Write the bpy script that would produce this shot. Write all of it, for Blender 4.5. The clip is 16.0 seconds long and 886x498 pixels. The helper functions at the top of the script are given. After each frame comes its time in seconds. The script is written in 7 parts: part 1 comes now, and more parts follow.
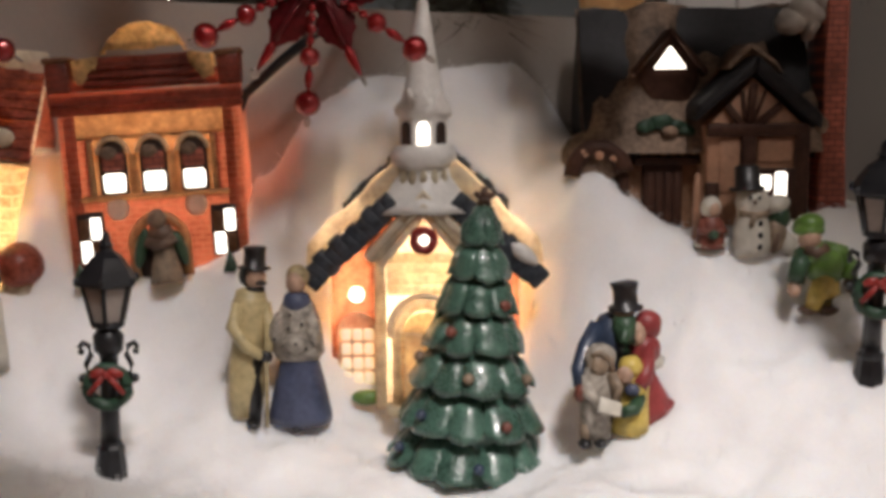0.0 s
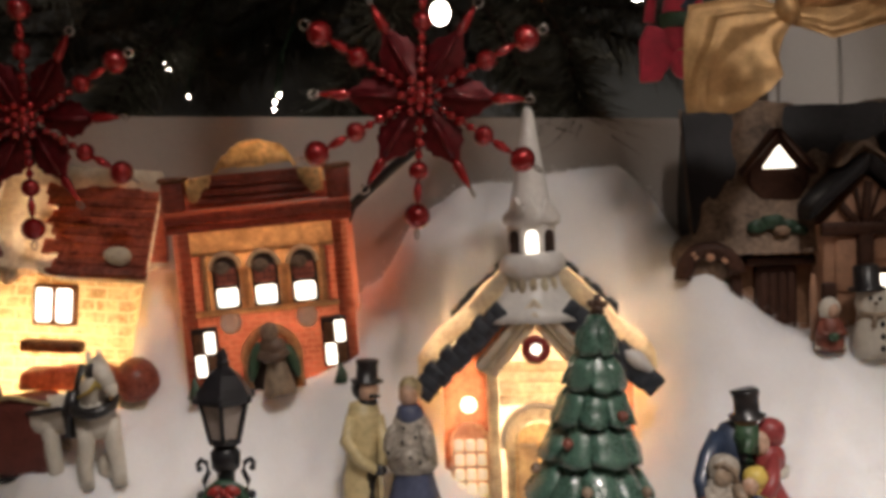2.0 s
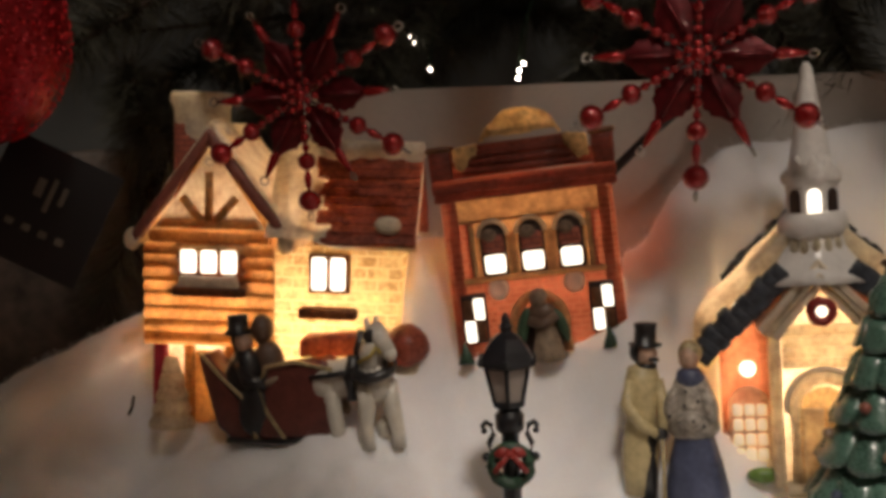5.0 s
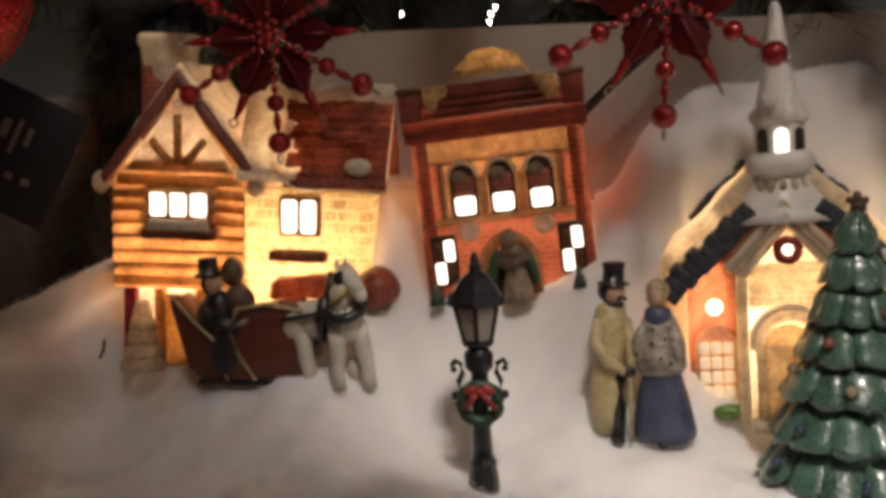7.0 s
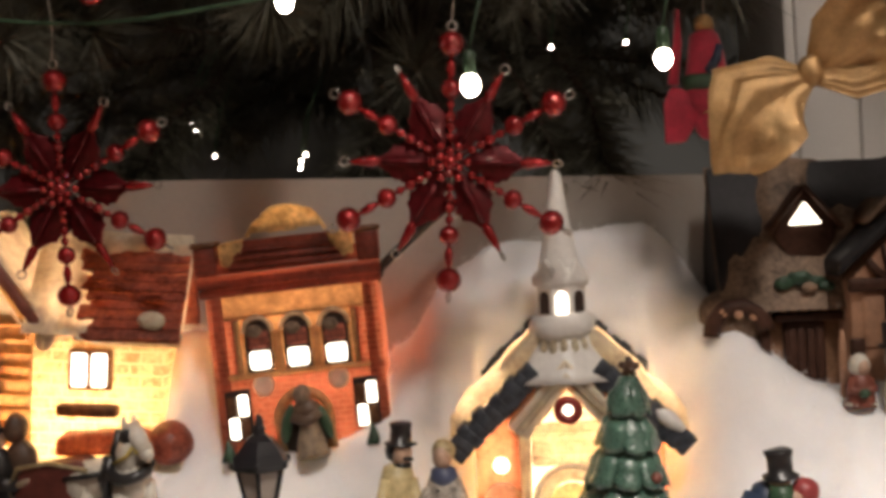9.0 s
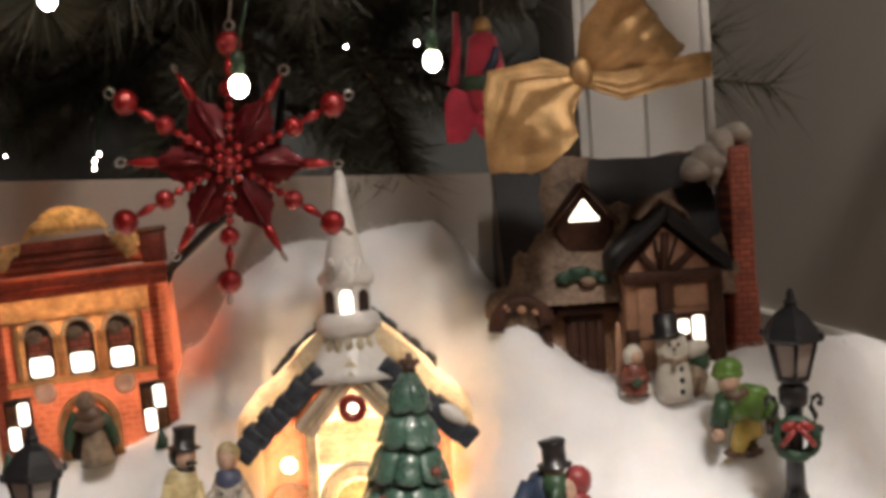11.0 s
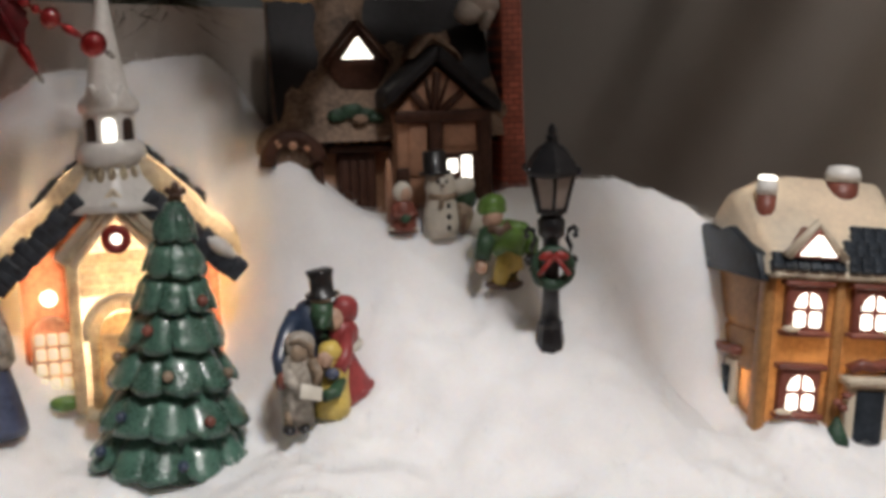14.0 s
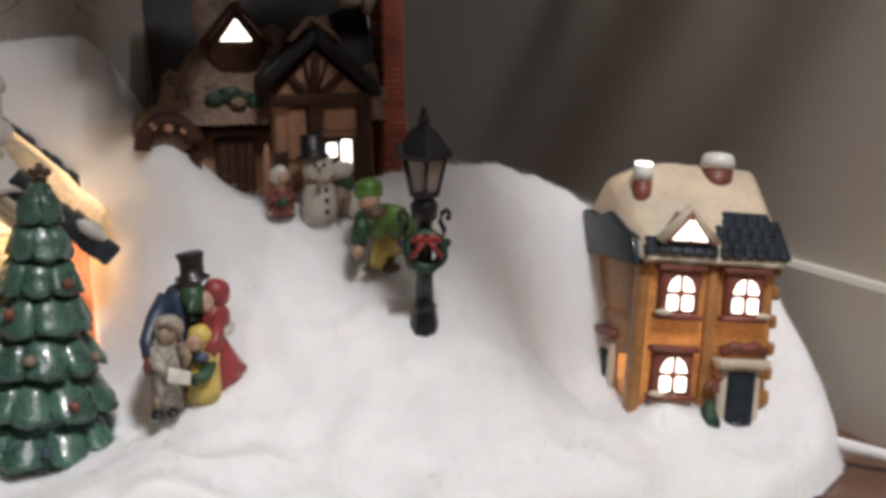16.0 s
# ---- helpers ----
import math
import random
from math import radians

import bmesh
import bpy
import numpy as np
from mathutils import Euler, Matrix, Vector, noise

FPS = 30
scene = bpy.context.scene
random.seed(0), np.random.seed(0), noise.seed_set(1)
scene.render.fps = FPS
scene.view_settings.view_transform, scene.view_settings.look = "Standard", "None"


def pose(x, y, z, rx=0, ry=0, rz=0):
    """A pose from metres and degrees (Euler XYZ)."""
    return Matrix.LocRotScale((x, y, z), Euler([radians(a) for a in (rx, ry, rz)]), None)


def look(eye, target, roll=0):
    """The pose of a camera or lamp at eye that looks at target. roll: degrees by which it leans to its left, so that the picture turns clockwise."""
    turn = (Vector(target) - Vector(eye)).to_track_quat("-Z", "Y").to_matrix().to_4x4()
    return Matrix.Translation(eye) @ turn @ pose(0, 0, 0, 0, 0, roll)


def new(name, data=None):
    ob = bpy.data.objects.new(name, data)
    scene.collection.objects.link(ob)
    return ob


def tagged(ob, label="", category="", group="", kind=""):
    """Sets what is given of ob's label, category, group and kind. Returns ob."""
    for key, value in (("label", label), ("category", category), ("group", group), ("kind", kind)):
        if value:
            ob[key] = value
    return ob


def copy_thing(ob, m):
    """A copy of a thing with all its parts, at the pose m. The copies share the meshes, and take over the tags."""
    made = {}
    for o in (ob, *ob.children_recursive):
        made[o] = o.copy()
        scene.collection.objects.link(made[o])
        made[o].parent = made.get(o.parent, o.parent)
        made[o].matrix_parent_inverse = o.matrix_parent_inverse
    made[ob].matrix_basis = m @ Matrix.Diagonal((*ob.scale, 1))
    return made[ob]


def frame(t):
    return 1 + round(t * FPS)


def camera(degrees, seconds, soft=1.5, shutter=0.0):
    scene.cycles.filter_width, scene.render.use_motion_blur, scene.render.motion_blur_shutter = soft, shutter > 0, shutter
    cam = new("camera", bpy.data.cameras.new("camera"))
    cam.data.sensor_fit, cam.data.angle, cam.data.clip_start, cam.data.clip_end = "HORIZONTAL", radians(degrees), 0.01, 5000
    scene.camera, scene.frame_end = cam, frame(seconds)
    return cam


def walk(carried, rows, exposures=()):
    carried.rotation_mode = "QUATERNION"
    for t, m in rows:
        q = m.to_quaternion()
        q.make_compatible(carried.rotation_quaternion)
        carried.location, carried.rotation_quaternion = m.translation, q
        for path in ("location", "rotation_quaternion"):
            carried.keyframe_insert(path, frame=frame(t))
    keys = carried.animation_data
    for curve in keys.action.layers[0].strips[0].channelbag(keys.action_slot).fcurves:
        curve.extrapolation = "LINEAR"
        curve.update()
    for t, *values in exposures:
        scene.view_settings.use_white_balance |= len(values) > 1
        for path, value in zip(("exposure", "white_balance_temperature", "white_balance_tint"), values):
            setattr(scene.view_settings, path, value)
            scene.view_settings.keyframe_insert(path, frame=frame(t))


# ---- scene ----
cam = camera(42.9, 16.0, soft=4.0)
METRES, EYE, TILT, LEAN, TURN = 0.2, 0.15, -8.0, 0.5, 0.0
ROWS = [
    (0.0, 0.0, 0.0, 0.0, 0.0, 0.0, -0.0),
    (0.5, -0.0137, -0.0003, 0.006, 0.52, 0.87, 0.12),
    (1.0, -0.0212, -0.0021, 0.0228, 1.55, 2.43, 0.62),
    (1.5, -0.0414, 0.0055, 0.0412, 3.06, 3.47, 1.07),
    (2.0, -0.0521, 0.0015, 0.0549, 4.45, 4.37, 1.26),
    (2.5, -0.0739, -0.0088, 0.0703, 5.84, 5.16, 1.18),
    (3.0, -0.1252, -0.0013, 0.08, 8.35, 5.22, 1.37),
    (3.5, -0.1623, -0.0175, 0.0877, 10.24, 5.47, 1.43),
    (4.0, -0.2115, -0.0269, 0.0741, 12.07, 5.21, 1.58),
    (4.5, -0.2578, -0.0334, 0.0562, 13.75, 4.3, 1.7),
    (7.0, -0.2404, -0.0329, 0.0043, 12.54, 1.0, 2.0),
    (7.5, -0.2092, -0.026, 0.022, 11.85, 2.02, 2.16),
    (8.0, -0.1559, -0.0293, 0.062, 9.82, 3.7, 1.94),
    (8.5, -0.1168, -0.0443, 0.0847, 7.42, 4.78, 2.02),
    (9.0, -0.0825, -0.0367, 0.1133, 5.28, 6.22, 2.05),
    (9.5, -0.0422, -0.0399, 0.1256, 3.04, 6.94, 2.59),
    (10.0, 0.0046, -0.0453, 0.1234, 0.49, 6.42, 3.06),
    (12.5, 0.0957, -0.052, 0.073, -5.82, 3.15, 4.45),
    (13.0, 0.1092, -0.0546, 0.0526, -8.19, 1.36, 4.43),
    (13.5, 0.0947, -0.0342, 0.0328, -10.79, 0.27, 3.68),
    (14.0, 0.0786, -0.0515, 0.0134, -13.47, -1.25, 3.06),
    (14.5, 0.108, -0.0593, 0.0081, -14.54, -1.3, 2.74),
    (15.0, 0.1427, -0.0662, -0.0089, -16.11, -1.68, 3.02),
    (15.5, 0.1622, -0.0715, -0.0173, -16.82, -1.56, 2.92),
    (16.0, 0.1882, -0.0807, -0.0181, -17.21, -1.7, 2.93),
]
walk(cam, [(t, pose(0, 0, EYE, TILT, LEAN, TURN) @ pose(METRES * x, METRES * y, METRES * z, 90 + pitch, roll, yaw)) for t, x, y, z, yaw, pitch, roll in ROWS],
     exposures=[(0.0, 0.0, 6500, 14), (1.5, -0.1, 6700, 14), (3.0, -0.3, 7100, 14), (4.5, -0.5, 7300, 14), (7.0, -0.3, 7100, 14), (8.0, -0.1, 7100, 14), (9.5, 0.42, 7000, 14), (10.2, 0.46, 6900, 13), (12.5, 0.05, 6700, 10), (14.0, -0.1, 6300, 10), (16.0, -0.1, 6150, 10)])

# ---- world and lights ----
world = bpy.data.worlds.new("room_air")
scene.world = world
world.use_nodes = True
world.node_tree.nodes["Background"].inputs[0].default_value = (0.75, 0.72, 0.7, 1)
world.node_tree.nodes["Background"].inputs[1].default_value = 0.045


def lamp(name, kind, m, energy, col, size=0.01):
    d = bpy.data.lights.new(name, kind)
    d.energy, d.color = energy, col
    if kind == "AREA":
        d.size = size
    else:
        d.shadow_soft_size = size
    ob = new(name, d)
    ob.matrix_world = m
    return ob


WARM = (1.0, 0.71, 0.46)
lamp("ceiling_lamp", "AREA", look((0.28, -0.45, 1.40), (0.10, 0.45, 0.0)), 23, (1.0, 0.95, 0.91), 0.2)

# ---- materials ----


def paint(name, col, rough=0.5, var=0.25, scale=60.0, bump=0.25, metal=0.0, trans=0.0, tcol=None, coat=0.0, fine=400.0, sheen=0.0, bricks=None, glitter=False, bumpdist=0.001, deep=0.0):
    m = bpy.data.materials.new(name)
    m.use_nodes = True
    nt = m.node_tree
    N, L = nt.nodes, nt.links
    bs = N["Principled BSDF"]
    tc = N.new("ShaderNodeTexCoord")
    n1 = N.new("ShaderNodeTexNoise")
    n1.inputs["Scale"].default_value, n1.inputs["Detail"].default_value = scale, 5
    n2 = N.new("ShaderNodeTexNoise")
    n2.inputs["Scale"].default_value, n2.inputs["Detail"].default_value = fine, 3
    L.new(tc.outputs["Object"], n1.inputs["Vector"])
    L.new(tc.outputs["Object"], n2.inputs["Vector"])
    mixv = N.new("ShaderNodeMath")
    mixv.operation = "MULTIPLY_ADD"
    L.new(n2.outputs["Fac"], mixv.inputs[0])
    mixv.inputs[1].default_value = 0.4
    sc = N.new("ShaderNodeMath")
    sc.operation = "MULTIPLY"
    L.new(n1.outputs["Fac"], sc.inputs[0])
    sc.inputs[1].default_value = 0.6
    L.new(sc.outputs[0], mixv.inputs[2])
    ramp = N.new("ShaderNodeValToRGB")
    ramp.color_ramp.elements[0].position, ramp.color_ramp.elements[1].position = 0.33, 0.67
    lo = [max(0, c * (1 - var)) for c in col]
    hi = [min(1, c * (1 + var * 0.8)) for c in col]
    ramp.color_ramp.elements[0].color = (*lo, 1)
    ramp.color_ramp.elements[1].color = (*hi, 1)
    L.new(mixv.outputs[0], ramp.inputs[0])
    out_col = ramp.outputs[0]
    height = mixv.outputs[0]
    if bricks:
        bw, bh, mortar = bricks
        mp = N.new("ShaderNodeMapping")
        mp.inputs["Rotation"].default_value = (radians(90), 0, 0)
        L.new(tc.outputs["Object"], mp.inputs["Vector"])
        bt = N.new("ShaderNodeTexBrick")
        bt.inputs["Scale"].default_value = 1.0
        bt.inputs["Brick Width"].default_value, bt.inputs["Row Height"].default_value = bw, bh
        bt.inputs["Mortar Size"].default_value = bh * 0.13
        bt.inputs["Mortar Smooth"].default_value = 0.5
        bt.inputs["Mortar"].default_value = (*mortar, 1)
        L.new(mp.outputs[0], bt.inputs["Vector"])
        L.new(out_col, bt.inputs["Color1"])
        dk = N.new("ShaderNodeHueSaturation")
        dk.inputs["Value"].default_value = 0.75
        L.new(out_col, dk.inputs["Color"])
        L.new(dk.outputs[0], bt.inputs["Color2"])
        out_col = bt.outputs["Color"]
        sub = N.new("ShaderNodeMath")
        sub.operation = "MULTIPLY_ADD"
        L.new(bt.outputs["Fac"], sub.inputs[0])
        sub.inputs[1].default_value = -1.0
        L.new(mixv.outputs[0], sub.inputs[2])
        height = sub.outputs[0]
    L.new(out_col, bs.inputs["Base Color"])
    rr = N.new("ShaderNodeMapRange")
    rr.inputs["To Min"].default_value, rr.inputs["To Max"].default_value = max(0.03, rough - 0.12), min(1, rough + 0.12)
    L.new(mixv.outputs[0], rr.inputs[0])
    L.new(rr.outputs[0], bs.inputs["Roughness"])
    bs.inputs["Metallic"].default_value = metal
    bs.inputs["Coat Weight"].default_value = coat
    bs.inputs["Sheen Weight"].default_value = sheen
    if deep:
        bs.inputs["Subsurface Weight"].default_value = 0.8
        bs.inputs["Subsurface Radius"].default_value = (1.0, 0.9, 0.8)
        bs.inputs["Subsurface Scale"].default_value = deep
    bp = N.new("ShaderNodeBump")
    bp.inputs["Strength"].default_value, bp.inputs["Distance"].default_value = bump, bumpdist
    L.new(height, bp.inputs["Height"])
    L.new(bp.outputs[0], bs.inputs["Normal"])
    if glitter:
        vo = N.new("ShaderNodeTexVoronoi")
        vo.inputs["Scale"].default_value = 700
        L.new(tc.outputs["Object"], vo.inputs["Vector"])
        nm = N.new("ShaderNodeBump")
        nm.inputs["Strength"].default_value, nm.inputs["Distance"].default_value = 1.0, 0.002
        L.new(vo.outputs["Color"], nm.inputs["Height"])
        L.new(nm.outputs[0], bs.inputs["Normal"])
    if trans:
        tr = N.new("ShaderNodeBsdfTranslucent")
        if tcol:
            mot = N.new("ShaderNodeValToRGB")
            mot.color_ramp.elements[0].position, mot.color_ramp.elements[1].position = 0.34, 0.66
            mot.color_ramp.elements[0].color = (*[c * k for c, k in zip(tcol, (0.42, 0.34, 0.28))], 1)
            mot.color_ramp.elements[1].color = (*[min(1, c * 1.2) for c in tcol], 1)
            L.new(mixv.outputs[0], mot.inputs[0])
            src = mot.outputs[0]
            if bricks:
                gl = N.new("ShaderNodeMix")
                gl.data_type = "RGBA"
                L.new(bt.outputs["Fac"], gl.inputs["Factor"])
                L.new(src, gl.inputs["A"])
                gl.inputs["B"].default_value = (*[min(1, c * k) for c, k in zip(tcol, (1.0, 1.25, 1.3))], 1)
                src = gl.outputs["Result"]
            L.new(src, tr.inputs["Color"])
        else:
            L.new(out_col, tr.inputs["Color"])
        mx = N.new("ShaderNodeMixShader")
        mx.inputs[0].default_value = trans
        L.new(bs.outputs[0], mx.inputs[1])
        L.new(tr.outputs[0], mx.inputs[2])
        L.new(mx.outputs[0], N["Material Output"].inputs["Surface"])
    return m


def glow(name, col, strength):
    m = bpy.data.materials.new(name)
    m.use_nodes = True
    bs = m.node_tree.nodes["Principled BSDF"]
    bs.inputs["Base Color"].default_value = (0.8, 0.75, 0.65, 1)
    bs.inputs["Emission Color"].default_value = (*col, 1)
    bs.inputs["Emission Strength"].default_value = strength
    return m


M = {
    "cotton": paint("cotton", (0.88, 0.87, 0.87), 1.0, 0.05, 45, 0.22, sheen=0.4, fine=900, bumpdist=0.0010, deep=0.009),
    "fibre": paint("fibre", (0.92, 0.92, 0.92), 1.0, 0.03, 30, 0.0, trans=0.5),
    "floor": paint("floor_wood", (0.16, 0.075, 0.045), 0.4, 0.4, 12, 0.2, coat=0.2),
    "wall": paint("wall_paint", (0.70, 0.65, 0.58), 0.8, 0.06, 6, 0.15),
    # north wall: the shade behind the tree is put into this dark colour
    "wall_dark": paint("wall_paint_shaded", (0.085, 0.088, 0.084), 0.8, 0.08, 6, 0.15),
    "skirting": paint("skirting_paint", (0.72, 0.68, 0.60), 0.5, 0.05, 8, 0.1),
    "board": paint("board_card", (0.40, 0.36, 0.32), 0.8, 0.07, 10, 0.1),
    "cabinet": paint("cabinet_paint", (0.74, 0.71, 0.67), 0.5, 0.05, 10, 0.1),
    "black": paint("black_plastic", (0.012, 0.012, 0.014), 0.32, 0.3, 120, 0.25),
    "glass": paint("frosted_pane", (0.55, 0.48, 0.42), 0.3, 0.1, 100, 0.1, trans=0.5),
    "wreath": paint("wreath_green", (0.02, 0.055, 0.03), 0.5, 0.5, 300, 0.8),
    "ribbon": paint("ribbon_red", (0.27, 0.025, 0.02), 0.4, 0.3, 150, 0.3),
    "tree": paint("tree_glaze", (0.060, 0.128, 0.095), 0.28, 0.6, 60, 0.8, coat=0.6, fine=700),
    "tree_star": paint("star_brown", (0.07, 0.035, 0.02), 0.4, 0.4, 200, 0.4),
    "snow": paint("snow_glaze", (0.74, 0.72, 0.68), 0.35, 0.12, 80, 0.4, coat=0.2),
    # thin snow; the cream base colour stands in for bulb glow on unlit pieces
    "snow_lit": paint("snow_glow_glaze", (0.90, 0.80, 0.61), 0.35, 0.12, 80, 0.5, trans=0.5, tcol=(0.97, 0.89, 0.69), coat=0.2),
    # mottled brown snow; its dark tone also holds the unlit cottage's shade
    "snow_dim": paint("snow_dim_glaze", (0.205, 0.140, 0.098), 0.6, 0.7, 75, 0.9),
    "snow_grey": paint("snow_pale_glaze", (0.40, 0.36, 0.31), 0.45, 0.25, 80, 0.5),
    "brick": paint("brick_glaze", (0.38, 0.095, 0.055), 0.4, 0.6, 90, 0.8, trans=0.44, tcol=(0.58, 0.20, 0.125), coat=0.2, bricks=(0.007, 0.0028, (0.30, 0.10, 0.06))),
    "brick_dark": paint("brick_dark_glaze", (0.30, 0.065, 0.040), 0.4, 0.5, 90, 0.6, trans=0.35, tcol=(0.55, 0.13, 0.07), coat=0.2, bricks=(0.03, 0.0034, (0.12, 0.03, 0.02))),
    "ochre": paint("ochre_glaze", (0.84, 0.64, 0.38), 0.4, 0.25, 100, 0.4, trans=0.45, tcol=(0.92, 0.68, 0.36), coat=0.2),
    "gilt_snow": paint("gilt_snow", (0.56, 0.40, 0.19), 0.35, 0.7, 150, 1.0, trans=0.5, tcol=(0.80, 0.55, 0.22), coat=0.3),
    "ochre_thick": paint("ochre_thick_glaze", (0.55, 0.33, 0.15), 0.4, 0.4, 110, 0.6, trans=0.4, tcol=(0.60, 0.35, 0.16), coat=0.2),
    "cream": paint("cream_glaze", (0.88, 0.78, 0.60), 0.35, 0.15, 90, 0.4, trans=0.7, tcol=(0.97, 0.90, 0.72), coat=0.2),
    "log": paint("log_glaze", (0.50, 0.27, 0.10), 0.4, 0.45, 70, 0.6, trans=0.5, tcol=(0.80, 0.47, 0.20), coat=0.2),
    "stone": paint("stone_glaze", (0.80, 0.58, 0.26), 0.4, 0.25, 120, 0.7, trans=0.6, tcol=(0.95, 0.77, 0.46), coat=0.2, bricks=(0.011, 0.006, (0.45, 0.25, 0.08))),
    "shingle": paint("shingle_red", (0.32, 0.085, 0.052), 0.4, 0.5, 100, 0.7, trans=0.35, tcol=(0.70, 0.20, 0.09), coat=0.2),
    "timber": paint("timber_brown", (0.16, 0.068, 0.030), 0.5, 0.4, 120, 0.5, trans=0.4, tcol=(0.50, 0.24, 0.10)),
    "slate": paint("slate_blue", (0.022, 0.028, 0.036), 0.4, 0.5, 120, 0.6, coat=0.2),
    "slate_church": paint("slate_weathered", (0.038, 0.046, 0.058), 0.5, 0.6, 160, 0.9, coat=0.1),
    "church_brick": paint("church_brick", (0.44, 0.14, 0.075), 0.4, 0.5, 80, 0.6, trans=0.5, tcol=(0.72, 0.31, 0.19), coat=0.2),
    "chimney": paint("chimney_brick", (0.44, 0.115, 0.070), 0.5, 0.4, 90, 0.6, bricks=(0.006, 0.003, (0.15, 0.04, 0.03))),
    "stucco": paint("stucco_brown", (0.33, 0.180, 0.105), 0.5, 0.35, 70, 0.5),
    "stucco_light": paint("stucco_tan", (0.46, 0.25, 0.155), 0.5, 0.25, 90, 0.4),
    "dark_timber": paint("dark_timber", (0.065, 0.030, 0.020), 0.5, 0.4, 120, 0.5),
    "roof_dark": paint("roof_charcoal", (0.018, 0.016, 0.017), 0.5, 0.5, 60, 0.5),
    "town": paint("town_ochre", (0.44, 0.22, 0.075), 0.4, 0.3, 60, 0.5, trans=0.22, tcol=(0.70, 0.38, 0.14), coat=0.3),
    "town_snow": paint("town_snow", (0.80, 0.71, 0.56), 0.35, 0.15, 70, 0.4, trans=0.3, coat=0.3),
    "maroon": paint("maroon_paint", (0.20, 0.06, 0.04), 0.45, 0.35, 120, 0.5),
    "slot": paint("window_dark", (0.035, 0.018, 0.012), 0.4, 0.3, 100, 0.3),
    "lit": glow("lit_window", (1.0, 0.93, 0.80), 3.0),
    "lit_warm": glow("lit_warm_window", (1.0, 0.74, 0.42), 0.6),
    "led": glow("led_bulb", (1.0, 0.92, 0.8), 25.0),
    "bead": paint("bead_red", (0.34, 0.014, 0.016), 0.16, 0.35, 90, 0.15, metal=0.55, coat=0.8),
    "petal": paint("petal_red", (0.16, 0.009, 0.014), 0.34, 0.6, 260, 0.8, metal=0.4, trans=0.15, coat=0.3, glitter=True, fine=1500),
    "wire": paint("wire_steel", (0.45, 0.42, 0.38), 0.3, 0.2, 300, 0.1, metal=1.0),
    "gold": paint("gold_cloth", (0.50, 0.31, 0.14), 0.40, 0.4, 90, 0.9, metal=0.7, fine=1500),
    "felt": paint("felt_red", (0.46, 0.02, 0.05), 0.7, 0.35, 120, 0.5, sheen=0.3),
    "glitter": paint("glitter_red", (0.40, 0.012, 0.020), 0.35, 0.6, 600, 0.5, metal=0.6, glitter=True, fine=1500),
    "flake": paint("flake_red", (0.80, 0.04, 0.055), 0.30, 0.3, 300, 0.0, metal=0.35),
    "needle": paint("needle_green", (0.085, 0.08, 0.055), 0.6, 0.6, 40, 0.2),
    "twig": paint("twig_brown", (0.05, 0.03, 0.018), 0.8, 0.4, 60, 0.5),
    "card": paint("card_black", (0.008, 0.008, 0.010), 0.5, 0.2, 60, 0.1),
    "print": paint("card_print", (0.17, 0.15, 0.12), 0.5, 0.2, 100, 0.1),
    "wrap": paint("gift_wrap", (0.075, 0.055, 0.042), 0.6, 0.8, 28, 0.3, fine=90),
    "white_cord": paint("cord_white", (0.78, 0.77, 0.75), 0.4, 0.05, 60, 0.1),
    # painted figures
    "f_tan": paint("paint_tan", (0.52, 0.42, 0.22), 0.45, 0.3, 130, 0.4, coat=0.2),
    "f_grey": paint("paint_grey_spots", (0.36, 0.32, 0.27), 0.5, 0.6, 260, 0.4),
    "f_blue": paint("paint_blue", (0.065, 0.078, 0.135), 0.45, 0.35, 110, 0.4, coat=0.2),
    "f_navy": paint("paint_navy", (0.025, 0.04, 0.075), 0.45, 0.4, 110, 0.4, coat=0.2),
    "f_black": paint("paint_black", (0.014, 0.013, 0.014), 0.35, 0.3, 110, 0.3, coat=0.3),
    "f_skin": paint("paint_face", (0.48, 0.31, 0.22), 0.5, 0.25, 200, 0.3),
    "f_hair": paint("paint_straw", (0.42, 0.33, 0.18), 0.5, 0.4, 200, 0.5),
    "f_red": paint("paint_red", (0.27, 0.04, 0.04), 0.45, 0.3, 110, 0.4, coat=0.2),
    "f_yellow": paint("paint_yellow", (0.58, 0.43, 0.10), 0.45, 0.3, 110, 0.4, coat=0.2),
    "f_green": paint("paint_green", (0.105, 0.205, 0.035), 0.4, 0.35, 110, 0.4, coat=0.3),
    "f_dgreen": paint("paint_dark_green", (0.03, 0.07, 0.035), 0.45, 0.4, 110, 0.4),
    "f_white": paint("paint_white", (0.58, 0.54, 0.46), 0.4, 0.15, 110, 0.4, coat=0.2),
    "f_brown": paint("paint_brown", (0.12, 0.07, 0.045), 0.5, 0.4, 140, 0.5),
    "f_dun": paint("paint_dun", (0.26, 0.19, 0.13), 0.5, 0.5, 180, 0.5),
    "f_maroon": paint("paint_sleigh", (0.13, 0.032, 0.024), 0.4, 0.35, 110, 0.4, coat=0.3),
}

# matt glazes
for key in ("roof_dark", "snow_dim", "dark_timber", "stucco", "slate"):
    M[key].node_tree.nodes["Principled BSDF"].inputs["Specular IOR Level"].default_value = 0.18

# ---- shaping helpers ----


def faces_of(verts, mi, smooth):
    for f in {f for v in verts for f in v.link_faces}:
        f.material_index, f.smooth = mi, smooth


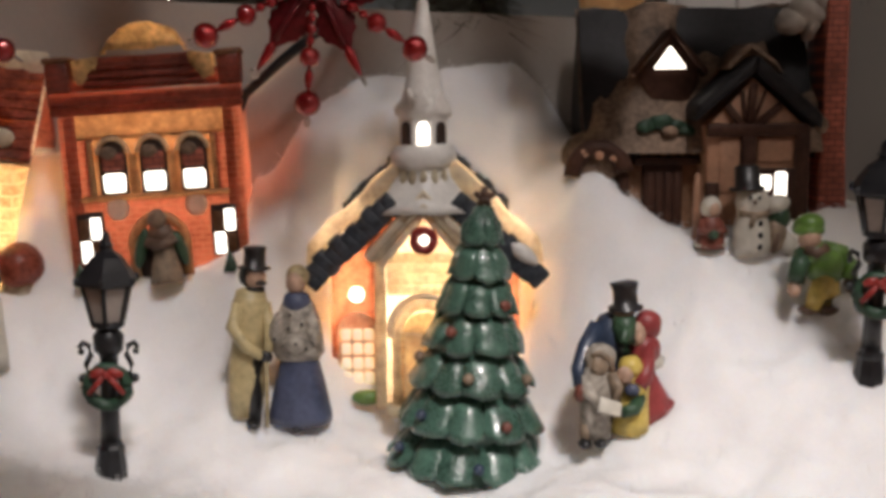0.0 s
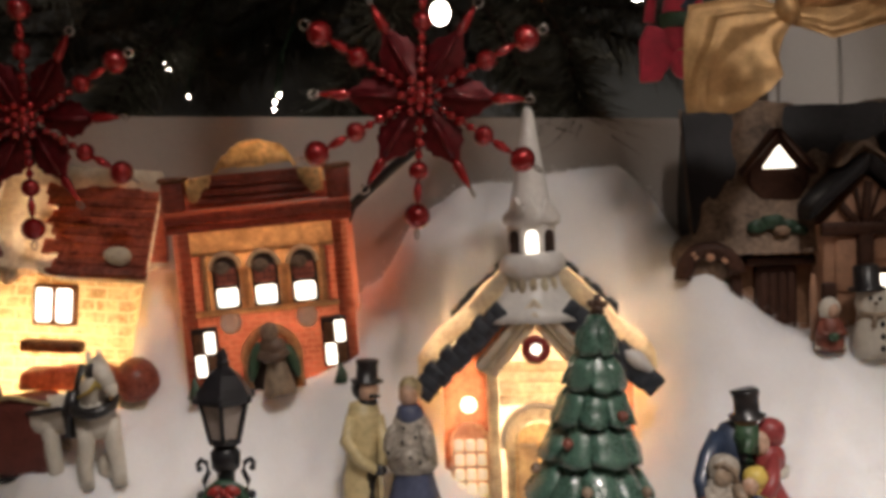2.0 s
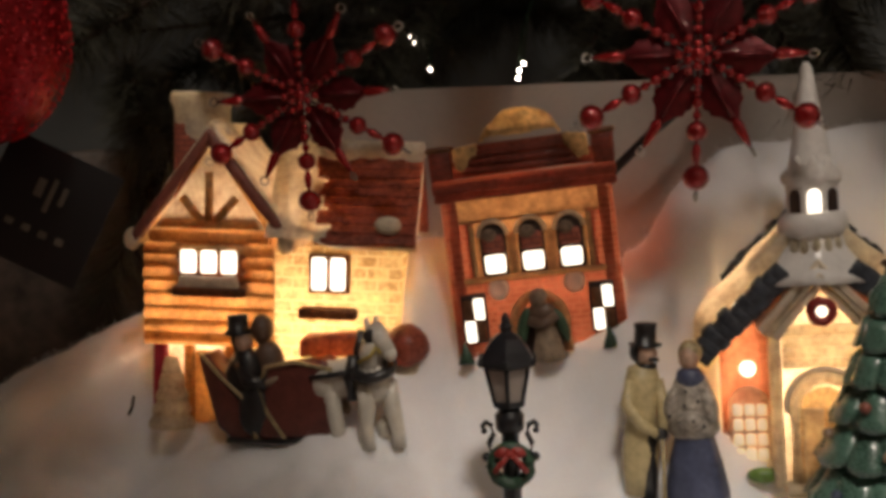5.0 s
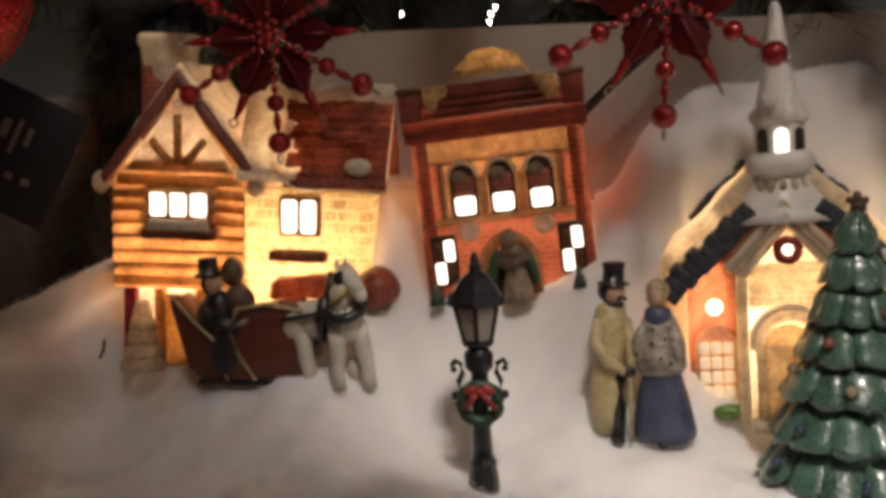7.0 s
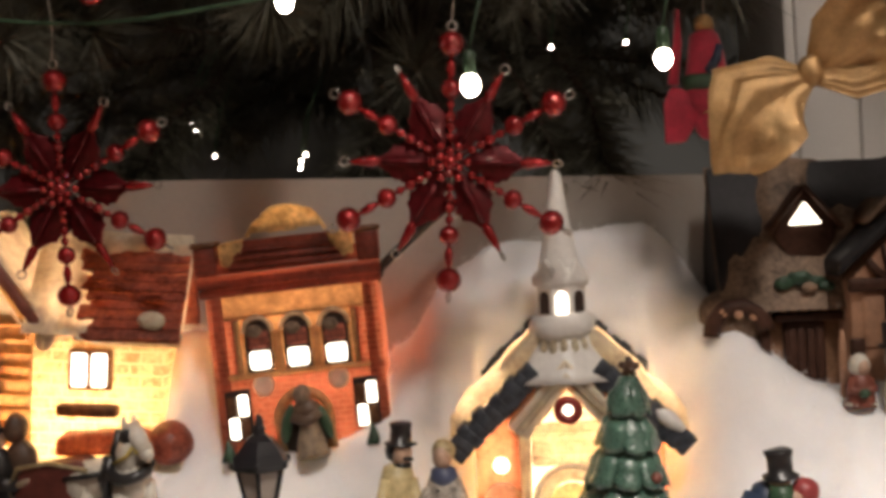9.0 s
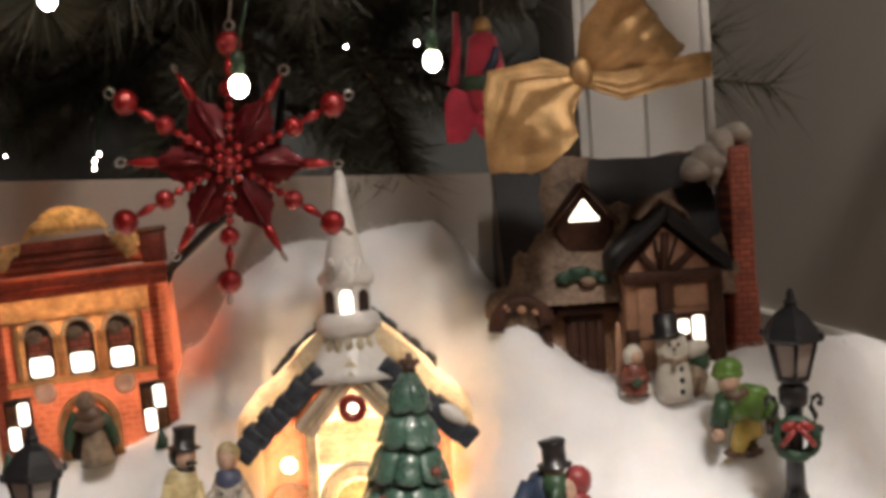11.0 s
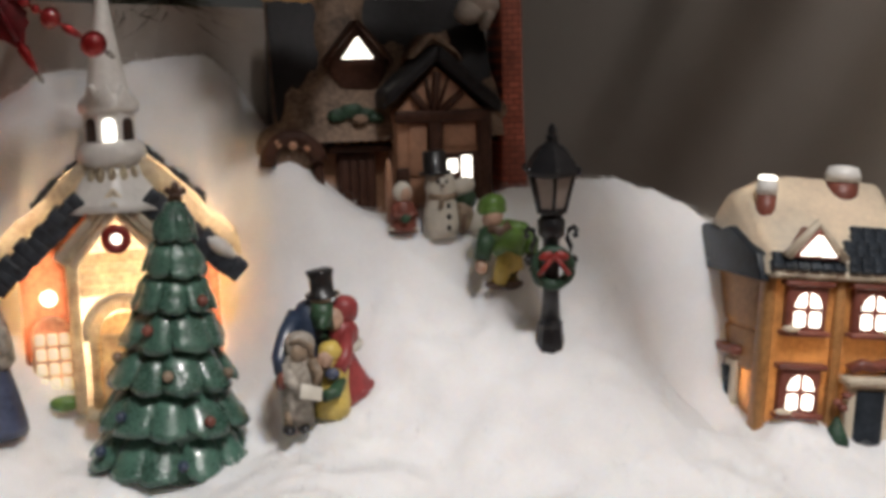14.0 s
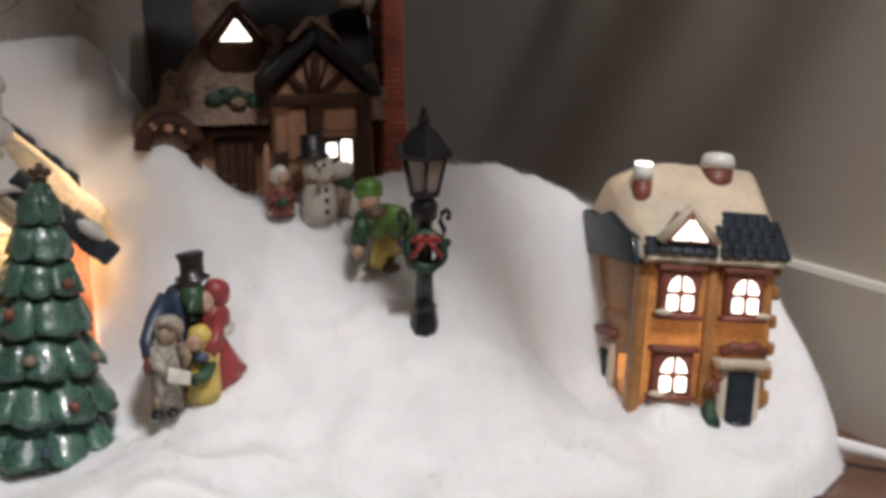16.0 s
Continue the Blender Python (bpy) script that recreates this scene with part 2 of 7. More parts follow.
def ell(bm, c, r, mi=0, rot=(0, 0, 0), seg=14, rings=9):
    r = (r, r, r) if isinstance(r, (int, float)) else r
    m = pose(*c, *rot) @ Matrix.Diagonal((*r, 1))
    g = bmesh.ops.create_uvsphere(bm, u_segments=seg, v_segments=rings, radius=1, matrix=m)
    faces_of(g["verts"], mi, True)


def box(bm, lo, hi, mi=0, bev=0.0, m=None):
    c = [(a + b) / 2 for a, b in zip(lo, hi)]
    d = [abs(b - a) for a, b in zip(lo, hi)]
    mm = Matrix.Translation(c) @ Matrix.Diagonal((*d, 1))
    g = bmesh.ops.create_cube(bm, size=1, matrix=(m @ mm) if m else mm)
    vs = g["verts"]
    if bev:
        es = list({e for v in vs for e in v.link_edges})
        g = bmesh.ops.bevel(bm, geom=es, offset=min(bev, min(d) * 0.45), segments=2, profile=0.5, affect="EDGES")
        for f in g["faces"]:
            f.material_index, f.smooth = mi, True
        vs = g["verts"]
    faces_of(vs, mi, bool(bev))


def prism(bm, poly, y0, y1, mi=0, bev=0.0, m=None):
    """A polygon in x, z drawn out from y0 to y1."""
    a = [bm.verts.new((x, y0, z)) for x, z in poly]
    b = [bm.verts.new((x, y1, z)) for x, z in poly]
    n = len(poly)
    fs = [bm.faces.new(a), bm.faces.new(b[::-1])]
    for i in range(n):
        j = (i + 1) % n
        fs.append(bm.faces.new((a[j], a[i], b[i], b[j])))
    bmesh.ops.recalc_face_normals(bm, faces=fs)
    vs = a + b
    if bev:
        es = list({e for f in fs for e in f.edges})
        g = bmesh.ops.bevel(bm, geom=es, offset=bev, segments=2, profile=0.5, affect="EDGES")
        vs = list({v for f in g["faces"] for v in f.verts} | {v for v in vs if v.is_valid})
    if m:
        bmesh.ops.transform(bm, matrix=m, verts=vs)
    faces_of(vs, mi, bool(bev))


def lathe(bm, prof, c=(0, 0, 0), mi=0, seg=18, sx=1.0, sy=1.0, rot=(0, 0, 0), smooth=True, wave=0.0, waves=6):
    m = pose(*c, *rot)
    rows = []
    for r, z in prof:
        row = []
        for i in range(seg):
            a = 2 * math.pi * i / seg
            k = r * (1 + wave * math.sin(waves * a))
            row.append(bm.verts.new(m @ Vector((k * sx * math.cos(a), k * sy * math.sin(a), z))))
        rows.append(row)
    fs = [bm.faces.new(rows[0][::-1]), bm.faces.new(rows[-1])]
    for p, q in zip(rows, rows[1:]):
        for i in range(seg):
            j = (i + 1) % seg
            fs.append(bm.faces.new((p[i], p[j], q[j], q[i])))
    for f in fs:
        f.material_index, f.smooth = mi, smooth


def tube(bm, pts, r, mi=0, seg=8, r1=None):
    pts = [Vector(p) for p in pts]
    n, rows = len(pts), []
    for i, p in enumerate(pts):
        d = (pts[min(i + 1, n - 1)] - pts[max(i - 1, 0)]).normalized()
        q = d.to_track_quat("Z", "Y").to_matrix()
        k = r + ((r1 if r1 is not None else r) - r) * i / max(1, n - 1)
        rows.append([bm.verts.new(p + q @ Vector((k * math.cos(2 * math.pi * a / seg), k * math.sin(2 * math.pi * a / seg), 0))) for a in range(seg)])
    fs = [bm.faces.new(rows[0][::-1]), bm.faces.new(rows[-1])]
    for p, q in zip(rows, rows[1:]):
        for i in range(seg):
            j = (i + 1) % seg
            fs.append(bm.faces.new((p[i], p[j], q[j], q[i])))
    for f in fs:
        f.material_index, f.smooth = mi, True


def arc(c, r, a0, a1, n, plane="xz"):
    out = []
    for i in range(n + 1):
        a = radians(a0 + (a1 - a0) * i / n)
        u, v = r * math.cos(a), r * math.sin(a)
        out.append((c[0] + u, c[1], c[2] + v) if plane == "xz" else (c[0] + u, c[1] + v, c[2]))
    return out


def wobble(bm, amp, scale=90.0, seed=0.0):
    """Hand-made unevenness of cast and painted pieces."""
    for v in bm.verts:
        v.co += noise.noise_vector(v.co * scale + Vector((seed, seed, seed))) * amp


def opened(bm, up=True, down=True):
    """Takes out the lids of a hollow casting, so that the light within reaches what lies over it."""
    bmesh.ops.recalc_face_normals(bm, faces=bm.faces)
    bad = [f for f in bm.faces if (up and f.normal.z > 0.35) or (down and f.normal.z < -0.35)]
    bmesh.ops.delete(bm, geom=bad, context="FACES")


def mesh_of(name, bm, mats):
    me = bpy.data.meshes.new(name)
    bm.to_mesh(me)
    bm.free()
    for m in mats if isinstance(mats, (list, tuple)) else [mats]:
        me.materials.append(M[m])
    return me


def part(name, bm, mats, parent, label=""):
    ob = new(name, mesh_of(name, bm, mats))
    ob.parent = parent
    return tagged(ob, label)


def thing(name, m, label, category, group="", kind=""):
    ob = new(name)
    ob.empty_display_size = 0.01
    ob.matrix_world = m
    return tagged(ob, label, category, group, kind)


def solid(name, bm, mats, label, category, m=None, group="", kind=""):
    ob = new(name, mesh_of(name, bm, mats))
    if m:
        ob.matrix_world = m
    return tagged(ob, label, category, group, kind)


SHELLS = {"cream", "ochre", "ochre_thick", "brick", "brick_dark", "log", "stone", "church_brick", "snow_lit", "gilt_snow", "town"}


def unbacked(bm, mat):
    """Relief is pressed into the shell of a casting: it has no back of its own."""
    if mat in SHELLS:
        bmesh.ops.recalc_face_normals(bm, faces=bm.faces)
        bmesh.ops.delete(bm, geom=[f for f in bm.faces if f.normal.y > 0.6], context="FACES")


def snow_sheet(name, parent, x0, x1, foot, top, lift, deep, bare, mat, label="", seed=0.0, nx=34, ny=16):
    """Snow lying on a slope from foot to top (y, z): bare(x, k) above 0 lets the roof show; lift is the snow's thickness."""
    bm = bmesh.new()
    d = Vector((0, top[0] - foot[0], top[1] - foot[1]))
    nrm = Vector((0, -d.z, d.y)).normalized()
    rows = []
    for j in range(ny + 1):
        k = j / ny
        row = []
        for i in range(nx + 1):
            x = x0 + (x1 - x0) * i / nx
            p = Vector((x, foot[0] + d.y * k, foot[1] + d.z * k))
            n = noise.fractal(Vector((x * 90 + seed, k * 5, seed)), 1.0, 2.0, 3)
            h = max(-1.0, min(1.0, -bare(x, k) * 2.2 + n * 0.9))
            row.append(bm.verts.new(p + nrm * (lift * h if h > 0 else deep * h)))
        rows.append(row)
    for r0, r1 in zip(rows, rows[1:]):
        for i in range(nx):
            bm.faces.new((r0[i], r0[i + 1], r1[i + 1], r1[i])).smooth = True
    return part(name, bm, mat, parent, label)


def pbox(name, lo, hi, mat, parent, bev=0.0006, label="", m=None, wob=0.0):
    bm = bmesh.new()
    box(bm, lo, hi, 0, bev, m)
    unbacked(bm, mat)
    if wob:
        wobble(bm, wob)
    return part(name, bm, mat, parent, label)


def pprism(name, poly, y0, y1, mat, parent, bev=0.0006, label="", wob=0.0):
    bm = bmesh.new()
    prism(bm, poly, y0, y1, 0, bev)
    unbacked(bm, mat)
    if wob:
        wobble(bm, wob)
    return part(name, bm, mat, parent, label)


# ---- the room ----
FLOOR = -0.056


def slab(name, lo, hi, mat, label="", category=""):
    bm = bmesh.new()
    box(bm, lo, hi)
    return solid(name, bm, mat, label, category, kind="structure")


slab("floor", (-2.5, -2.5, FLOOR - 0.05), (0.43, 1.6, FLOOR), "floor", "brown wooden floor under the display", "floor")
slab("wall_east", (0.43, -2.5, FLOOR - 0.05), (0.53, 1.6, 2.4), "wall", "plain beige painted wall", "wall")
slab("wall_north", (-2.5, 1.6, FLOOR - 0.05), (0.53, 1.7, 2.4), "wall_dark", "plain painted wall, darkened in colour for the shade behind the tree", "wall")
slab("wall_west", (-2.6, -2.5, FLOOR - 0.05), (-2.5, 1.7, 2.4), "wall", "plain beige painted wall", "wall")
slab("wall_south", (-2.6, -2.6, FLOOR - 0.05), (0.53, -2.5, 2.4), "wall", "plain beige painted wall", "wall")
slab("ceiling", (-2.6, -2.6, 2.4), (0.53, 1.7, 2.5), "cabinet", "plain white ceiling", "ceiling")
bm = bmesh.new()
prism(bm, [(0.43, FLOOR), (0.423, FLOOR), (0.423, 0.026), (0.425, 0.029), (0.43, 0.0295)], -2.5, 1.6)
solid("baseboard", bm, "skirting", "cream painted skirting along the wall", "skirting", kind="structure")

# ---- snow of cotton batting ----
# Where the things stand: x, y, z of their feet.
AT = {
    "church": (-0.009, 0.507, 0.010), "cabin": (-0.275, 0.530, 0.035), "brick_house": (-0.1365, 0.542, 0.0625),
    "cottage": (0.128, 0.548, 0.080), "town_house": (0.3139, 0.4545, -0.0251), "tree": (0.009, 0.474, -0.010),
    "lamp_west": (-0.1425, 0.462, -0.009), "lamp_east": (0.1735, 0.450, 0.036), "gentleman": (-0.0895, 0.489, 0.006),
    "lady": (-0.065, 0.489, 0.005), "carolers": (0.0725, 0.462, 0.0075), "skater": (0.161, 0.487, 0.047),
    "snowman": (0.1405, 0.512, 0.075), "child": (0.1225, 0.515, 0.077), "horse": (-0.2175, 0.508, 0.028), "sleigh": (-0.274, 0.517, 0.033),
}
# Rolls and hollows of the batting: x, y, height.
ROLLS = [
    (-0.54, 0.48, 0.020), (-0.43, 0.42, 0.015), (-0.42, 0.55, 0.070), (-0.34, 0.42, 0.014), (-0.35, 0.52, -0.036), (-0.33, 0.58, 0.101),
    (-0.25, 0.44, 0.009), (-0.25, 0.52, -0.007), (-0.22, 0.585, 0.082), (-0.15, 0.42, 0.037), (-0.15, 0.50, -0.041),
    (-0.14, 0.575, 0.100), (-0.06, 0.42, -0.014), (-0.07, 0.50, 0.004), (-0.03, 0.585, 0.099), (0.03, 0.42, 0.060),
    (0.03, 0.50, -0.087), (0.04, 0.575, 0.140), (0.11, 0.42, -0.027), (0.12, 0.49, 0.049), (0.15, 0.56, 0.029),
    (0.20, 0.43, 0.017), (0.21, 0.53, 0.059), (0.29, 0.42, -0.031), (0.29, 0.53, 0.069), (0.38, 0.45, -0.004),
]
# Crests pulled up by hand, and hems pressed down.
CRESTS = [
    (-0.063, 0.585, 0.145), (-0.018, 0.59, 0.158), (0.022, 0.59, 0.161), (0.046, 0.59, 0.152), (0.07, 0.575, 0.115),
    (-0.092, 0.58, 0.105), (-0.20, 0.585, 0.122), (0.215, 0.53, 0.096), (0.245, 0.53, 0.080), (0.285, 0.52, 0.052),
    (-0.184, 0.540, 0.061), (-0.094, 0.540, 0.068), (-0.34, 0.53, 0.036), (-0.205, 0.53, 0.042), (0.262, 0.500, -0.002), (0.258, 0.468, -0.026), (0.278, 0.447, -0.020),
    (0.35, 0.44, -0.028), (-0.03, 0.45, -0.009), (0.05, 0.45, -0.007), (-0.045, 0.499, 0.001), (0.0, 0.41, -0.014), (0.05, 0.535, 0.078), (0.068, 0.534, 0.106), (0.090, 0.533, 0.094), (0.104, 0.530, 0.086), (0.378, 0.505, 0.028), (0.395, 0.465, -0.005),
]


def rolls(x, y):
    z = np.full(np.shape(x), -0.02)
    for cx, cy, h in ROLLS:
        z = z + h * np.exp(-((x - cx) ** 2 + (y - cy) ** 2) / (2 * 0.058 ** 2))
    return z


FEET = np.array([*AT.values(), *CRESTS])
SPREAD = 0.026


def near(x, y):
    return np.exp(-((np.asarray(x)[..., None] - FEET[:, 0]) ** 2 + (np.asarray(y)[..., None] - FEET[:, 1]) ** 2) / (2 * SPREAD ** 2))


PRESS = np.linalg.solve(near(FEET[:, 0], FEET[:, 1]) + 0.05 * np.eye(len(FEET)), FEET[:, 2] - rolls(FEET[:, 0], FEET[:, 1]))


# The hollow houses stand over bare ground: middle, front, back, half width, floor.
HOLLOWS = [(-0.009, 0.514, 0.556, 0.041, 0.006), (-0.139, 0.545, 0.600, 0.041, 0.055), (-0.275, 0.538, 0.602, 0.062, 0.026), (0.316, 0.470, 0.515, 0.026, -0.045)]


def batting(nx=340, ny=170):
    x, y = np.meshgrid(np.linspace(-0.64, 0.41, nx), np.linspace(0.30, 0.70, ny))
    z = rolls(x, y) + near(x, y) @ PRESS
    for cx, y0, y1, half, base in HOLLOWS:
        inside = np.clip((half - np.abs(x - cx)) / 0.004, 0, 1) * np.clip((y - y0) / 0.004, 0, 1) * np.clip((y1 - y) / 0.004, 0, 1)
        z = np.where(inside > 0, z + (np.minimum(z, base) - z) * inside, z)
    u, v = np.abs((x + 0.045) / np.where(x < -0.045, 0.575, 0.448)), np.abs((y - 0.50) / np.where(y < 0.5, 0.142, 0.165))
    edge = np.clip(1 - (u ** 2.7 + v ** 2.7) ** (1 / 2.7), 0, 1)
    rise = np.clip(edge / 0.07, 0, 1)
    rise = np.sqrt(1 - (1 - rise) ** 2)
    z = FLOOR + 0.001 + (np.maximum(z, -0.045) - FLOOR) * rise
    vs = []
    for j in range(ny):
        for i in range(nx):
            p = Vector((x[j, i], y[j, i], z[j, i]))
            k = noise.noise(p * 24) * 0.0085 + noise.noise(p * 61) * 0.0034 + noise.noise(p * 140) * 0.0008
            p.z += k * rise[j, i]
            vs.append(p)
    fs = [(j * nx + i, j * nx + i + 1, (j + 1) * nx + i + 1, (j + 1) * nx + i) for j in range(ny - 1) for i in range(nx - 1) if max(rise[j, i], rise[j + 1, i + 1], rise[j, i + 1], rise[j + 1, i]) > 0]
    me = bpy.data.meshes.new("snow_blanket")
    me.from_pydata(vs, [], fs)
    me.shade_smooth()
    me.materials.append(M["cotton"])
    snow = tagged(new("snow_blanket", me), "white fluffy cotton batting laid as snow", "snow blanket", kind="structure")
    # loose fibres standing out of it
    rnd = random.Random(5)
    fv, ff = [], []
    for k in range(44000):
        i, j = rnd.randrange(nx - 1), rnd.randrange(ny - 1)
        if rise[j, i] <= 0 or x[j, i] < -0.46:
            continue
        p = vs[j * nx + i].lerp(vs[(j + 1) * nx + i + 1], rnd.random())
        d = Vector((rnd.gauss(0, 1), rnd.gauss(0, 1), 0.35 + 0.4 * rnd.random())).normalized()
        ln = rnd.uniform(0.002, 0.0075)
        q = p + d * ln * 0.55 + Vector((0, 0, 0.0006))
        e = q + Vector((d.x + rnd.gauss(0, 0.5), d.y + rnd.gauss(0, 0.5), -0.35)).normalized() * ln * 0.5
        w = d.cross(Vector((0, 0, 1))).normalized() * 0.00010
        up = Vector((0, 0, 0.00008))
        s = len(fv)
        fv += [p - w, p + w, p + up, q - w, q + w, q + up, e]
        ff += [(s, s + 1, s + 4, s + 3), (s + 1, s + 2, s + 5, s + 4), (s + 2, s, s + 3, s + 5), (s + 3, s + 4, s + 6), (s + 4, s + 5, s + 6), (s + 5, s + 3, s + 6)]
    fm = bpy.data.meshes.new("cotton_fibre")
    fm.from_pydata(fv, [], ff)
    fm.materials.append(M["fibre"])
    tagged(new("cotton_fibre", fm), "loose white cotton fibres on the batting", "cotton fibre", kind="stuff")
    return snow


batting()

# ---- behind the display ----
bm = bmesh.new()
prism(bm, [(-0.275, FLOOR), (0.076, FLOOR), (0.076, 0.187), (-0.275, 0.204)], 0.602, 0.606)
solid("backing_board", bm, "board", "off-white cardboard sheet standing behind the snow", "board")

cab = thing("cabinet", pose(0.18, 0.70, FLOOR), "white panelled cabinet standing behind the cottage", "cabinet")
pbox("body", (-0.043, 0.004, 0), (0.043, 0.16, 0.42), "cabinet", cab, 0.001)
for x0, x1 in ((-0.0435, -0.038), (-0.0365, -0.0015), (0.0, 0.0365), (0.038, 0.0435)):
    pbox("panel", (x0, 0, 0), (x1, 0.005, 0.42), "cabinet", cab, 0.0012)

# ---- lit houses ----


def bulb(name, m, p, energy, col=WARM, size=0.004):
    lamp(name, "POINT", m @ Matrix.Translation(p), energy, col, size)


def arch(w, h, z0, n=7, x=0.0):
    """An arched opening's outline: width w, straight to h, then a half round."""
    out = [(x - w / 2, z0), (x + w / 2, z0), (x + w / 2, z0 + h)]
    for i in range(1, n):
        a = math.pi * i / n
        out.append((x + w / 2 * math.cos(a), z0 + h + w / 2 * math.sin(a)))
    return out + [(x - w / 2, z0 + h)]


def brick_house():
    m = pose(*AT["brick_house"], 0, -3, 6) @ Matrix.Diagonal((0.955, 1, 1, 1))
    h = thing("brick_house", m, "lit ceramic brick town house with snowy stepped parapet", "house")
    bm = bmesh.new()
    prism(bm, [(-0.044, -0.006), (0.044, -0.006), (0.044, 0.081), (-0.044, 0.081)], 0, 0.055, 0, 0.0012)
    opened(bm)
    bmesh.ops.delete(bm, geom=[f for f in bm.faces if f.normal.y < -0.6], context="FACES")
    wobble(bm, 0.0005)
    part("wall", bm, "brick", h, "painted brick side and rear walls")
    pbox("lower_front", (-0.0366, 0, -0.006), (0.0366, 0.003, 0.0376), "brick", h, 0.0004, "glowing orange-red brick front")
    pbox("window_field", (-0.0290, 0, 0.0399), (0.0290, 0.003, 0.0671), "ochre_thick", h, 0.0004, "ochre field round the windows")
    for s in (-1, 1):
        pbox("brick_panel", (s * 0.0290, -0.0004, 0.0399), (s * 0.0366, 0.003, 0.0671), "brick", h, 0.0004)
    # cornice and parapet
    pbox("cornice", (-0.047, -0.003, 0.079), (0.047, 0.003, 0.083), "brick_dark", h, 0.001, wob=0.0004)
    pbox("flat_roof", (-0.045, 0.034, 0.083), (0.045, 0.056, 0.086), "slate", h, 0.001)
    pbox("cornice", (-0.0475, -0.0045, 0.083), (0.0475, 0.002, 0.0895), "brick_dark", h, 0.0014, wob=0.0005)
    bm = bmesh.new()
    prism(bm, [(-0.045, 0.089), (0.045, 0.089), (0.045, 0.100), (0.030, 0.099), (0.021, 0.1065), (-0.021, 0.1065), (-0.030, 0.099), (-0.045, 0.100)], -0.002, 0.010, 0, 0.001)
    wobble(bm, 0.0006)
    opened(bm)
    unbacked(bm, "brick_dark")
    part("parapet", bm, "brick_dark", h)
    for s in (-1, 1):
        pbox("corner_block", (s * 0.036, -0.004, 0.089), (s * 0.0475, 0.012, 0.104), "brick_dark", h, 0.0015, wob=0.0006)
        pbox("block_cap", (s * 0.035, -0.005, 0.1035), (s * 0.0485, 0.013, 0.1065), "timber", h, 0.0015, wob=0.0006)
        bm = bmesh.new()
        prism(bm, [(s * 0.022, 0.106), (s * 0.0345, 0.105), (s * 0.0345, 0.094), (s * 0.030, 0.092), (s * 0.026, 0.097), (s * 0.0225, 0.100)], -0.0045, 0.009, 0, 0.0014)
        wobble(bm, 0.001)
        opened(bm, up=False)
        unbacked(bm, "gilt_snow")
        part("snow_drift", bm, "gilt_snow", h, "golden snow on the parapet")
    bm = bmesh.new()
    prism(bm, [(-0.021, 0.1065), (0.021, 0.1065), (0.0165, 0.114), (0.009, 0.1195), (0, 0.121), (-0.009, 0.1195), (-0.0165, 0.114)], -0.0035, 0.009, 0, 0.002)
    bmesh.ops.subdivide_edges(bm, edges=bm.edges, cuts=3, use_grid_fill=True)
    wobble(bm, 0.0022, 120)
    opened(bm, up=False)
    unbacked(bm, "gilt_snow")
    part("pediment", bm, "gilt_snow", h, "rounded golden snowy pediment")
    for i in range(3):
        pbox("parapet_course", (-0.030 + 0.0025 * i, -0.0035, 0.0915 + i * 0.0043), (0.030 - 0.0025 * i, 0.004, 0.0942 + i * 0.0043), "brick_dark", h, 0.0008, wob=0.0004)
    # facade relief
    pbox("frieze", (-0.0366, -0.001, 0.067), (0.0366, 0.003, 0.0795), "ochre_thick", h, 0.0012, wob=0.0004)
    for s in (-1, 1):
        pbox("pilaster", (s * 0.0365, -0.0025, 0.0), (s * 0.0442, 0.003, 0.079), "brick", h, 0.0012, wob=0.0005)
        pbox("panel_border", (s * 0.029, -0.0022, 0.040), (s * 0.0315, 0.002, 0.0665), "ochre_thick", h, 0.0008, wob=0.0004)
        bm = bmesh.new()
        lathe(bm, [(0.0055, 0), (0.0055, 0.0015), (0.0042, 0.0026), (0.0030, 0.0018)], (s * 0.0195, 0.0005, 0.0335), 0, 18, rot=(90, 0, 0))
        unbacked(bm, "ochre_thick")
        part("medallion", bm, "town_snow", h)
    pbox("string_course", (-0.0435, -0.0022, 0.0375), (0.0435, 0.002, 0.0400), "ochre_thick", h, 0.0009, wob=0.0005)
    for x in (-0.0195, 0.0003, 0.0200):
        w = bmesh.new()
        prism(w, arch(0.0135, 0.019, 0.0405, x=x), -0.0012, 0.002, 0, 0.0004)
        win = part("window", w, "slot", h, "dark arched window with a lit lower pane")
        bm = bmesh.new()
        prism(bm, [(x - 0.0052, 0.0415), (x + 0.0052, 0.0415), (x + 0.0054, 0.0505), (x - 0.0054, 0.0505)], -0.0022, 0, 0, 0.0016)
        part("lit_pane", bm, "lit", win)
        bm = bmesh.new()
        prism(bm, [(x - 0.0056, 0.0518), (x + 0.0056, 0.0518), (x + 0.0054, 0.0605), (x - 0.0054, 0.0605)], -0.002, 0, 0, 0.001)
        part("blind", bm, "chimney", win, "red blind")
        bm = bmesh.new()
        tube(bm, [(x + 0.0075 * math.cos(a), -0.002, 0.060 + 0.0075 * math.sin(a)) for a in [math.pi * k / 10 for k in range(11)]], 0.0012, 0, 7)
        wobble(bm, 0.0004)
        unbacked(bm, "cream")
        part("hood", bm, "cream", win)
        bm = bmesh.new()
        ell(bm, (x - 0.002, -0.0015, 0.0605), (0.0045, 0.002, 0.0032))
        part("snow_cap", bm, "snow_dim", win)
    for x in (-0.0097, 0.0102):
        pbox("mullion", (x - 0.0022, -0.002, 0.0405), (x + 0.0022, 0.002, 0.060), "ochre_thick", h, 0.0008)
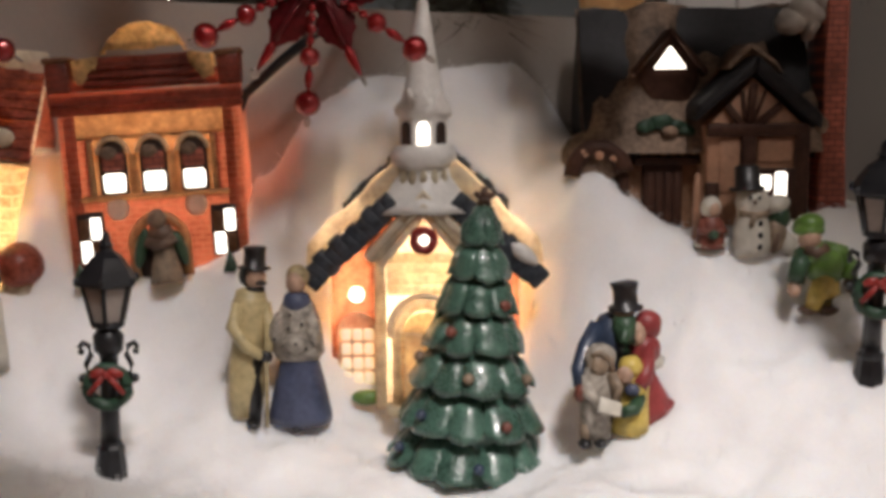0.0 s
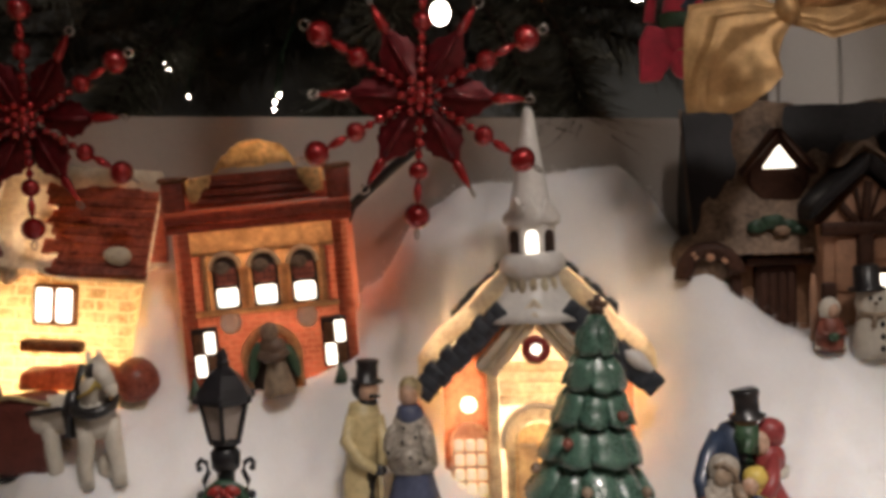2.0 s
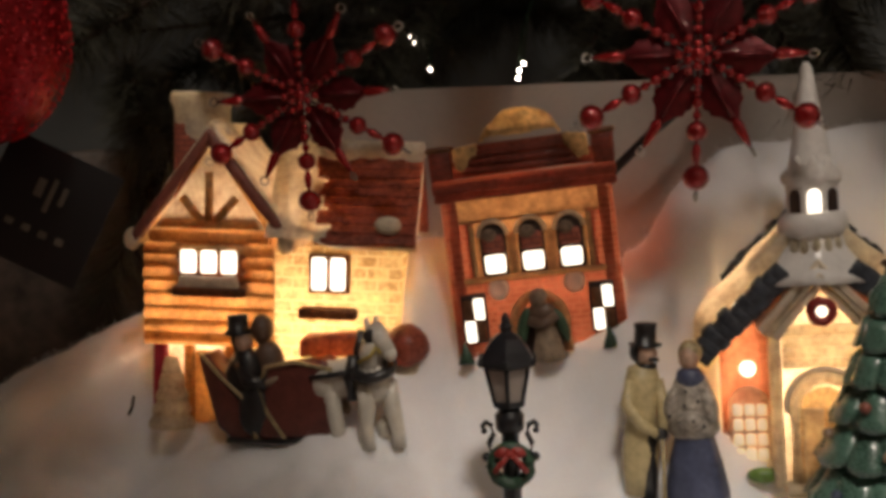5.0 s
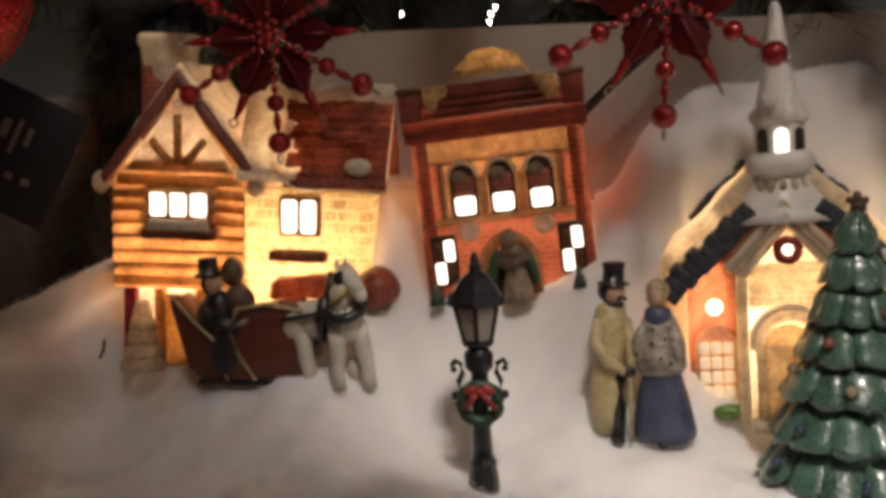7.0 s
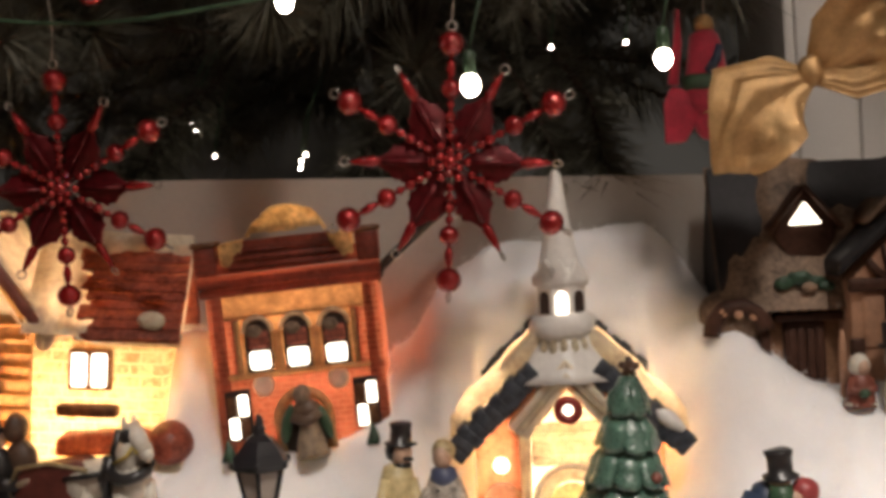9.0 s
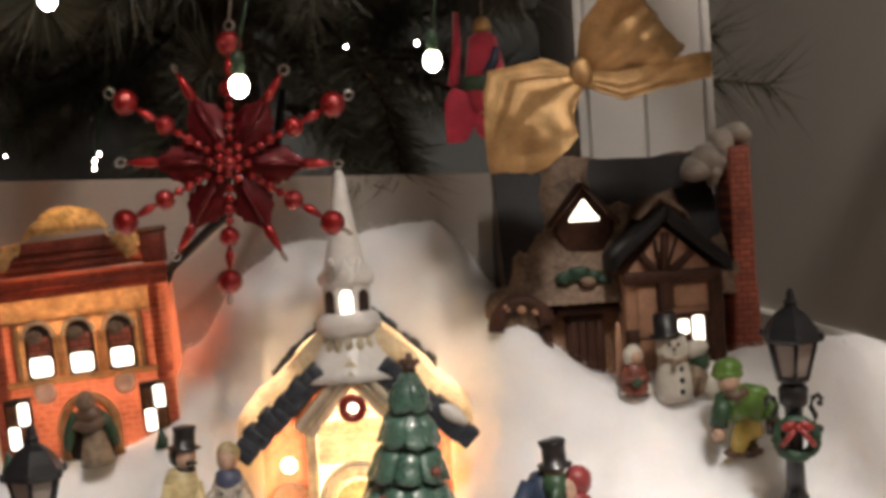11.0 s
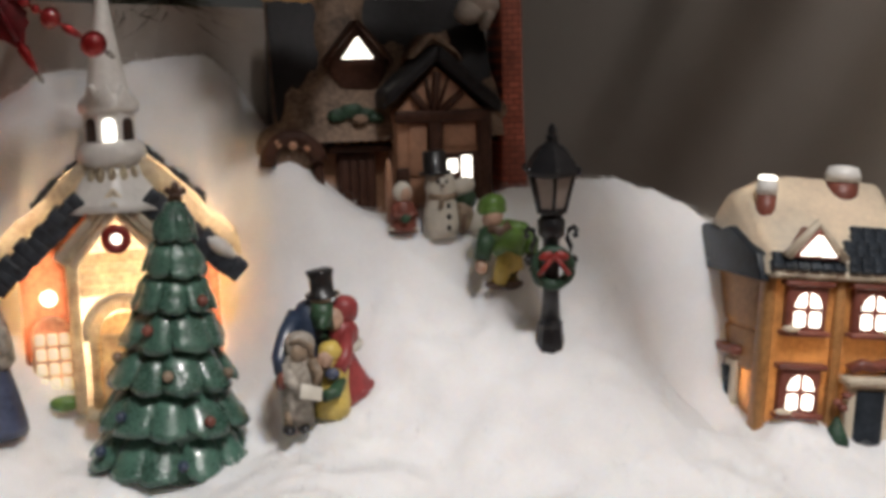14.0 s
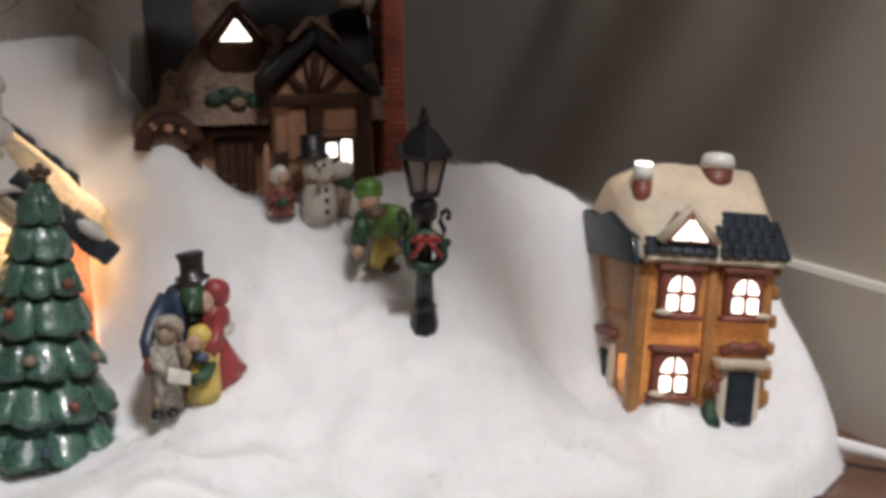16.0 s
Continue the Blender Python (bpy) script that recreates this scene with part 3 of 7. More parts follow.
    for s, x in ((-1, -0.0335), (1, 0.0328)):
        fr = pbox("window", (x - 0.0066, -0.0028, 0.008), (x + 0.0066, 0.002, 0.0325), "slot", h, 0.0008, "dark sash window with two lit panes")
        for k, (dx, z) in enumerate(((0.0028, 0.0245), (-0.0026, 0.0135))):
            pbox("lit_pane", (x + dx - 0.0026, -0.0040, z - 0.0048), (x + dx + 0.0026, -0.002, z + 0.0056), "lit", fr, 0.0012)
        for k, (dx, z) in enumerate(((-0.0030, 0.0245), (0.0030, 0.0135))):
            pbox("dark_pane", (x + dx - 0.0024, -0.0034, z - 0.0045), (x + dx + 0.0024, -0.002, z + 0.005), "timber", fr, 0.0008)
    bm = bmesh.new()
    tube(bm, [(-0.013, -0.003, 0.0)] + [(-0.013 + 0.013 - 0.013 * math.cos(a), -0.003, 0.016 + 0.013 * math.sin(a)) for a in [math.pi * k / 10 for k in range(11)]] + [(0.013, -0.003, 0.0)], 0.0026, 0, 8)
    wobble(bm, 0.0006)
    unbacked(bm, "ochre_thick")
    part("door_arch", bm, "ochre_thick", h)
    pprism("door", arch(0.022, 0.015, -0.004), -0.0015, 0.002, "slot", h, 0.0004)
    for x, z in ((-0.040, -0.004), (0.0345, -0.003)):
        bm = bmesh.new()
        lathe(bm, [(0.0045, 0), (0.003, 0.004), (0.0005, 0.010)], (x, -0.006, z + 0.003), 0, 10)
        wobble(bm, 0.0005)
        part("shrub", bm, "wreath", h, "small dark green shrub")
    bulb("house_bulb", m, (0.0, 0.042, 0.052), 0.20)
    # figure before the door
    bm = bmesh.new()
    lathe(bm, [(0.0085, 0.0), (0.0075, 0.006), (0.0055, 0.014), (0.005, 0.019)], (0.002, 0, 0), 0, 14)
    ell(bm, (0.001, 0, 0.021), (0.008, 0.005, 0.0075), 1)
    ell(bm, (0.0, -0.001, 0.030), (0.0048, 0.0045, 0.0055), 2)
    ell(bm, (0.010, -0.001, 0.016), (0.003, 0.003, 0.009), 3, (0, -15, 0))
    ell(bm, (-0.009, -0.001, 0.017), (0.003, 0.003, 0.010), 3, (0, 15, 0))
    tube(bm, [(-0.006, -0.003, 0.020), (0.002, -0.006, 0.018), (0.008, -0.003, 0.021)], 0.0025, 1)
    wobble(bm, 0.0008)
    solid("doorway_figurine", bm, ["f_dun", "f_brown", "snow_dim", "f_dgreen"], "cloaked brown figurine standing before the brick house door", "figurine", m @ pose(0.001, -0.010, -0.002))


def cabin():
    m = pose(*AT["cabin"], 0, 5.5, 8)
    h = thing("log_cabin", m, "lit ceramic cottage with log gable and stone wing", "house")
    x0, x1 = -0.069, -0.004
    bm = bmesh.new()
    prism(bm, [(x0, 0.036), (x1, 0.036), (x1, 0.092), (-0.0365, 0.138), (x0, 0.092)], 0.0, 0.075, 0, 0.001)
    opened(bm)
    bmesh.ops.delete(bm, geom=[f for f in bm.faces if f.normal.y < -0.9], context="FACES")
    part("gable_wall", bm, "log", h, "log side walls")
    pprism("gable_panel", [(x0 + 0.004, 0.096), (x1 - 0.004, 0.096), (-0.0365, 0.139)], 0.0, 0.002, "cream", h, 0.0004, "glowing cream gable panel")
    bm = bmesh.new()
    prism(bm, [(x0 + 0.003, -0.008), (x1, -0.008), (x1, 0.038), (x0 + 0.003, 0.038)], 0.006, 0.07, 0, 0.001)
    opened(bm)
    part("lower_wall", bm, "cream", h, "glowing cream lower wall")
    for i in range(9):
        z = 0.039 + i * 0.0066
        if 0.068 < z < 0.085:
            spans = ((x0 - 0.001, -0.0525), (-0.0185, x1 + 0.001))
        else:
            spans = ((x0 - 0.001, x1 + 0.001),)
        if z > 0.090:
            spans = ((x0 + 0.002, x1 - 0.002),)
        for a, b in spans:
            bm = bmesh.new()
            tube(bm, [(a, -0.0005, z), ((a + b) / 2, -0.001, z + 0.0003), (b, -0.0005, z)], 0.0034, 0, 9)
            unbacked(bm, "log")
            wobble(bm, 0.0007, 120, i)
            part("log", bm, "log", h)
    # timber fan in the gable
    tie = bmesh.new()
    prism(tie, [(x0 + 0.006, 0.0965), (x1 - 0.006, 0.0965), (x1 - 0.009, 0.101), (x0 + 0.009, 0.101)], -0.003, 0.002, 0, 0.001)
    part("tie_beam", tie, "log", h)
    for dx, zt in ((0, 0.125), (-0.014, 0.112), (0.014, 0.112)):
        bm = bmesh.new()
        tube(bm, [(-0.0365 + dx * 0.25, -0.002, 0.100), (-0.0365 + dx, -0.002, zt)], 0.0022, 0, 7)
        part("brace", bm, "log", h)
    # gable roof: bargeboards in front, snow over the rest
    for s, e in ((-1, -0.0755), (1, 0.006)):
        bm = bmesh.new()
        prism(bm, [(e, 0.0865), (-0.0365, 0.139), (-0.0365, 0.1475), (e, 0.0940)], -0.0055, 0.003, 0, 0.0012)
        wobble(bm, 0.0006)
        part("bargeboard", bm, "maroon", h, "red-brown bargeboard")
        bm = bmesh.new()
        prism(bm, [(e + s * 0.001, 0.086), (-0.0365, 0.1405), (-0.0365, 0.1520), (e + s * 0.001, 0.0965)], 0.001, 0.075, 0, 0.0018)
        if s < 0:
            # open under the chimney
            bmesh.ops.subdivide_edges(bm, edges=bm.edges, cuts=8, use_grid_fill=True)
            bmesh.ops.delete(bm, geom=[f for f in bm.faces if -0.058 < f.calc_center_median().x < -0.041 and 0.014 < f.calc_center_median().y < 0.032], context="FACES")
        wobble(bm, 0.0014, 70)
        opened(bm, up=False)
        part("roof_snow", bm, "snow_lit", h, "cream snow on the gable roof")
    for s, e in ((-1, -0.0765), (1, 0.0035)):
        bm = bmesh.new()
        ell(bm, (e, -0.002, 0.090), (0.0045, 0.004, 0.006))
        unbacked(bm, "snow_lit")
        part("snow_drip", bm, "snow_lit", h)
    # window in the logs
    fr = pbox("window", (-0.0535, -0.003, 0.0665), (-0.0175, 0.002, 0.0885), "timber", h, 0.001, "three-light window in a brown frame")
    for i in range(3):
        xa = -0.0507 + i * 0.0105
        pbox("lit_pane", (xa, -0.0045, 0.0735), (xa + 0.0082, -0.002, 0.0855), "lit", fr, 0.0014)
    bm = bmesh.new()
    prism(bm, [(-0.053, 0.0655), (-0.020, 0.0655), (-0.021, 0.0735), (-0.032, 0.0715), (-0.051, 0.0725)], -0.0055, 0, 0, 0.0016)
    wobble(bm, 0.0008)
    unbacked(bm, "snow_lit")
    part("sill_snow", bm, "snow_lit", fr)
    pbox("sill", (-0.0545, -0.006, 0.0615), (-0.0165, 0.002, 0.0665), "timber", fr, 0.0012)
    # lower storey: door, post, painted fir
    pbox("door", (-0.045, 0.003, -0.006), (-0.028, 0.008, 0.032), "log", h, 0.001)
    for x in (-0.0475, -0.0255, -0.008):
        pbox("post", (x - 0.0022, -0.001, -0.008), (x + 0.0022, 0.008, 0.036), "log", h, 0.001, wob=0.0004)
    pbox("red_wall", (-0.0665, 0.0, -0.008), (-0.0600, 0.02, 0.037), "felt", h, 0.0012, "red painted side wall", wob=0.0005)
    fir = bmesh.new()
    for i, (r, z) in enumerate(((0.0115, 0.0), (0.010, 0.007), (0.0085, 0.014), (0.0068, 0.021), (0.005, 0.028))):
        lathe(fir, [(r, z), (r * 1.02, z + 0.0018), (r * 0.72, z + 0.0075)], (-0.055, -0.004, -0.006), 0, 12, wave=0.06, waves=5)
    unbacked(fir, "cream")
    wobble(fir, 0.0006)
    part("fir", fir, "cream", h, "snowy fir moulded on the wall")
    # stone wing
    bm = bmesh.new()
    prism(bm, [(-0.006, -0.008), (0.062, -0.008), (0.062, 0.089), (-0.006, 0.089)], 0.006, 0.070, 0, 0.0012)
    wobble(bm, 0.0006)
    opened(bm)
    part("stone_wall", bm, "stone", h, "glowing yellow stone wall")
    # wing roof slopes back
    for i in range(9):
        k0, k1 = i / 10, (i + 1.25) / 10
        bm = bmesh.new()
        y0, z0 = -0.003 + 0.034 * k0, 0.0915 + 0.046 * k0
        y1, z1 = -0.003 + 0.034 * min(k1, 1), 0.0915 + 0.046 * min(k1, 1)
        nseg = 16
        top, bot = [], []
        for j in range(nseg + 1):
            left = 0.024 - 0.011 * k0 + 0.004 * math.sin(i * 2.3)
            x = left + (0.0695 - left) * j / nseg
            jit = 0.0005 * noise.noise(Vector((x * 160, i * 3.1, 0)))
            bot.append((bm.verts.new((x, y0 - 0.0024 + jit, z0)), bm.verts.new((x, y0 + 0.002, z0 - 0.002))))
            top.append((bm.verts.new((x, y1 - 0.0005, z1 + 0.0005)), bm.verts.new((x, y1 + 0.004, z1 - 0.003))))
        for j in range(nseg):
            bm.faces.new((bot[j][0], bot[j + 1][0], top[j + 1][0], top[j][0]))
            bm.faces.new((bot[j][0], bot[j][1], bot[j + 1][1], bot[j + 1][0]))
        part("shingle_course", bm, "shingle", h)
    bm = bmesh.new()
    prism(bm, [(-0.006, 0.0), (0.0695, 0.0), (0.0695, 0.0055), (-0.006, 0.0055)], 0, 0.05, 0, 0.001, m=pose(0, 0.034, 0.137, -54, 0, 0) @ pose(0, -0.0, -0.006))
    part("back_roof", bm, "shingle", h)
    def shingles_bare(x, k):
        left = (x - 0.016 + 0.012 * (k - 0.5)) / 0.016
        return min(max(-1, left), max(-1, (0.86 - k) / 0.12), 1)
    snow_sheet("roof_snow", h, -0.006, 0.070, (-0.0055, 0.0905), (0.031, 0.1405), 0.0042, 0.005, shingles_bare, "snow_lit", "cream snow on the wing roof", 2.0)
    bm = bmesh.new()
    tube(bm, [(-0.006, 0.031, 0.139), (0.020, 0.0305, 0.1395), (0.045, 0.031, 0.138), (0.070, 0.031, 0.1385)], 0.0040, 0, 9)
    wobble(bm, 0.0016, 80)
    part("ridge_snow", bm, "snow_lit", h)
    bm = bmesh.new()
    ell(bm, (0.0555, -0.002, 0.1005), (0.0068, 0.003, 0.0048))
    wobble(bm, 0.0008)
    part("roof_snow", bm, "snow_lit", h)
    pbox("eave", (0.018, -0.0045, 0.0895), (0.0695, 0.004, 0.0935), "shingle", h, 0.0014, wob=0.0006)
    fr = pbox("window", (0.0145, 0.002, 0.0645), (0.0355, 0.008, 0.0845), "timber", h, 0.001, "two-light window in a brown frame")
    for xa in (0.0160, 0.0258):
        pbox("lit_pane", (xa, 0.0005, 0.0660), (xa + 0.0078, 0.004, 0.0830), "lit", fr, 0.0016)
    pbox("window_box", (0.0095, -0.0015, 0.0515), (0.0395, 0.008, 0.0570), "timber", h, 0.0014, wob=0.0006)
    bm = bmesh.new()
    prism(bm, [(0.012, 0.033), (0.058, 0.036), (0.060, 0.042), (0.050, 0.0470), (0.030, 0.0450), (0.013, 0.043)], -0.010, 0.008, 0, 0.002)
    wobble(bm, 0.0012)
    unbacked(bm, "cream")
    part("porch_roof", bm, "shingle", h, "red shingled porch roof")
    bm = bmesh.new()
    ell(bm, (0.066, 0.004, 0.039), (0.012, 0.014, 0.011))
    wobble(bm, 0.0012)
    unbacked(bm, "cream")
    part("bay_roof", bm, "shingle", h)
    pbox("bay", (0.058, -0.002, -0.008), (0.073, 0.014, 0.032), "cream", h, 0.002, wob=0.0008)
    bm = bmesh.new()
    lathe(bm, [(0.010, 0), (0.007, 0.012), (0.004, 0.022), (0.001, 0.032)], (0.003, -0.001, -0.008), 0, 12, wave=0.08, waves=5)
    wobble(bm, 0.0008)
    part("drift", bm, "snow_lit", h, "glowing snow drift in the corner")
    # chimney
    bm = bmesh.new()
    box(bm, (-0.060, 0.012, 0.10), (-0.038, 0.034, 0.151), 0, 0.0015)
    wobble(bm, 0.0006)
    opened(bm)
    part("chimney", bm, "chimney", h, "red brick chimney")
    bm = bmesh.new()
    lathe(bm, [(0.0130, 0.140), (0.0148, 0.146), (0.0150, 0.157), (0.0172, 0.1625), (0.0164, 0.1660), (0.0125, 0.1660), (0.0115, 0.163)], (-0.0480, 0.023, 0), 0, 20, sy=0.8, wave=0.03, waves=3)
    ell(bm, (-0.036, 0.018, 0.143), (0.011, 0.010, 0.009), 0, (0, 35, 0))
    bmesh.ops.delete(bm, geom=[f for f in bm.faces if f.calc_center_median().z < 0.1425], context="FACES")
    wobble(bm, 0.0007)
    part("chimney_cap", bm, "snow_lit", h, "cream snow-covered chimney top")
    bulb("cabin_bulb", m, (0.018, 0.044, 0.044), 0.27)
    # added second light to brighten the gable; the house has one bulb
    bulb("gable_fill", m, (-0.036, 0.034, 0.058), 0.29)


def church():
    m = pose(*AT["church"], 0, 0, 0)
    h = thing("church", m, "lit ceramic church with white steeple and snowy blue roof", "church")
    bm = bmesh.new()
    prism(bm, [(-0.0435, -0.006), (0.0435, -0.006), (0.0435, 0.0695), (0, 0.109), (-0.0435, 0.0695)], 0.006, 0.050, 0, 0.0012)
    opened(bm)
    bmesh.ops.delete(bm, geom=[f for f in bm.faces if f.normal.y < -0.6], context="FACES")
    wobble(bm, 0.0006)
    part("wall", bm, "ochre", h, "glowing ochre side and rear walls")
    for s in (-1, 1):
        pprism("front_wall", [(s * 0.0435, -0.006), (s * 0.0195, -0.006), (s * 0.0195, 0.0635), (0, 0.0855), (0, 0.101), (s * 0.0435, 0.058)], 0.005, 0.0075, "church_brick", h, 0.0004, "glowing orange-red painted church front", 0.0004)
    bm = bmesh.new()
    prism(bm, [(-0.0195, -0.004), (0.0195, -0.004), (0.0195, 0.0635), (0, 0.0855), (-0.0195, 0.0635)], -0.008, 0.012, 0, 0.0012)
    opened(bm, up=False)
    bmesh.ops.delete(bm, geom=[f for f in bm.faces if f.normal.y > 0.6], context="FACES")
    wobble(bm, 0.0005)
    part("porch_wall", bm, "cream", h, "glowing cream porch wall")
    for s in (-1, 1):
        # main roof: ragged dark slates at the front and rear verges, golden snow between
        rnd = random.Random(31 + s)
        for row, (a, b, n, y0, y1, deep) in enumerate((((0.0545, 0.0560), (0.0150, 0.0925), 11, -0.0065, 0.004, 0.0076), ((0.0575, 0.0670), (0.0020, 0.1195), 15, 0.046, 0.056, 0.0044))):
            for k in range(n):
                u = (k + 0.5) / n
                cx, cz = a[0] + (b[0] - a[0]) * u, a[1] + (b[1] - a[1]) * u
                ln = math.hypot(b[0] - a[0], b[1] - a[1]) / n
                bm = bmesh.new()
                d = deep * rnd.uniform(0.92, 1.1)
                box(bm, (-ln * 0.62, y0 - rnd.uniform(0, 0.0005), -d), (ln * 0.62, y1, d * 0.45 + rnd.uniform(-0.0008, 0.0012)), 0, 0.0011)
                wobble(bm, 0.0007, 260, k)
                bmesh.ops.transform(bm, matrix=pose(s * cx, 0, cz, 0, s * (math.degrees(math.atan2(b[1] - a[1], a[0] - b[0])) + rnd.uniform(1, 4)), 0), verts=bm.verts)
                part("slate", bm, "slate_church", h)
        bm = bmesh.new()
        n = 9
        lo = [(s * (0.0540 - 0.053 * k / n), 0.0605 + 0.0490 * k / n) for k in range(n + 1)]
        hi = [(x, z + 0.0105 + 0.0022 * noise.noise(Vector((x * 130, 2.0 * s, 1.5)))) for x, z in lo[::-1]]
        prism(bm, lo + hi, 0.0030, 0.050, 0, 0.0012)
        wobble(bm, 0.0014, 110)
        opened(bm, up=False)
        part("roof_snow", bm, "snow_lit", h, "golden snow on the church roof")
        if s > 0:
            bm = bmesh.new()
            ell(bm, (0.0445, -0.0060, 0.0675), (0.0085, 0.0030, 0.0034), 0, (0, 43, 0))
            wobble(bm, 0.0012, 150)
            part("snow_patch", bm, "snow", h, "white snow lying on the slates")
        bm = bmesh.new()
        prism(bm, [(s * 0.0470, 0.056), (s * 0.0255, 0.0805), (s * 0.0255, 0.0855), (s * 0.0480, 0.060)], -0.0045, 0.006, 0, 0.001)
        wobble(bm, 0.0004)
        part("verge", bm, "church_brick", h)
        # porch gable mouldings
        for k, (mat, off, y, wd) in enumerate((("town_snow", 0.0070, -0.0085, 0.0050), ("cream", 0.0040, -0.0112, 0.0026), ("town_snow", -0.0010, -0.0100, 0.0040))):
            bm = bmesh.new()
            prism(bm, [(s * (0.0245 - 0.003 * k), 0.0620 + off * 0.35), (0, 0.0845 + off), (0, 0.0845 + off + wd), (s * (0.0275 - 0.003 * k), 0.0620 + off * 0.35 + wd * 0.55)], y, 0.012, 0, 0.0008)
            wobble(bm, 0.0004)
            part("gable_moulding", bm, mat, h)
        pbox("corner_post", (s * 0.0175, -0.0095, -0.004), (s * 0.0225, 0.010, 0.064), "cream", h, 0.0014, wob=0.0004)
        # side windows with warm panes
        x = s * 0.0315
        fr = pprism("window", arch(0.0185, 0.026, 0.004, x=x), 0.0035, 0.008, "cream", h, 0.001, "tall arched window with warm panes")
        for i in range(3):
            for j in range(4):
                pbox("pane", (x - 0.0075 + i * 0.0053, 0.0025, 0.0055 + j * 0.0068), (x - 0.0075 + i * 0.0053 + 0.0044, 0.005, 0.0055 + j * 0.0068 + 0.0056), "lit_warm", fr, 0.001)
        bm = bmesh.new()
        ell(bm, (x, 0.003, 0.0475), (0.0037, 0.002, 0.0037))
        part("round_light", bm, "lit", h, "small round glowing opening")
        pbox("plinth", (s * 0.022, 0.000, -0.006), (s * 0.0445, 0.008, 0.0025), "cream", h, 0.0016, wob=0.0008)
        bm = bmesh.new()
        ell(bm, (s * 0.027, -0.004, 0.001), (0.0075, 0.004, 0.0035))
        wobble(bm, 0.0008)
        part("bush", bm, "f_green" if s < 0 else "snow_lit", h)
    # clapboards over the door
    for i in range(4):
        z = 0.0495 + i * 0.0048
        pbox("clapboard", (-0.0165, -0.0100, z), (0.0165, -0.006, z + 0.0042), "cream", h, 0.001, wob=0.0003)
    bm = bmesh.new()
    tube(bm, [(-0.0125, -0.0095, -0.002)] + [(-0.0125 * math.cos(a), -0.0095, 0.033 + 0.0125 * math.sin(a)) for a in [math.pi * k / 12 for k in range(13)]] + [(0.0125, -0.0095, -0.002)], 0.0028, 0, 8)
    unbacked(bm, "cream")
    part("door_arch", bm, "cream", h)
    bm = bmesh.new()
    tube(bm, [(-0.0158, -0.009, 0.030)] + [(-0.0158 * math.cos(a), -0.009, 0.033 + 0.0158 * math.sin(a)) for a in [math.pi * k / 12 for k in range(13)]] + [(0.0158, -0.009, 0.030)], 0.0016, 0, 8)
    part("hood_mould", bm, "town_snow", h)
    door = pprism("door", arch(0.0225, 0.033, -0.003), -0.0098, -0.004, "ochre", h, 0.0008, "glowing arched door")
    for s in (-1, 1):
        pbox("door_leaf", (s * 0.0008, -0.0112, -0.002), (s * 0.0098, -0.008, 0.032), "cream", door, 0.001)
    pbox("step", (-0.018, -0.016, -0.006), (0.018, -0.006, -0.001), "cream", h, 0.0016, wob=0.0005)
    # wreath in the gable
    bm = bmesh.new()
    tube(bm, arc((0, -0.0125, 0.0745), 0.0044, 0, 360, 18), 0.0021, 0, 8)
    wobble(bm, 0.0005, 300)
    part("wreath", bm, "ribbon", h, "dark red and green wreath")
    bm = bmesh.new()
    ell(bm, (0, -0.0118, 0.0745), (0.0024, 0.0012, 0.0024))
    part("wreath_light", bm, "lit", h)
    # steeple
    c = (0, 0.010, 0)
    bm = bmesh.new()
    lathe(bm, [(0.0265, 0.0855), (0.0235, 0.0900), (0.0185, 0.0950), (0.0142, 0.1010), (0.0128, 0.106)], c, 0, 26, sy=0.86, wave=0.05, waves=7)
    wobble(bm, 0.0014, 130)
    part("tower_base", bm, "snow", h, "white snow-hung foot of the tower")
    for k in range(16):
        a = 2 * math.pi * k / 16
        bm = bmesh.new()
        ell(bm, (c[0] + 0.0128 * math.cos(a), c[1] + 0.0128 * math.sin(a), 0.1015), (0.0018, 0.0018, 0.0035), 0, seg=8, rings=6)
        part("dentil", bm, "cream", h)
    bm = bmesh.new()
    lathe(bm, [(0.0120, 0.104), (0.0148, 0.107), (0.0152, 0.111), (0.0140, 0.1145), (0.0108, 0.1165)], c, 0, 22, wave=0.03, waves=5)
    wobble(bm, 0.0010, 120)
    part("snow_collar", bm, "snow", h)
    bm = bmesh.new()
    lathe(bm, [(0.0118, 0.112), (0.0118, 0.131)], c, 0, 8, rot=(0, 0, 22.5), smooth=False)
    part("belfry", bm, "snow", h, "white octagonal belfry")
    for k, mat in ((-90, "lit"), (-45, "slot"), (-135, "slot")):
        a = radians(k)
        mm = pose(c[0] + 0.0108 * math.cos(a), c[1] + 0.0108 * math.sin(a), 0, 0, 0, k + 90)
        bm = bmesh.new()
        prism(bm, arch(0.0058, 0.0075, 0.1160), -0.0009, 0.002, 0, 0.0006, m=mm)
        part("belfry_opening", bm, mat, h, "bright arched opening" if mat == "lit" else "dark arched opening")
    bm = bmesh.new()
    lathe(bm, [(0.0100, 0.1275), (0.0128, 0.1290), (0.0132, 0.1320), (0.0118, 0.1345), (0.0098, 0.1370)], c, 0, 24, wave=0.06, waves=8)
    wobble(bm, 0.0012, 110)
    part("snow_collar", bm, "snow", h)
    bm = bmesh.new()
    lathe(bm, [(0.0105, 0.134), (0.0088, 0.140), (0.0062, 0.155), (0.0040, 0.170), (0.0026, 0.179), (0.0012, 0.1815)], c, 0, 14)
    wobble(bm, 0.0003)
    part("spire", bm, "snow", h, "tapering white spire")
    for k in (-130, -50, -90):
        a = radians(k)
        bm = bmesh.new()
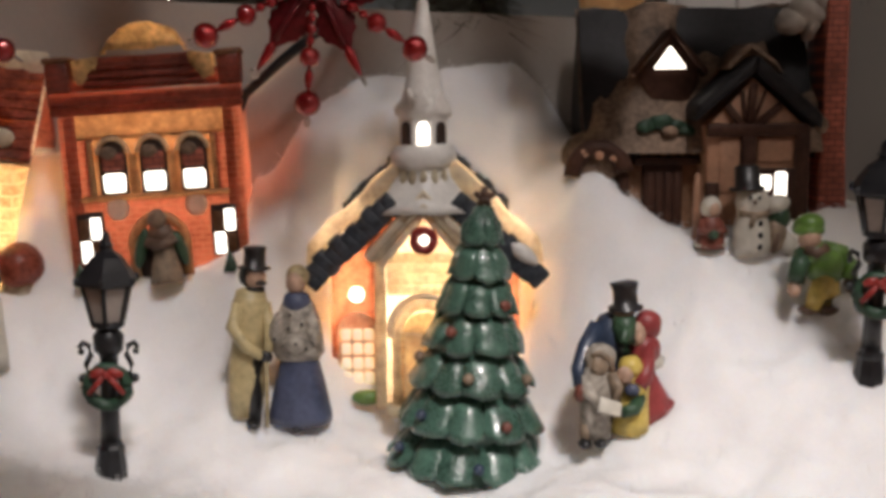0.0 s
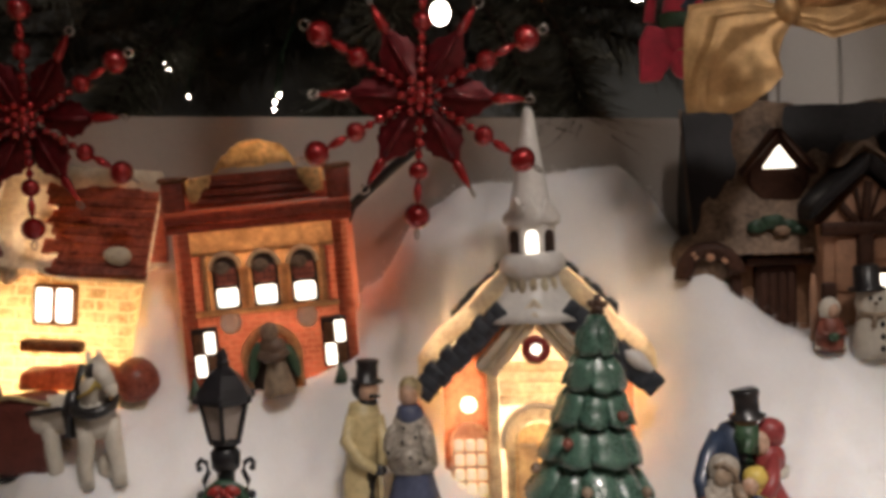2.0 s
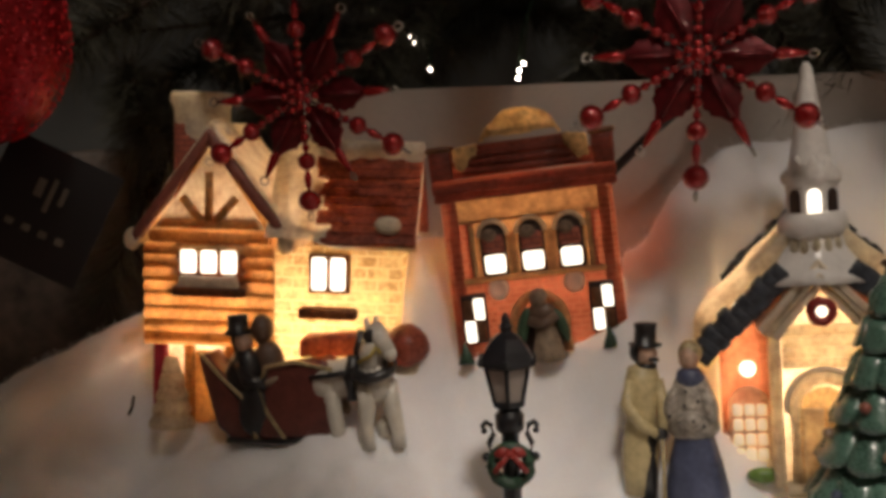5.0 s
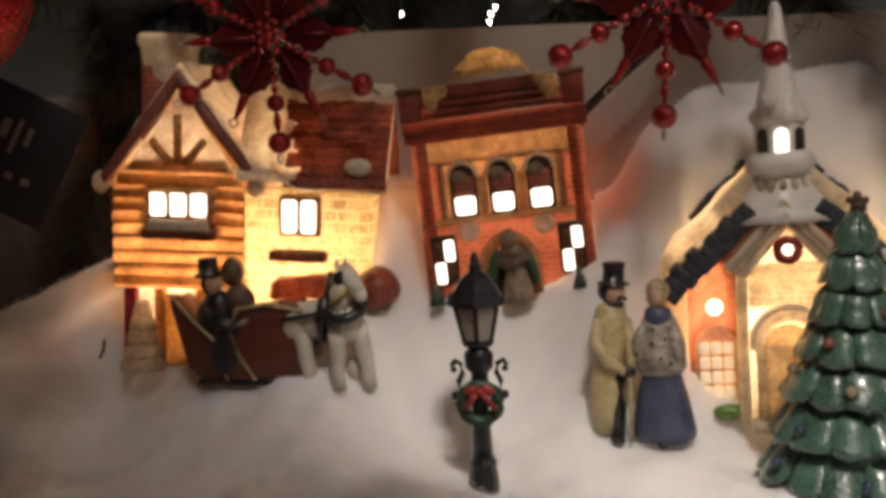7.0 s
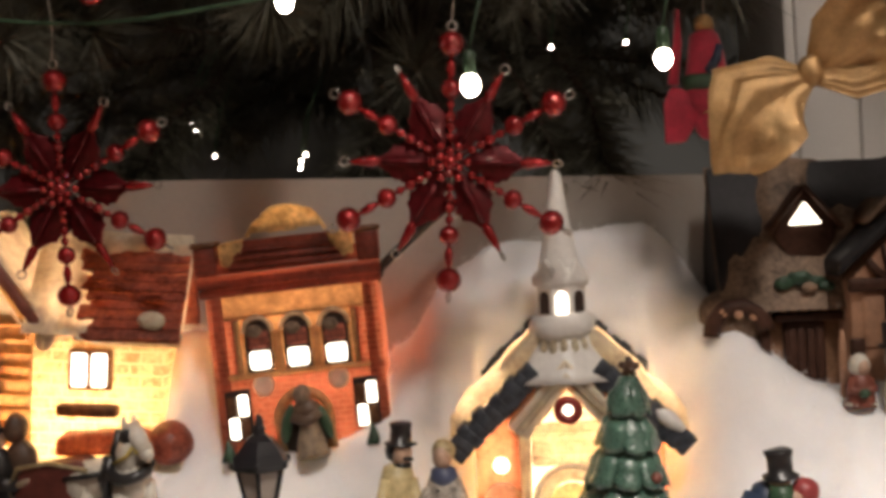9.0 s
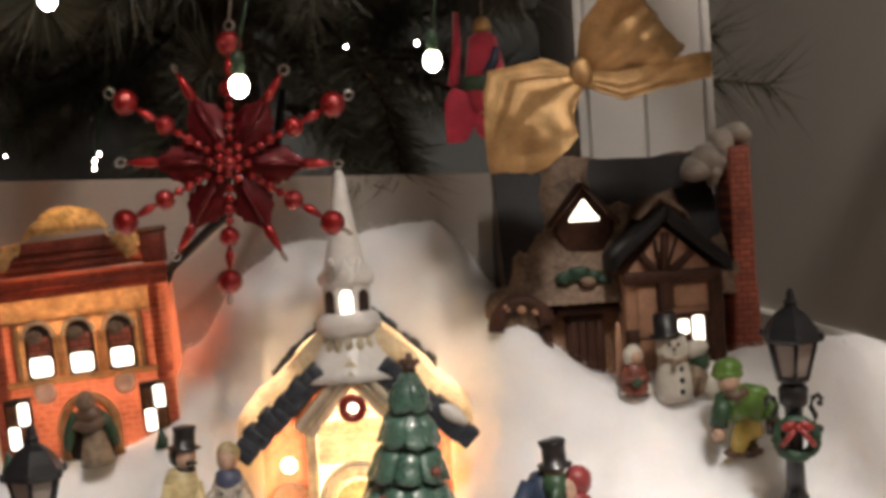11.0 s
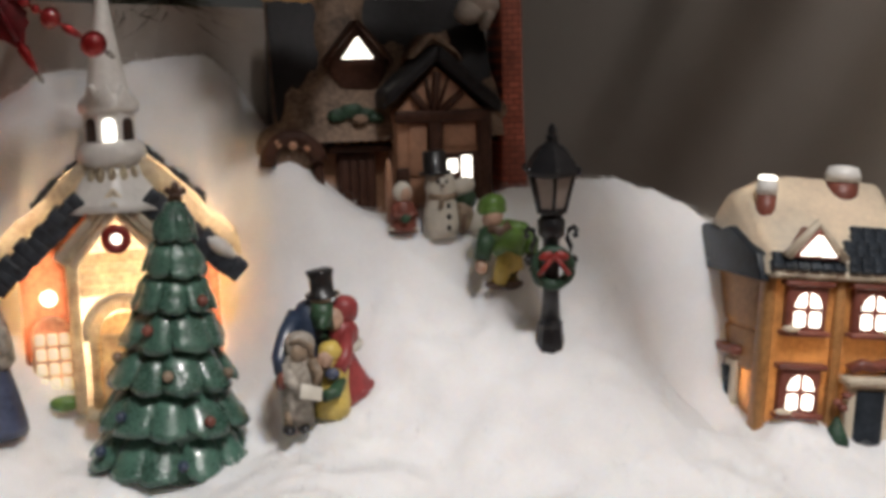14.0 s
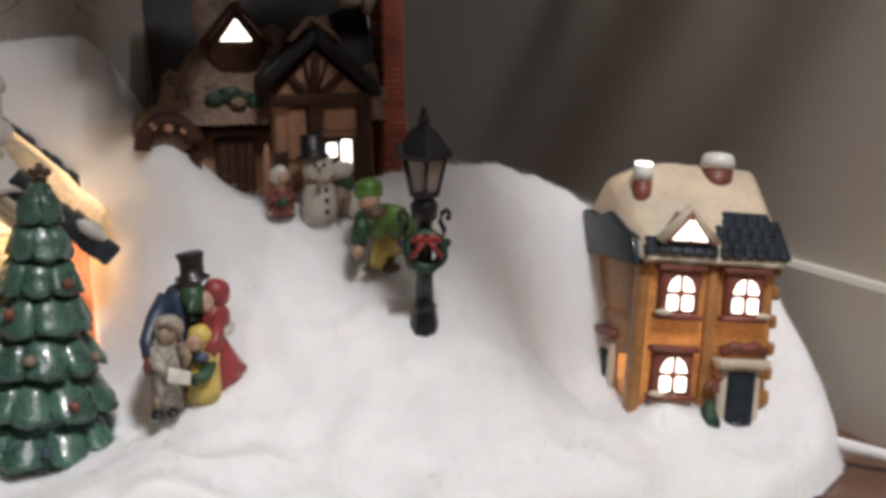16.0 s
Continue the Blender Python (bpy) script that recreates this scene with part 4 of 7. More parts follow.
        prism(bm, [(-0.005, 0.131), (0.005, 0.131), (0, 0.1415)], -0.0015, 0.003, 0, 0.001, m=pose(c[0] + 0.0108 * math.cos(a), c[1] + 0.0108 * math.sin(a), 0, 0, 0, k + 90))
        part("gablet", bm, "snow", h)
    bulb("church_bulb", m, (0.0, 0.032, 0.046), 0.26)


def cottage():
    m = pose(*AT["cottage"], 0, 0, 0)
    h = thing("thatched_cottage", m, "dark unlit-walled ceramic cottage with snowy roof", "house")
    bm = bmesh.new()
    prism(bm, [(-0.052, -0.008), (0.050, -0.008), (0.050, 0.046), (-0.052, 0.046)], 0.004, 0.060, 0, 0.001)
    wobble(bm, 0.0006)
    part("wall", bm, "stucco", h, "brown stucco wall")
    # main roof, rising to the back
    bm = bmesh.new()
    nseg, rows = 26, 12
    grid = []
    for j in range(rows + 1):
        k = j / rows
        row = []
        for i in range(nseg + 1):
            x = -0.060 + 0.112 * i / nseg
            b = noise.noise(Vector((x * 60, k * 5, 3.3))) * 0.0012
            row.append(bm.verts.new((x, -0.004 + 0.032 * k, 0.040 + 0.070 * k + b)))
        grid.append(row)
    back = [bm.verts.new((-0.060 + 0.112 * i / nseg, 0.062, 0.050)) for i in range(nseg + 1)]
    low = [bm.verts.new((-0.060 + 0.112 * i / nseg, 0.004, 0.036)) for i in range(nseg + 1)]
    for r0, r1 in [(low, grid[0])] + list(zip(grid, grid[1:])) + [(grid[-1], back)]:
        for i in range(nseg):
            bm.faces.new((r0[i], r0[i + 1], r1[i + 1], r1[i]))
    for sd in (0, nseg):
        bm.faces.new([low[sd]] + [g[sd] for g in grid] + [back[sd]])
    bmesh.ops.recalc_face_normals(bm, faces=bm.faces)
    part("roof", bm, "roof_dark", h, "charcoal tiled roof")
    # snow lying on the roof, with bare charcoal patches
    def tiles_bare(x, k):
        spots = ((-0.056, 0.74, 0.019, 0.42), (0.012, 0.88, 0.025, 0.27), (0.044, 0.66, 0.014, 0.34), (-0.062, 0.42, 0.008, 0.30))
        return max(1 - math.hypot((x - cx) / rx, (k - ck) / rk) for cx, ck, rx, rk in spots) * 1.6
    snow_sheet("roof_snow", h, -0.061, 0.053, (-0.0065, 0.038), (0.0285, 0.1115), 0.0036, 0.004, tiles_bare, "snow_dim", "grey-brown snow on the roof, darkened in colour for shade", 5.0, 46, 26)
    # dormer with the lit triangle
    d = bmesh.new()
    prism(d, [(-0.033, 0.073), (-0.027, 0.063), (-0.018, 0.060), (-0.009, 0.064), (-0.004, 0.073), (-0.005, 0.082), (-0.0185, 0.0975), (-0.032, 0.082)], 0.002, 0.030, 0, 0.0014)
    wobble(d, 0.0006)
    dorm = part("dormer", d, "dark_timber", h, "brown boarded dormer with a lit triangular window")
    bm = bmesh.new()
    prism(bm, [(-0.0265, 0.0795), (-0.0105, 0.0795), (-0.0185, 0.0905)], 0.0005, 0.004, 0, 0.001)
    part("lit_pane", bm, "lit", dorm)
    for s, e in ((-1, -0.0355), (1, -0.0015)):
        bm = bmesh.new()
        prism(bm, [(e, 0.0755), (-0.0185, 0.0965), (-0.0185, 0.0992), (e + s * 0.001, 0.0785)], -0.002, 0.028, 0, 0.0012)
        wobble(bm, 0.0006)
        part("dormer_roof", bm, "dark_timber", dorm)
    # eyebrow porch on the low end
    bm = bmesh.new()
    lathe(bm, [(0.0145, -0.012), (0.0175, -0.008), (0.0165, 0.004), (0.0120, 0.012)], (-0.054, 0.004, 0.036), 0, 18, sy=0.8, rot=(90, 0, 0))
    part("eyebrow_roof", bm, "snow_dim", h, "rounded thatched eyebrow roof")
    bm = bmesh.new()
    tube(bm, arc((-0.054, -0.009, 0.030), 0.0125, 5, 185, 12), 0.0042, 0, 8)
    wobble(bm, 0.0009, 150)
    part("eyebrow_rim", bm, "dark_timber", h)
    for k in range(3):
        bm = bmesh.new()
        ell(bm, (-0.061 + 0.007 * k, -0.012, 0.040 - 0.001 * k), (0.0022, 0.001, 0.0022))
        part("stone_knob", bm, "stucco_light", h)
    pbox("post", (-0.044, -0.010, -0.008), (-0.039, -0.002, 0.030), "dark_timber", h, 0.001, wob=0.0005)
    # front with door
    pbox("lintel", (-0.036, -0.0045, 0.0335), (0.006, 0.006, 0.0375), "dark_timber", h, 0.001, wob=0.0005)
    for k in range(8):
        pbox("plank", (-0.033 + 0.0047 * k, -0.002, 0.0375), (-0.0288 + 0.0047 * k, 0.006, 0.046), "stucco", h, 0.0008)
    door = pbox("door", (-0.031, -0.001, -0.008), (-0.012, 0.006, 0.033), "dark_timber", h, 0.001, "dark brown plank door")
    for k in range(4):
        pbox("plank", (-0.0295 + 0.0043 * k, -0.0022, -0.006), (-0.0258 + 0.0043 * k, 0.0, 0.030), "dark_timber", door, 0.0006)
    bm = bmesh.new()
    lathe(bm, [(0.0018, -0.004), (0.0019, 0.022), (0.0010, 0.030), (0.0003, 0.031)], (-0.0095, -0.0215, 0), 0, 10)
    part("candle_post", bm, "stucco_light", h, "orange candle-shaped post")
    bm = bmesh.new()
    for k, (x, z, r) in enumerate(((-0.031, 0.052, 0.0055), (-0.024, 0.054, 0.006), (-0.017, 0.052, 0.0055), (-0.012, 0.050, 0.0045))):
        ell(bm, (x, -0.006, z), (r, 0.003, r * 0.6))
    wobble(bm, 0.0012, 160)
    part("swag", bm, "wreath", h, "dark green swag over the door")
    bm = bmesh.new()
    ell(bm, (-0.020, -0.0085, 0.050), (0.004, 0.002, 0.0025))
    part("swag_snow", bm, "snow_dim", h)
    # half-timbered gable
    gx0, gx1, ga = -0.004, 0.041, 0.0165
    pprism("gable_wall", [(gx0, -0.008), (gx1, -0.008), (gx1, 0.052), (ga, 0.075), (gx0, 0.052)], -0.018, 0.010, "stucco_light", h, 0.0008, "tan gable wall", wob=0.0004)
    for a, b in (((-0.005, 0.0505), (0.042, 0.0505)), ((0.0145, -0.004), (0.0145, 0.050)), ((0.0395, -0.006), (0.0395, 0.052)), ((-0.002, -0.006), (-0.002, 0.026))):
        bm = bmesh.new()
        if a[1] == b[1]:
            box(bm, (a[0], -0.022, a[1] - 0.003), (b[0], -0.017, b[1] + 0.003), 0, 0.0012)
        else:
            box(bm, (a[0] - 0.0034, -0.0215, a[1]), (a[0] + 0.0034, -0.017, b[1]), 0, 0.0012)
        wobble(bm, 0.0005)
        part("beam", bm, "dark_timber", h)
    for dx, zt in ((0.0, 0.072), (-0.0125, 0.062), (0.0125, 0.062), (-0.0055, 0.069), (0.0055, 0.069)):
        bm = bmesh.new()
        tube(bm, [(ga - 0.002 + dx * 0.2, -0.0195, 0.052), (ga + dx, -0.0195, zt)], 0.0021 if abs(dx) != 0.0055 else 0.0009, 0, 7)
        part("brace", bm, "dark_timber", h)
    for e, ze in ((-0.0110, 0.0545), (0.0480, 0.0500)):
        bm = bmesh.new()
        prism(bm, [(e, ze), (ga, 0.0775), (ga, 0.0850), (e, ze + 0.0080)], -0.0245, 0.020, 0, 0.0022)
        wobble(bm, 0.0009)
        part("gable_roof", bm, "roof_dark", h, "thick dark gable roof edge")
    bm = bmesh.new()
    prism(bm, [(0.005, 0.0775), (ga, 0.0860), (0.032, 0.0755), (0.029, 0.0815), (ga, 0.0910), (0.009, 0.0850)], -0.016, 0.018, 0, 0.002)
    wobble(bm, 0.0016, 80)
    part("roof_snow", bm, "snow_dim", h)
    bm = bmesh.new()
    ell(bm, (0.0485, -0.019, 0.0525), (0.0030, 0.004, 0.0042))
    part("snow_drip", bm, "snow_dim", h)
    # windows in the gable
    win = pbox("window", (0.0180, -0.0205, 0.008), (0.0365, -0.016, 0.0325), "dark_timber", h, 0.0008, "dark window with two bright panes")
    for xa, z0, z1 in ((0.0200, 0.0225, 0.0295), (0.0272, 0.0185, 0.0310)):
        pbox("lit_pane", (xa, -0.0215, z0), (xa + 0.0055, -0.019, z1), "lit", win, 0.0014)
    for xa, xb, z0, z1 in ((0.0010, 0.0112, 0.021, 0.047), (0.0185, 0.0360, 0.035, 0.047)):
        pbox("infill_panel", (xa, -0.0195, z0), (xb, -0.016, z1), "stucco_light", h, 0.0022, wob=0.0004)
    # chimney with snow
    bm = bmesh.new()
    prism(bm, [(0.0520, -0.010), (0.0680, -0.010), (0.0655, 0.050), (0.0655, 0.112), (0.0545, 0.112), (0.0535, 0.050)], -0.004, 0.026, 0, 0.0012)
    wobble(bm, 0.0006)
    part("chimney", bm, "chimney", h, "tall red brick chimney")
    bm = bmesh.new()
    for cx, cz, rx, rz in ((0.062, 0.118, 0.0085, 0.0055), (0.055, 0.1135, 0.008, 0.0075), (0.048, 0.106, 0.0085, 0.0080), (0.040, 0.1015, 0.0075, 0.006), (0.049, 0.098, 0.0035, 0.006)):
        ell(bm, (cx, 0.006, cz), (rx, 0.009, rz))
    wobble(bm, 0.0030, 95)
    wobble(bm, 0.0010, 260)
    part("chimney_snow", bm, "snow_grey", h, "grey snow heaped beside the chimney")


def town_house():
    m = pose(*AT["town_house"], -4, 6.5, -4) @ Matrix.Diagonal((1.13, 1.32, 1.0, 1.0))
    h = thing("town_house", m, "lit ochre ceramic town house with snowy slate roof", "house")
    W = 0.031
    bm = bmesh.new()
    prism(bm, [(-W, -0.03), (W, -0.03), (W, 0.078), (-W, 0.078)], 0, 0.058, 0, 0.0014)
    wobble(bm, 0.0007)
    opened(bm)
    part("wall", bm, "town", h, "ochre painted wall")
    pbox("corner_strip", (-0.0335, -0.0012, -0.03), (-0.0285, 0.006, 0.076), "town", h, 0.0016, wob=0.0005)
    pbox("party_strip", (-0.0022, -0.0020, -0.03), (0.0022, 0.004, 0.076), "town", h, 0.0014, wob=0.0005)
    for k, z in enumerate((0.006, 0.018, 0.030, 0.044, 0.058, 0.070)):
        pbox("quoin", (W - 0.0012, -0.0012, z), (W + 0.0022, 0.008, z + 0.007), "town", h, 0.0018, wob=0.0006)
    for k, (ya, yb, za, zb) in enumerate(((0.008, 0.05, 0.048, 0.072), (0.006, 0.052, 0.026, 0.046))):
        pbox("side_panel", (-W - 0.0012, ya, za), (-W + 0.002, yb, zb), "town", h, 0.0012, wob=0.0008)
    # roof: slate skirt, snow above, sloping in y
    bm = bmesh.new()
    prof = [(-0.006, 0.074), (-0.004, 0.082), (0.010, 0.100), (0.026, 0.1200), (0.036, 0.1200), (0.062, 0.080), (0.062, 0.074)]
    a = [bm.verts.new((-W - 0.004, y, z)) for y, z in prof]
    b = [bm.verts.new((W + 0.002, y, z)) for y, z in prof]
    n = len(prof)
    bm.faces.new(a)
    bm.faces.new(b[::-1])
    for i in range(n):
        bm.faces.new((a[i], b[i], b[(i + 1) % n], a[(i + 1) % n]))
    bmesh.ops.recalc_face_normals(bm, faces=bm.faces)
    bmesh.ops.subdivide_edges(bm, edges=[e for e in bm.edges if abs(e.verts[0].co.x - e.verts[1].co.x) > 0.03], cuts=9)
    for v in bm.verts:
        if v.co.z > 0.09:
            v.co.z -= 0.008 * max(0.0, (-v.co.x - 0.016) / 0.019)
            v.co.z += 0.0030 * math.cos(v.co.x / 0.035 * 1.5) - 0.0010 + 0.0022 * noise.noise(Vector((v.co.x * 70, 0.4, 2.2)))
    bmesh.ops.bevel(bm, geom=list(bm.edges), offset=0.0016, segments=2, affect="EDGES")
    wobble(bm, 0.0009, 110)
    for f in bm.faces:
        f.smooth = True
    opened(bm, up=False)
    part("roof", bm, "town_snow", h, "cream snow-covered roof")
    sl = pose(0, -0.0055, 0.078, -38.0, 0, 0)
    for (x0, x1, rows) in ((-0.0345, -0.0012, 2), (0.0, 0.0330, 6)):
        for r in range(rows):
            k = int((x1 - x0) / 0.0048)
            for i in range(k):
                xa = x0 + (x1 - x0) * i / k + (0.0012 if r % 2 else 0)
                xb = min(x0 + (x1 - x0) * (i + 1) / k + (0.0012 if r % 2 else 0), x1)
                if rows == 6 and r >= 4 and (i == 0 or i > 4 + (5 - r)):
                    continue
                bm = bmesh.new()
                box(bm, (xa + 0.0002, -0.0028, r * 0.0041), (xb - 0.0002, 0.0012, r * 0.0041 + 0.0047), 0, 0.0005)
                bmesh.ops.transform(bm, matrix=sl @ pose(0, 0.0006, 0, 4, 0, 0), verts=bm.verts)
                part("slate", bm, "slate", h)
    bm = bmesh.new()
    prism(bm, [(-0.003, 0.072), (0.060, 0.072), (0.061, 0.090), (0.050, 0.0955), (0.036, 0.0925), (0.026, 0.0960), (0.013, 0.0900), (0.002, 0.0850)], -0.002, 0.003, 0, 0.001, m=pose(-W - 0.0040, 0, 0, 0, 0, 90))
    wobble(bm, 0.0008)
    part("gable_skirt", bm, "slate", h, "dark slate gable skirt")
    # dormer
    d = bmesh.new()
    prism(d, [(-0.0270, 0.0835), (-0.0035, 0.0835), (-0.0150, 0.0985)], -0.0065, 0.015, 0, 0.0012)
    wobble(d, 0.0005)
    dorm = part("dormer", d, "maroon", h, "brown-framed triangular dormer")
    for pts in ([(-0.0235, 0.0853), (-0.0156, 0.0853), (-0.0156, 0.0955)], [(-0.0146, 0.0853), (-0.0070, 0.0853), (-0.0146, 0.0955)]):
        bm = bmesh.new()
        prism(bm, pts, -0.0078, -0.005, 0, 0.0008)
        part("lit_pane", bm, "lit", dorm)
    bm = bmesh.new()
    tube(bm, [(-0.028, -0.005, 0.084), (-0.0150, -0.004, 0.1005), (-0.002, -0.005, 0.084)], 0.0024, 0, 8)
    wobble(bm, 0.0006)
    part("dormer_snow", bm, "town_snow", dorm)
    # windows
    for x, z in ((-0.0155, 0.0600), (0.0150, 0.0600), (-0.0155, 0.0205)):
        fr = pbox("window", (x - 0.0092, -0.0030, z - 0.0115), (x + 0.0092, 0.002, z + 0.0115), "maroon", h, 0.0012, "brown-framed four-pane lit window", wob=0.0004)
        pbox("head", (x - 0.0112, -0.0048, z + 0.0105), (x + 0.0112, 0.001, z + 0.0132), "maroon", fr, 0.001)
        pbox("sill", (x - 0.0108, -0.0052, z - 0.0132), (x + 0.0108, 0.001, z - 0.0105), "maroon", fr, 0.001)
        for sx in (-1, 1):
            pbox("lit_pane", (x + sx * 0.0011, -0.0044, z - 0.0088), (x + sx * 0.0060, -0.002, z - 0.0014), "lit", fr, 0.0014)
            bm = bmesh.new()
            prism(bm, [(x + sx * 0.0011, z + 0.0006), (x + sx * 0.0062, z + 0.0006), (x + sx * 0.0044, z + 0.0058), (x + sx * 0.0011, z + 0.0080)], -0.0044, -0.002, 0, 0.0008)
            part("lit_pane", bm, "lit", fr)
        bm = bmesh.new()
        ell(bm, (x - 0.008 if x < 0 else x + 0.008, -0.005, z - 0.0095), (0.0040, 0.002, 0.0016))
        part("sill_snow", bm, "town_snow", fr)
    # front door
    x = 0.0160
    fr = pbox("door_frame", (x - 0.0100, -0.0040, -0.03), (x + 0.0100, 0.002, 0.0265), "town_snow", h, 0.0014, wob=0.0004)
    pbox("door", (x - 0.0066, -0.0052, -0.03), (x + 0.0066, -0.001, 0.0225), "slate", h, 0.001, "dark green-black door")
    pbox("door_snow", (x - 0.0125, -0.0075, 0.0245), (x + 0.0125, 0.002, 0.0290), "town_snow", h, 0.0016, wob=0.0008)
    bm = bmesh.new()
    tube(bm, [(x - 0.0100, -0.003, 0.0320), (x - 0.005, -0.004, 0.0352), (x, -0.004, 0.0335), (x + 0.005, -0.004, 0.0352), (x + 0.010, -0.003, 0.0320)], 0.0030, 0, 8)
    wobble(bm, 0.0005)
    part("door_awning", bm, "maroon", h, "small red-brown awning")
    # side door
    pbox("side_door_frame", (-W - 0.003, 0.018, -0.03), (-W + 0.002, 0.040, 0.030), "town_snow", h, 0.0012)
    pbox("side_door", (-W - 0.0044, 0.022, -0.03), (-W + 0.002, 0.036, 0.026), "slate", h, 0.001)
    pbox("side_awning", (-W - 0.006, 0.016, 0.032), (-W + 0.002, 0.042, 0.037), "maroon", h, 0.0018)
    # moulded shrub with flowers
    bm = bmesh.new()
    lathe(bm, [(0.0045, -0.006), (0.0050, -0.001), (0.0032, 0.004), (0.0008, 0.0095)], (0.001, -0.006, 0.0), 0, 12, wave=0.1, waves=5)
    wobble(bm, 0.001)
    part("shrub", bm, "wreath", h)
    for x, z in ((0.0005, 0.0165), (0.0042, 0.020), (0.003, 0.014)):
        bm = bmesh.new()
        ell(bm, (x, -0.0055, z), (0.0022, 0.002, 0.002), seg=8, rings=6)
        part("flower", bm, "maroon", h)
    # chimneys
    for x, y, z, r in ((0.0125, 0.024, 0.115, 0.0072), (-0.0265, 0.018, 0.1060, 0.0042)):
        bm = bmesh.new()
        lathe(bm, [(r, z - 0.012), (r, z + 0.009)], (x, y, 0), 0, 14, sy=0.8)
        wobble(bm, 0.0004)
        ch = part("chimney", bm, "maroon", h, "red-brown chimney pot")
        bm = bmesh.new()
        lathe(bm, [(r * 1.04, z + 0.006), (r * 1.1, z + 0.010), (r * 0.9, z + 0.0135), (r * 0.4, z + 0.0145)], (x, y, 0), 0, 14, sy=0.8)
        part("chimney_snow", bm, "snow", ch)
        if x < 0:
            bm = bmesh.new()
            lathe(bm, [(r * 0.95, z + 0.0135), (r * 0.95, z + 0.0152), (r * 0.5, z + 0.0158)], (x, y, 0), 0, 14, sy=0.8)
            part("vent", bm, "lit", ch, "bright vent hole in the chimney top")
    bulb("town_bulb", m, (-0.016, 0.024, 0.018), 0.09)


brick_house()
cabin()
church()
cottage()
town_house()

# ---- street things ----


def street_lamp(m, label):
    t = thing("street_lamp", m, label, "street lamp", "black street lamps")
    bm = bmesh.new()
    lathe(bm, [(0.0068, -0.006), (0.0066, 0.002), (0.0056, 0.009), (0.0060, 0.0105), (0.0048, 0.0120), (0.0044, 0.0140)], (0, 0, 0), 0, 8, smooth=False)
    part("foot", bm, "black", t)
    bm = bmesh.new()
    lathe(bm, [(0.0043, 0.012), (0.0039, 0.030), (0.0038, 0.050), (0.0044, 0.051), (0.0060, 0.0525), (0.0064, 0.059), (0.0050, 0.0605), (0.0044, 0.063)], (0, 0, 0), 0, 14)
    part("post", bm, "black", t)
    for s in (-1, 1):
        bm = bmesh.new()
        pts = [(s * 0.003, 0, 0.043), (s * 0.0088, 0, 0.0425), (s * 0.0092, 0, 0.0465), (s * 0.0072, 0, 0.0505), (s * 0.0080, 0, 0.0545), (s * 0.0104, 0, 0.0558), (s * 0.0118, 0, 0.0538), (s * 0.0112, 0, 0.0522)]
        tube(bm, pts, 0.0012, 0, 7)
        ell(bm, (s * 0.0111, 0, 0.0520), 0.0014, seg=8, rings=6)
        ell(bm, (s * 0.0104, 0, 0.0405), 0.0021, seg=8, rings=6)
        part("scroll", bm, "black", t)
    bm = bmesh.new()
    lathe(bm, [(0.0066, 0.0625), (0.0070, 0.0640), (0.0050, 0.0650)], (0, 0, 0), 0, 12)
    part("collar", bm, "black", t)
    lan = bmesh.new()
    lathe(lan, [(0.0072, 0.0630), (0.0074, 0.0650), (0.0066, 0.0652)], (0, 0, 0), 0, 6, rot=(0, 0, 30), smooth=False)
    lathe(lan, [(0.0100, 0.0795), (0.0110, 0.0800), (0.0110, 0.0815), (0.0100, 0.0820)], (0, 0, 0), 0, 6, rot=(0, 0, 30), smooth=False)
    lant = part("lantern", lan, "black", t)
    for k in range(6):
        a = radians(60 * k + 30)
        bm = bmesh.new()
        tube(bm, [(0.0066 * math.cos(a), 0.0066 * math.sin(a), 0.0640), (0.0104 * math.cos(a), 0.0104 * math.sin(a), 0.0800)], 0.0009, 0, 6)
        part("bar", bm, "black", lant)
    for k in range(6):
        a0, a1 = radians(60 * k + 30), radians(60 * k + 90)
        bm = bmesh.new()
        vs = [bm.verts.new((r * math.cos(a), r * math.sin(a), z)) for r, a, z in ((0.0064, a0, 0.0650), (0.0064, a1, 0.0650), (0.0101, a1, 0.0797), (0.0101, a0, 0.0797))]
        f = bm.faces.new(vs)
        g = bmesh.ops.extrude_face_region(bm, geom=[f])
        bmesh.ops.translate(bm, verts=[v for v in g["geom"] if isinstance(v, bmesh.types.BMVert)], vec=(-0.0005 * math.cos((a0 + a1) / 2), -0.0005 * math.sin((a0 + a1) / 2), 0))
        part("pane", bm, "glass", lant, "milky lantern pane")
    bm = bmesh.new()
    lathe(bm, [(0.0128, 0.0805), (0.0132, 0.0822), (0.0108, 0.0868), (0.0068, 0.0920), (0.0032, 0.0945), (0.0026, 0.0958), (0.0034, 0.0968), (0.0020, 0.0984), (0.0022, 0.1000), (0.0012, 0.1022), (0.0004, 0.1030)], (0, 0, 0), 0, 6, rot=(0, 0, 30), smooth=False)
    part("cap", bm, "black", t)
    for k in range(6):
        a = radians(60 * k + 30)
        bm = bmesh.new()
        ell(bm, (0.0130 * math.cos(a), 0.0130 * math.sin(a), 0.0826), (0.0012, 0.0012, 0.0020), seg=7, rings=5)
        part("finial", bm, "black", t)
    bm = bmesh.new()
    tube(bm, arc((0, -0.0050, 0.0380), 0.0080, 0, 360, 26), 0.0026, 0, 8)
    wobble(bm, 0.0012, 420)
    wr = part("wreath", bm, "wreath", t, "dark green wreath with a red bow")
    bm = bmesh.new()
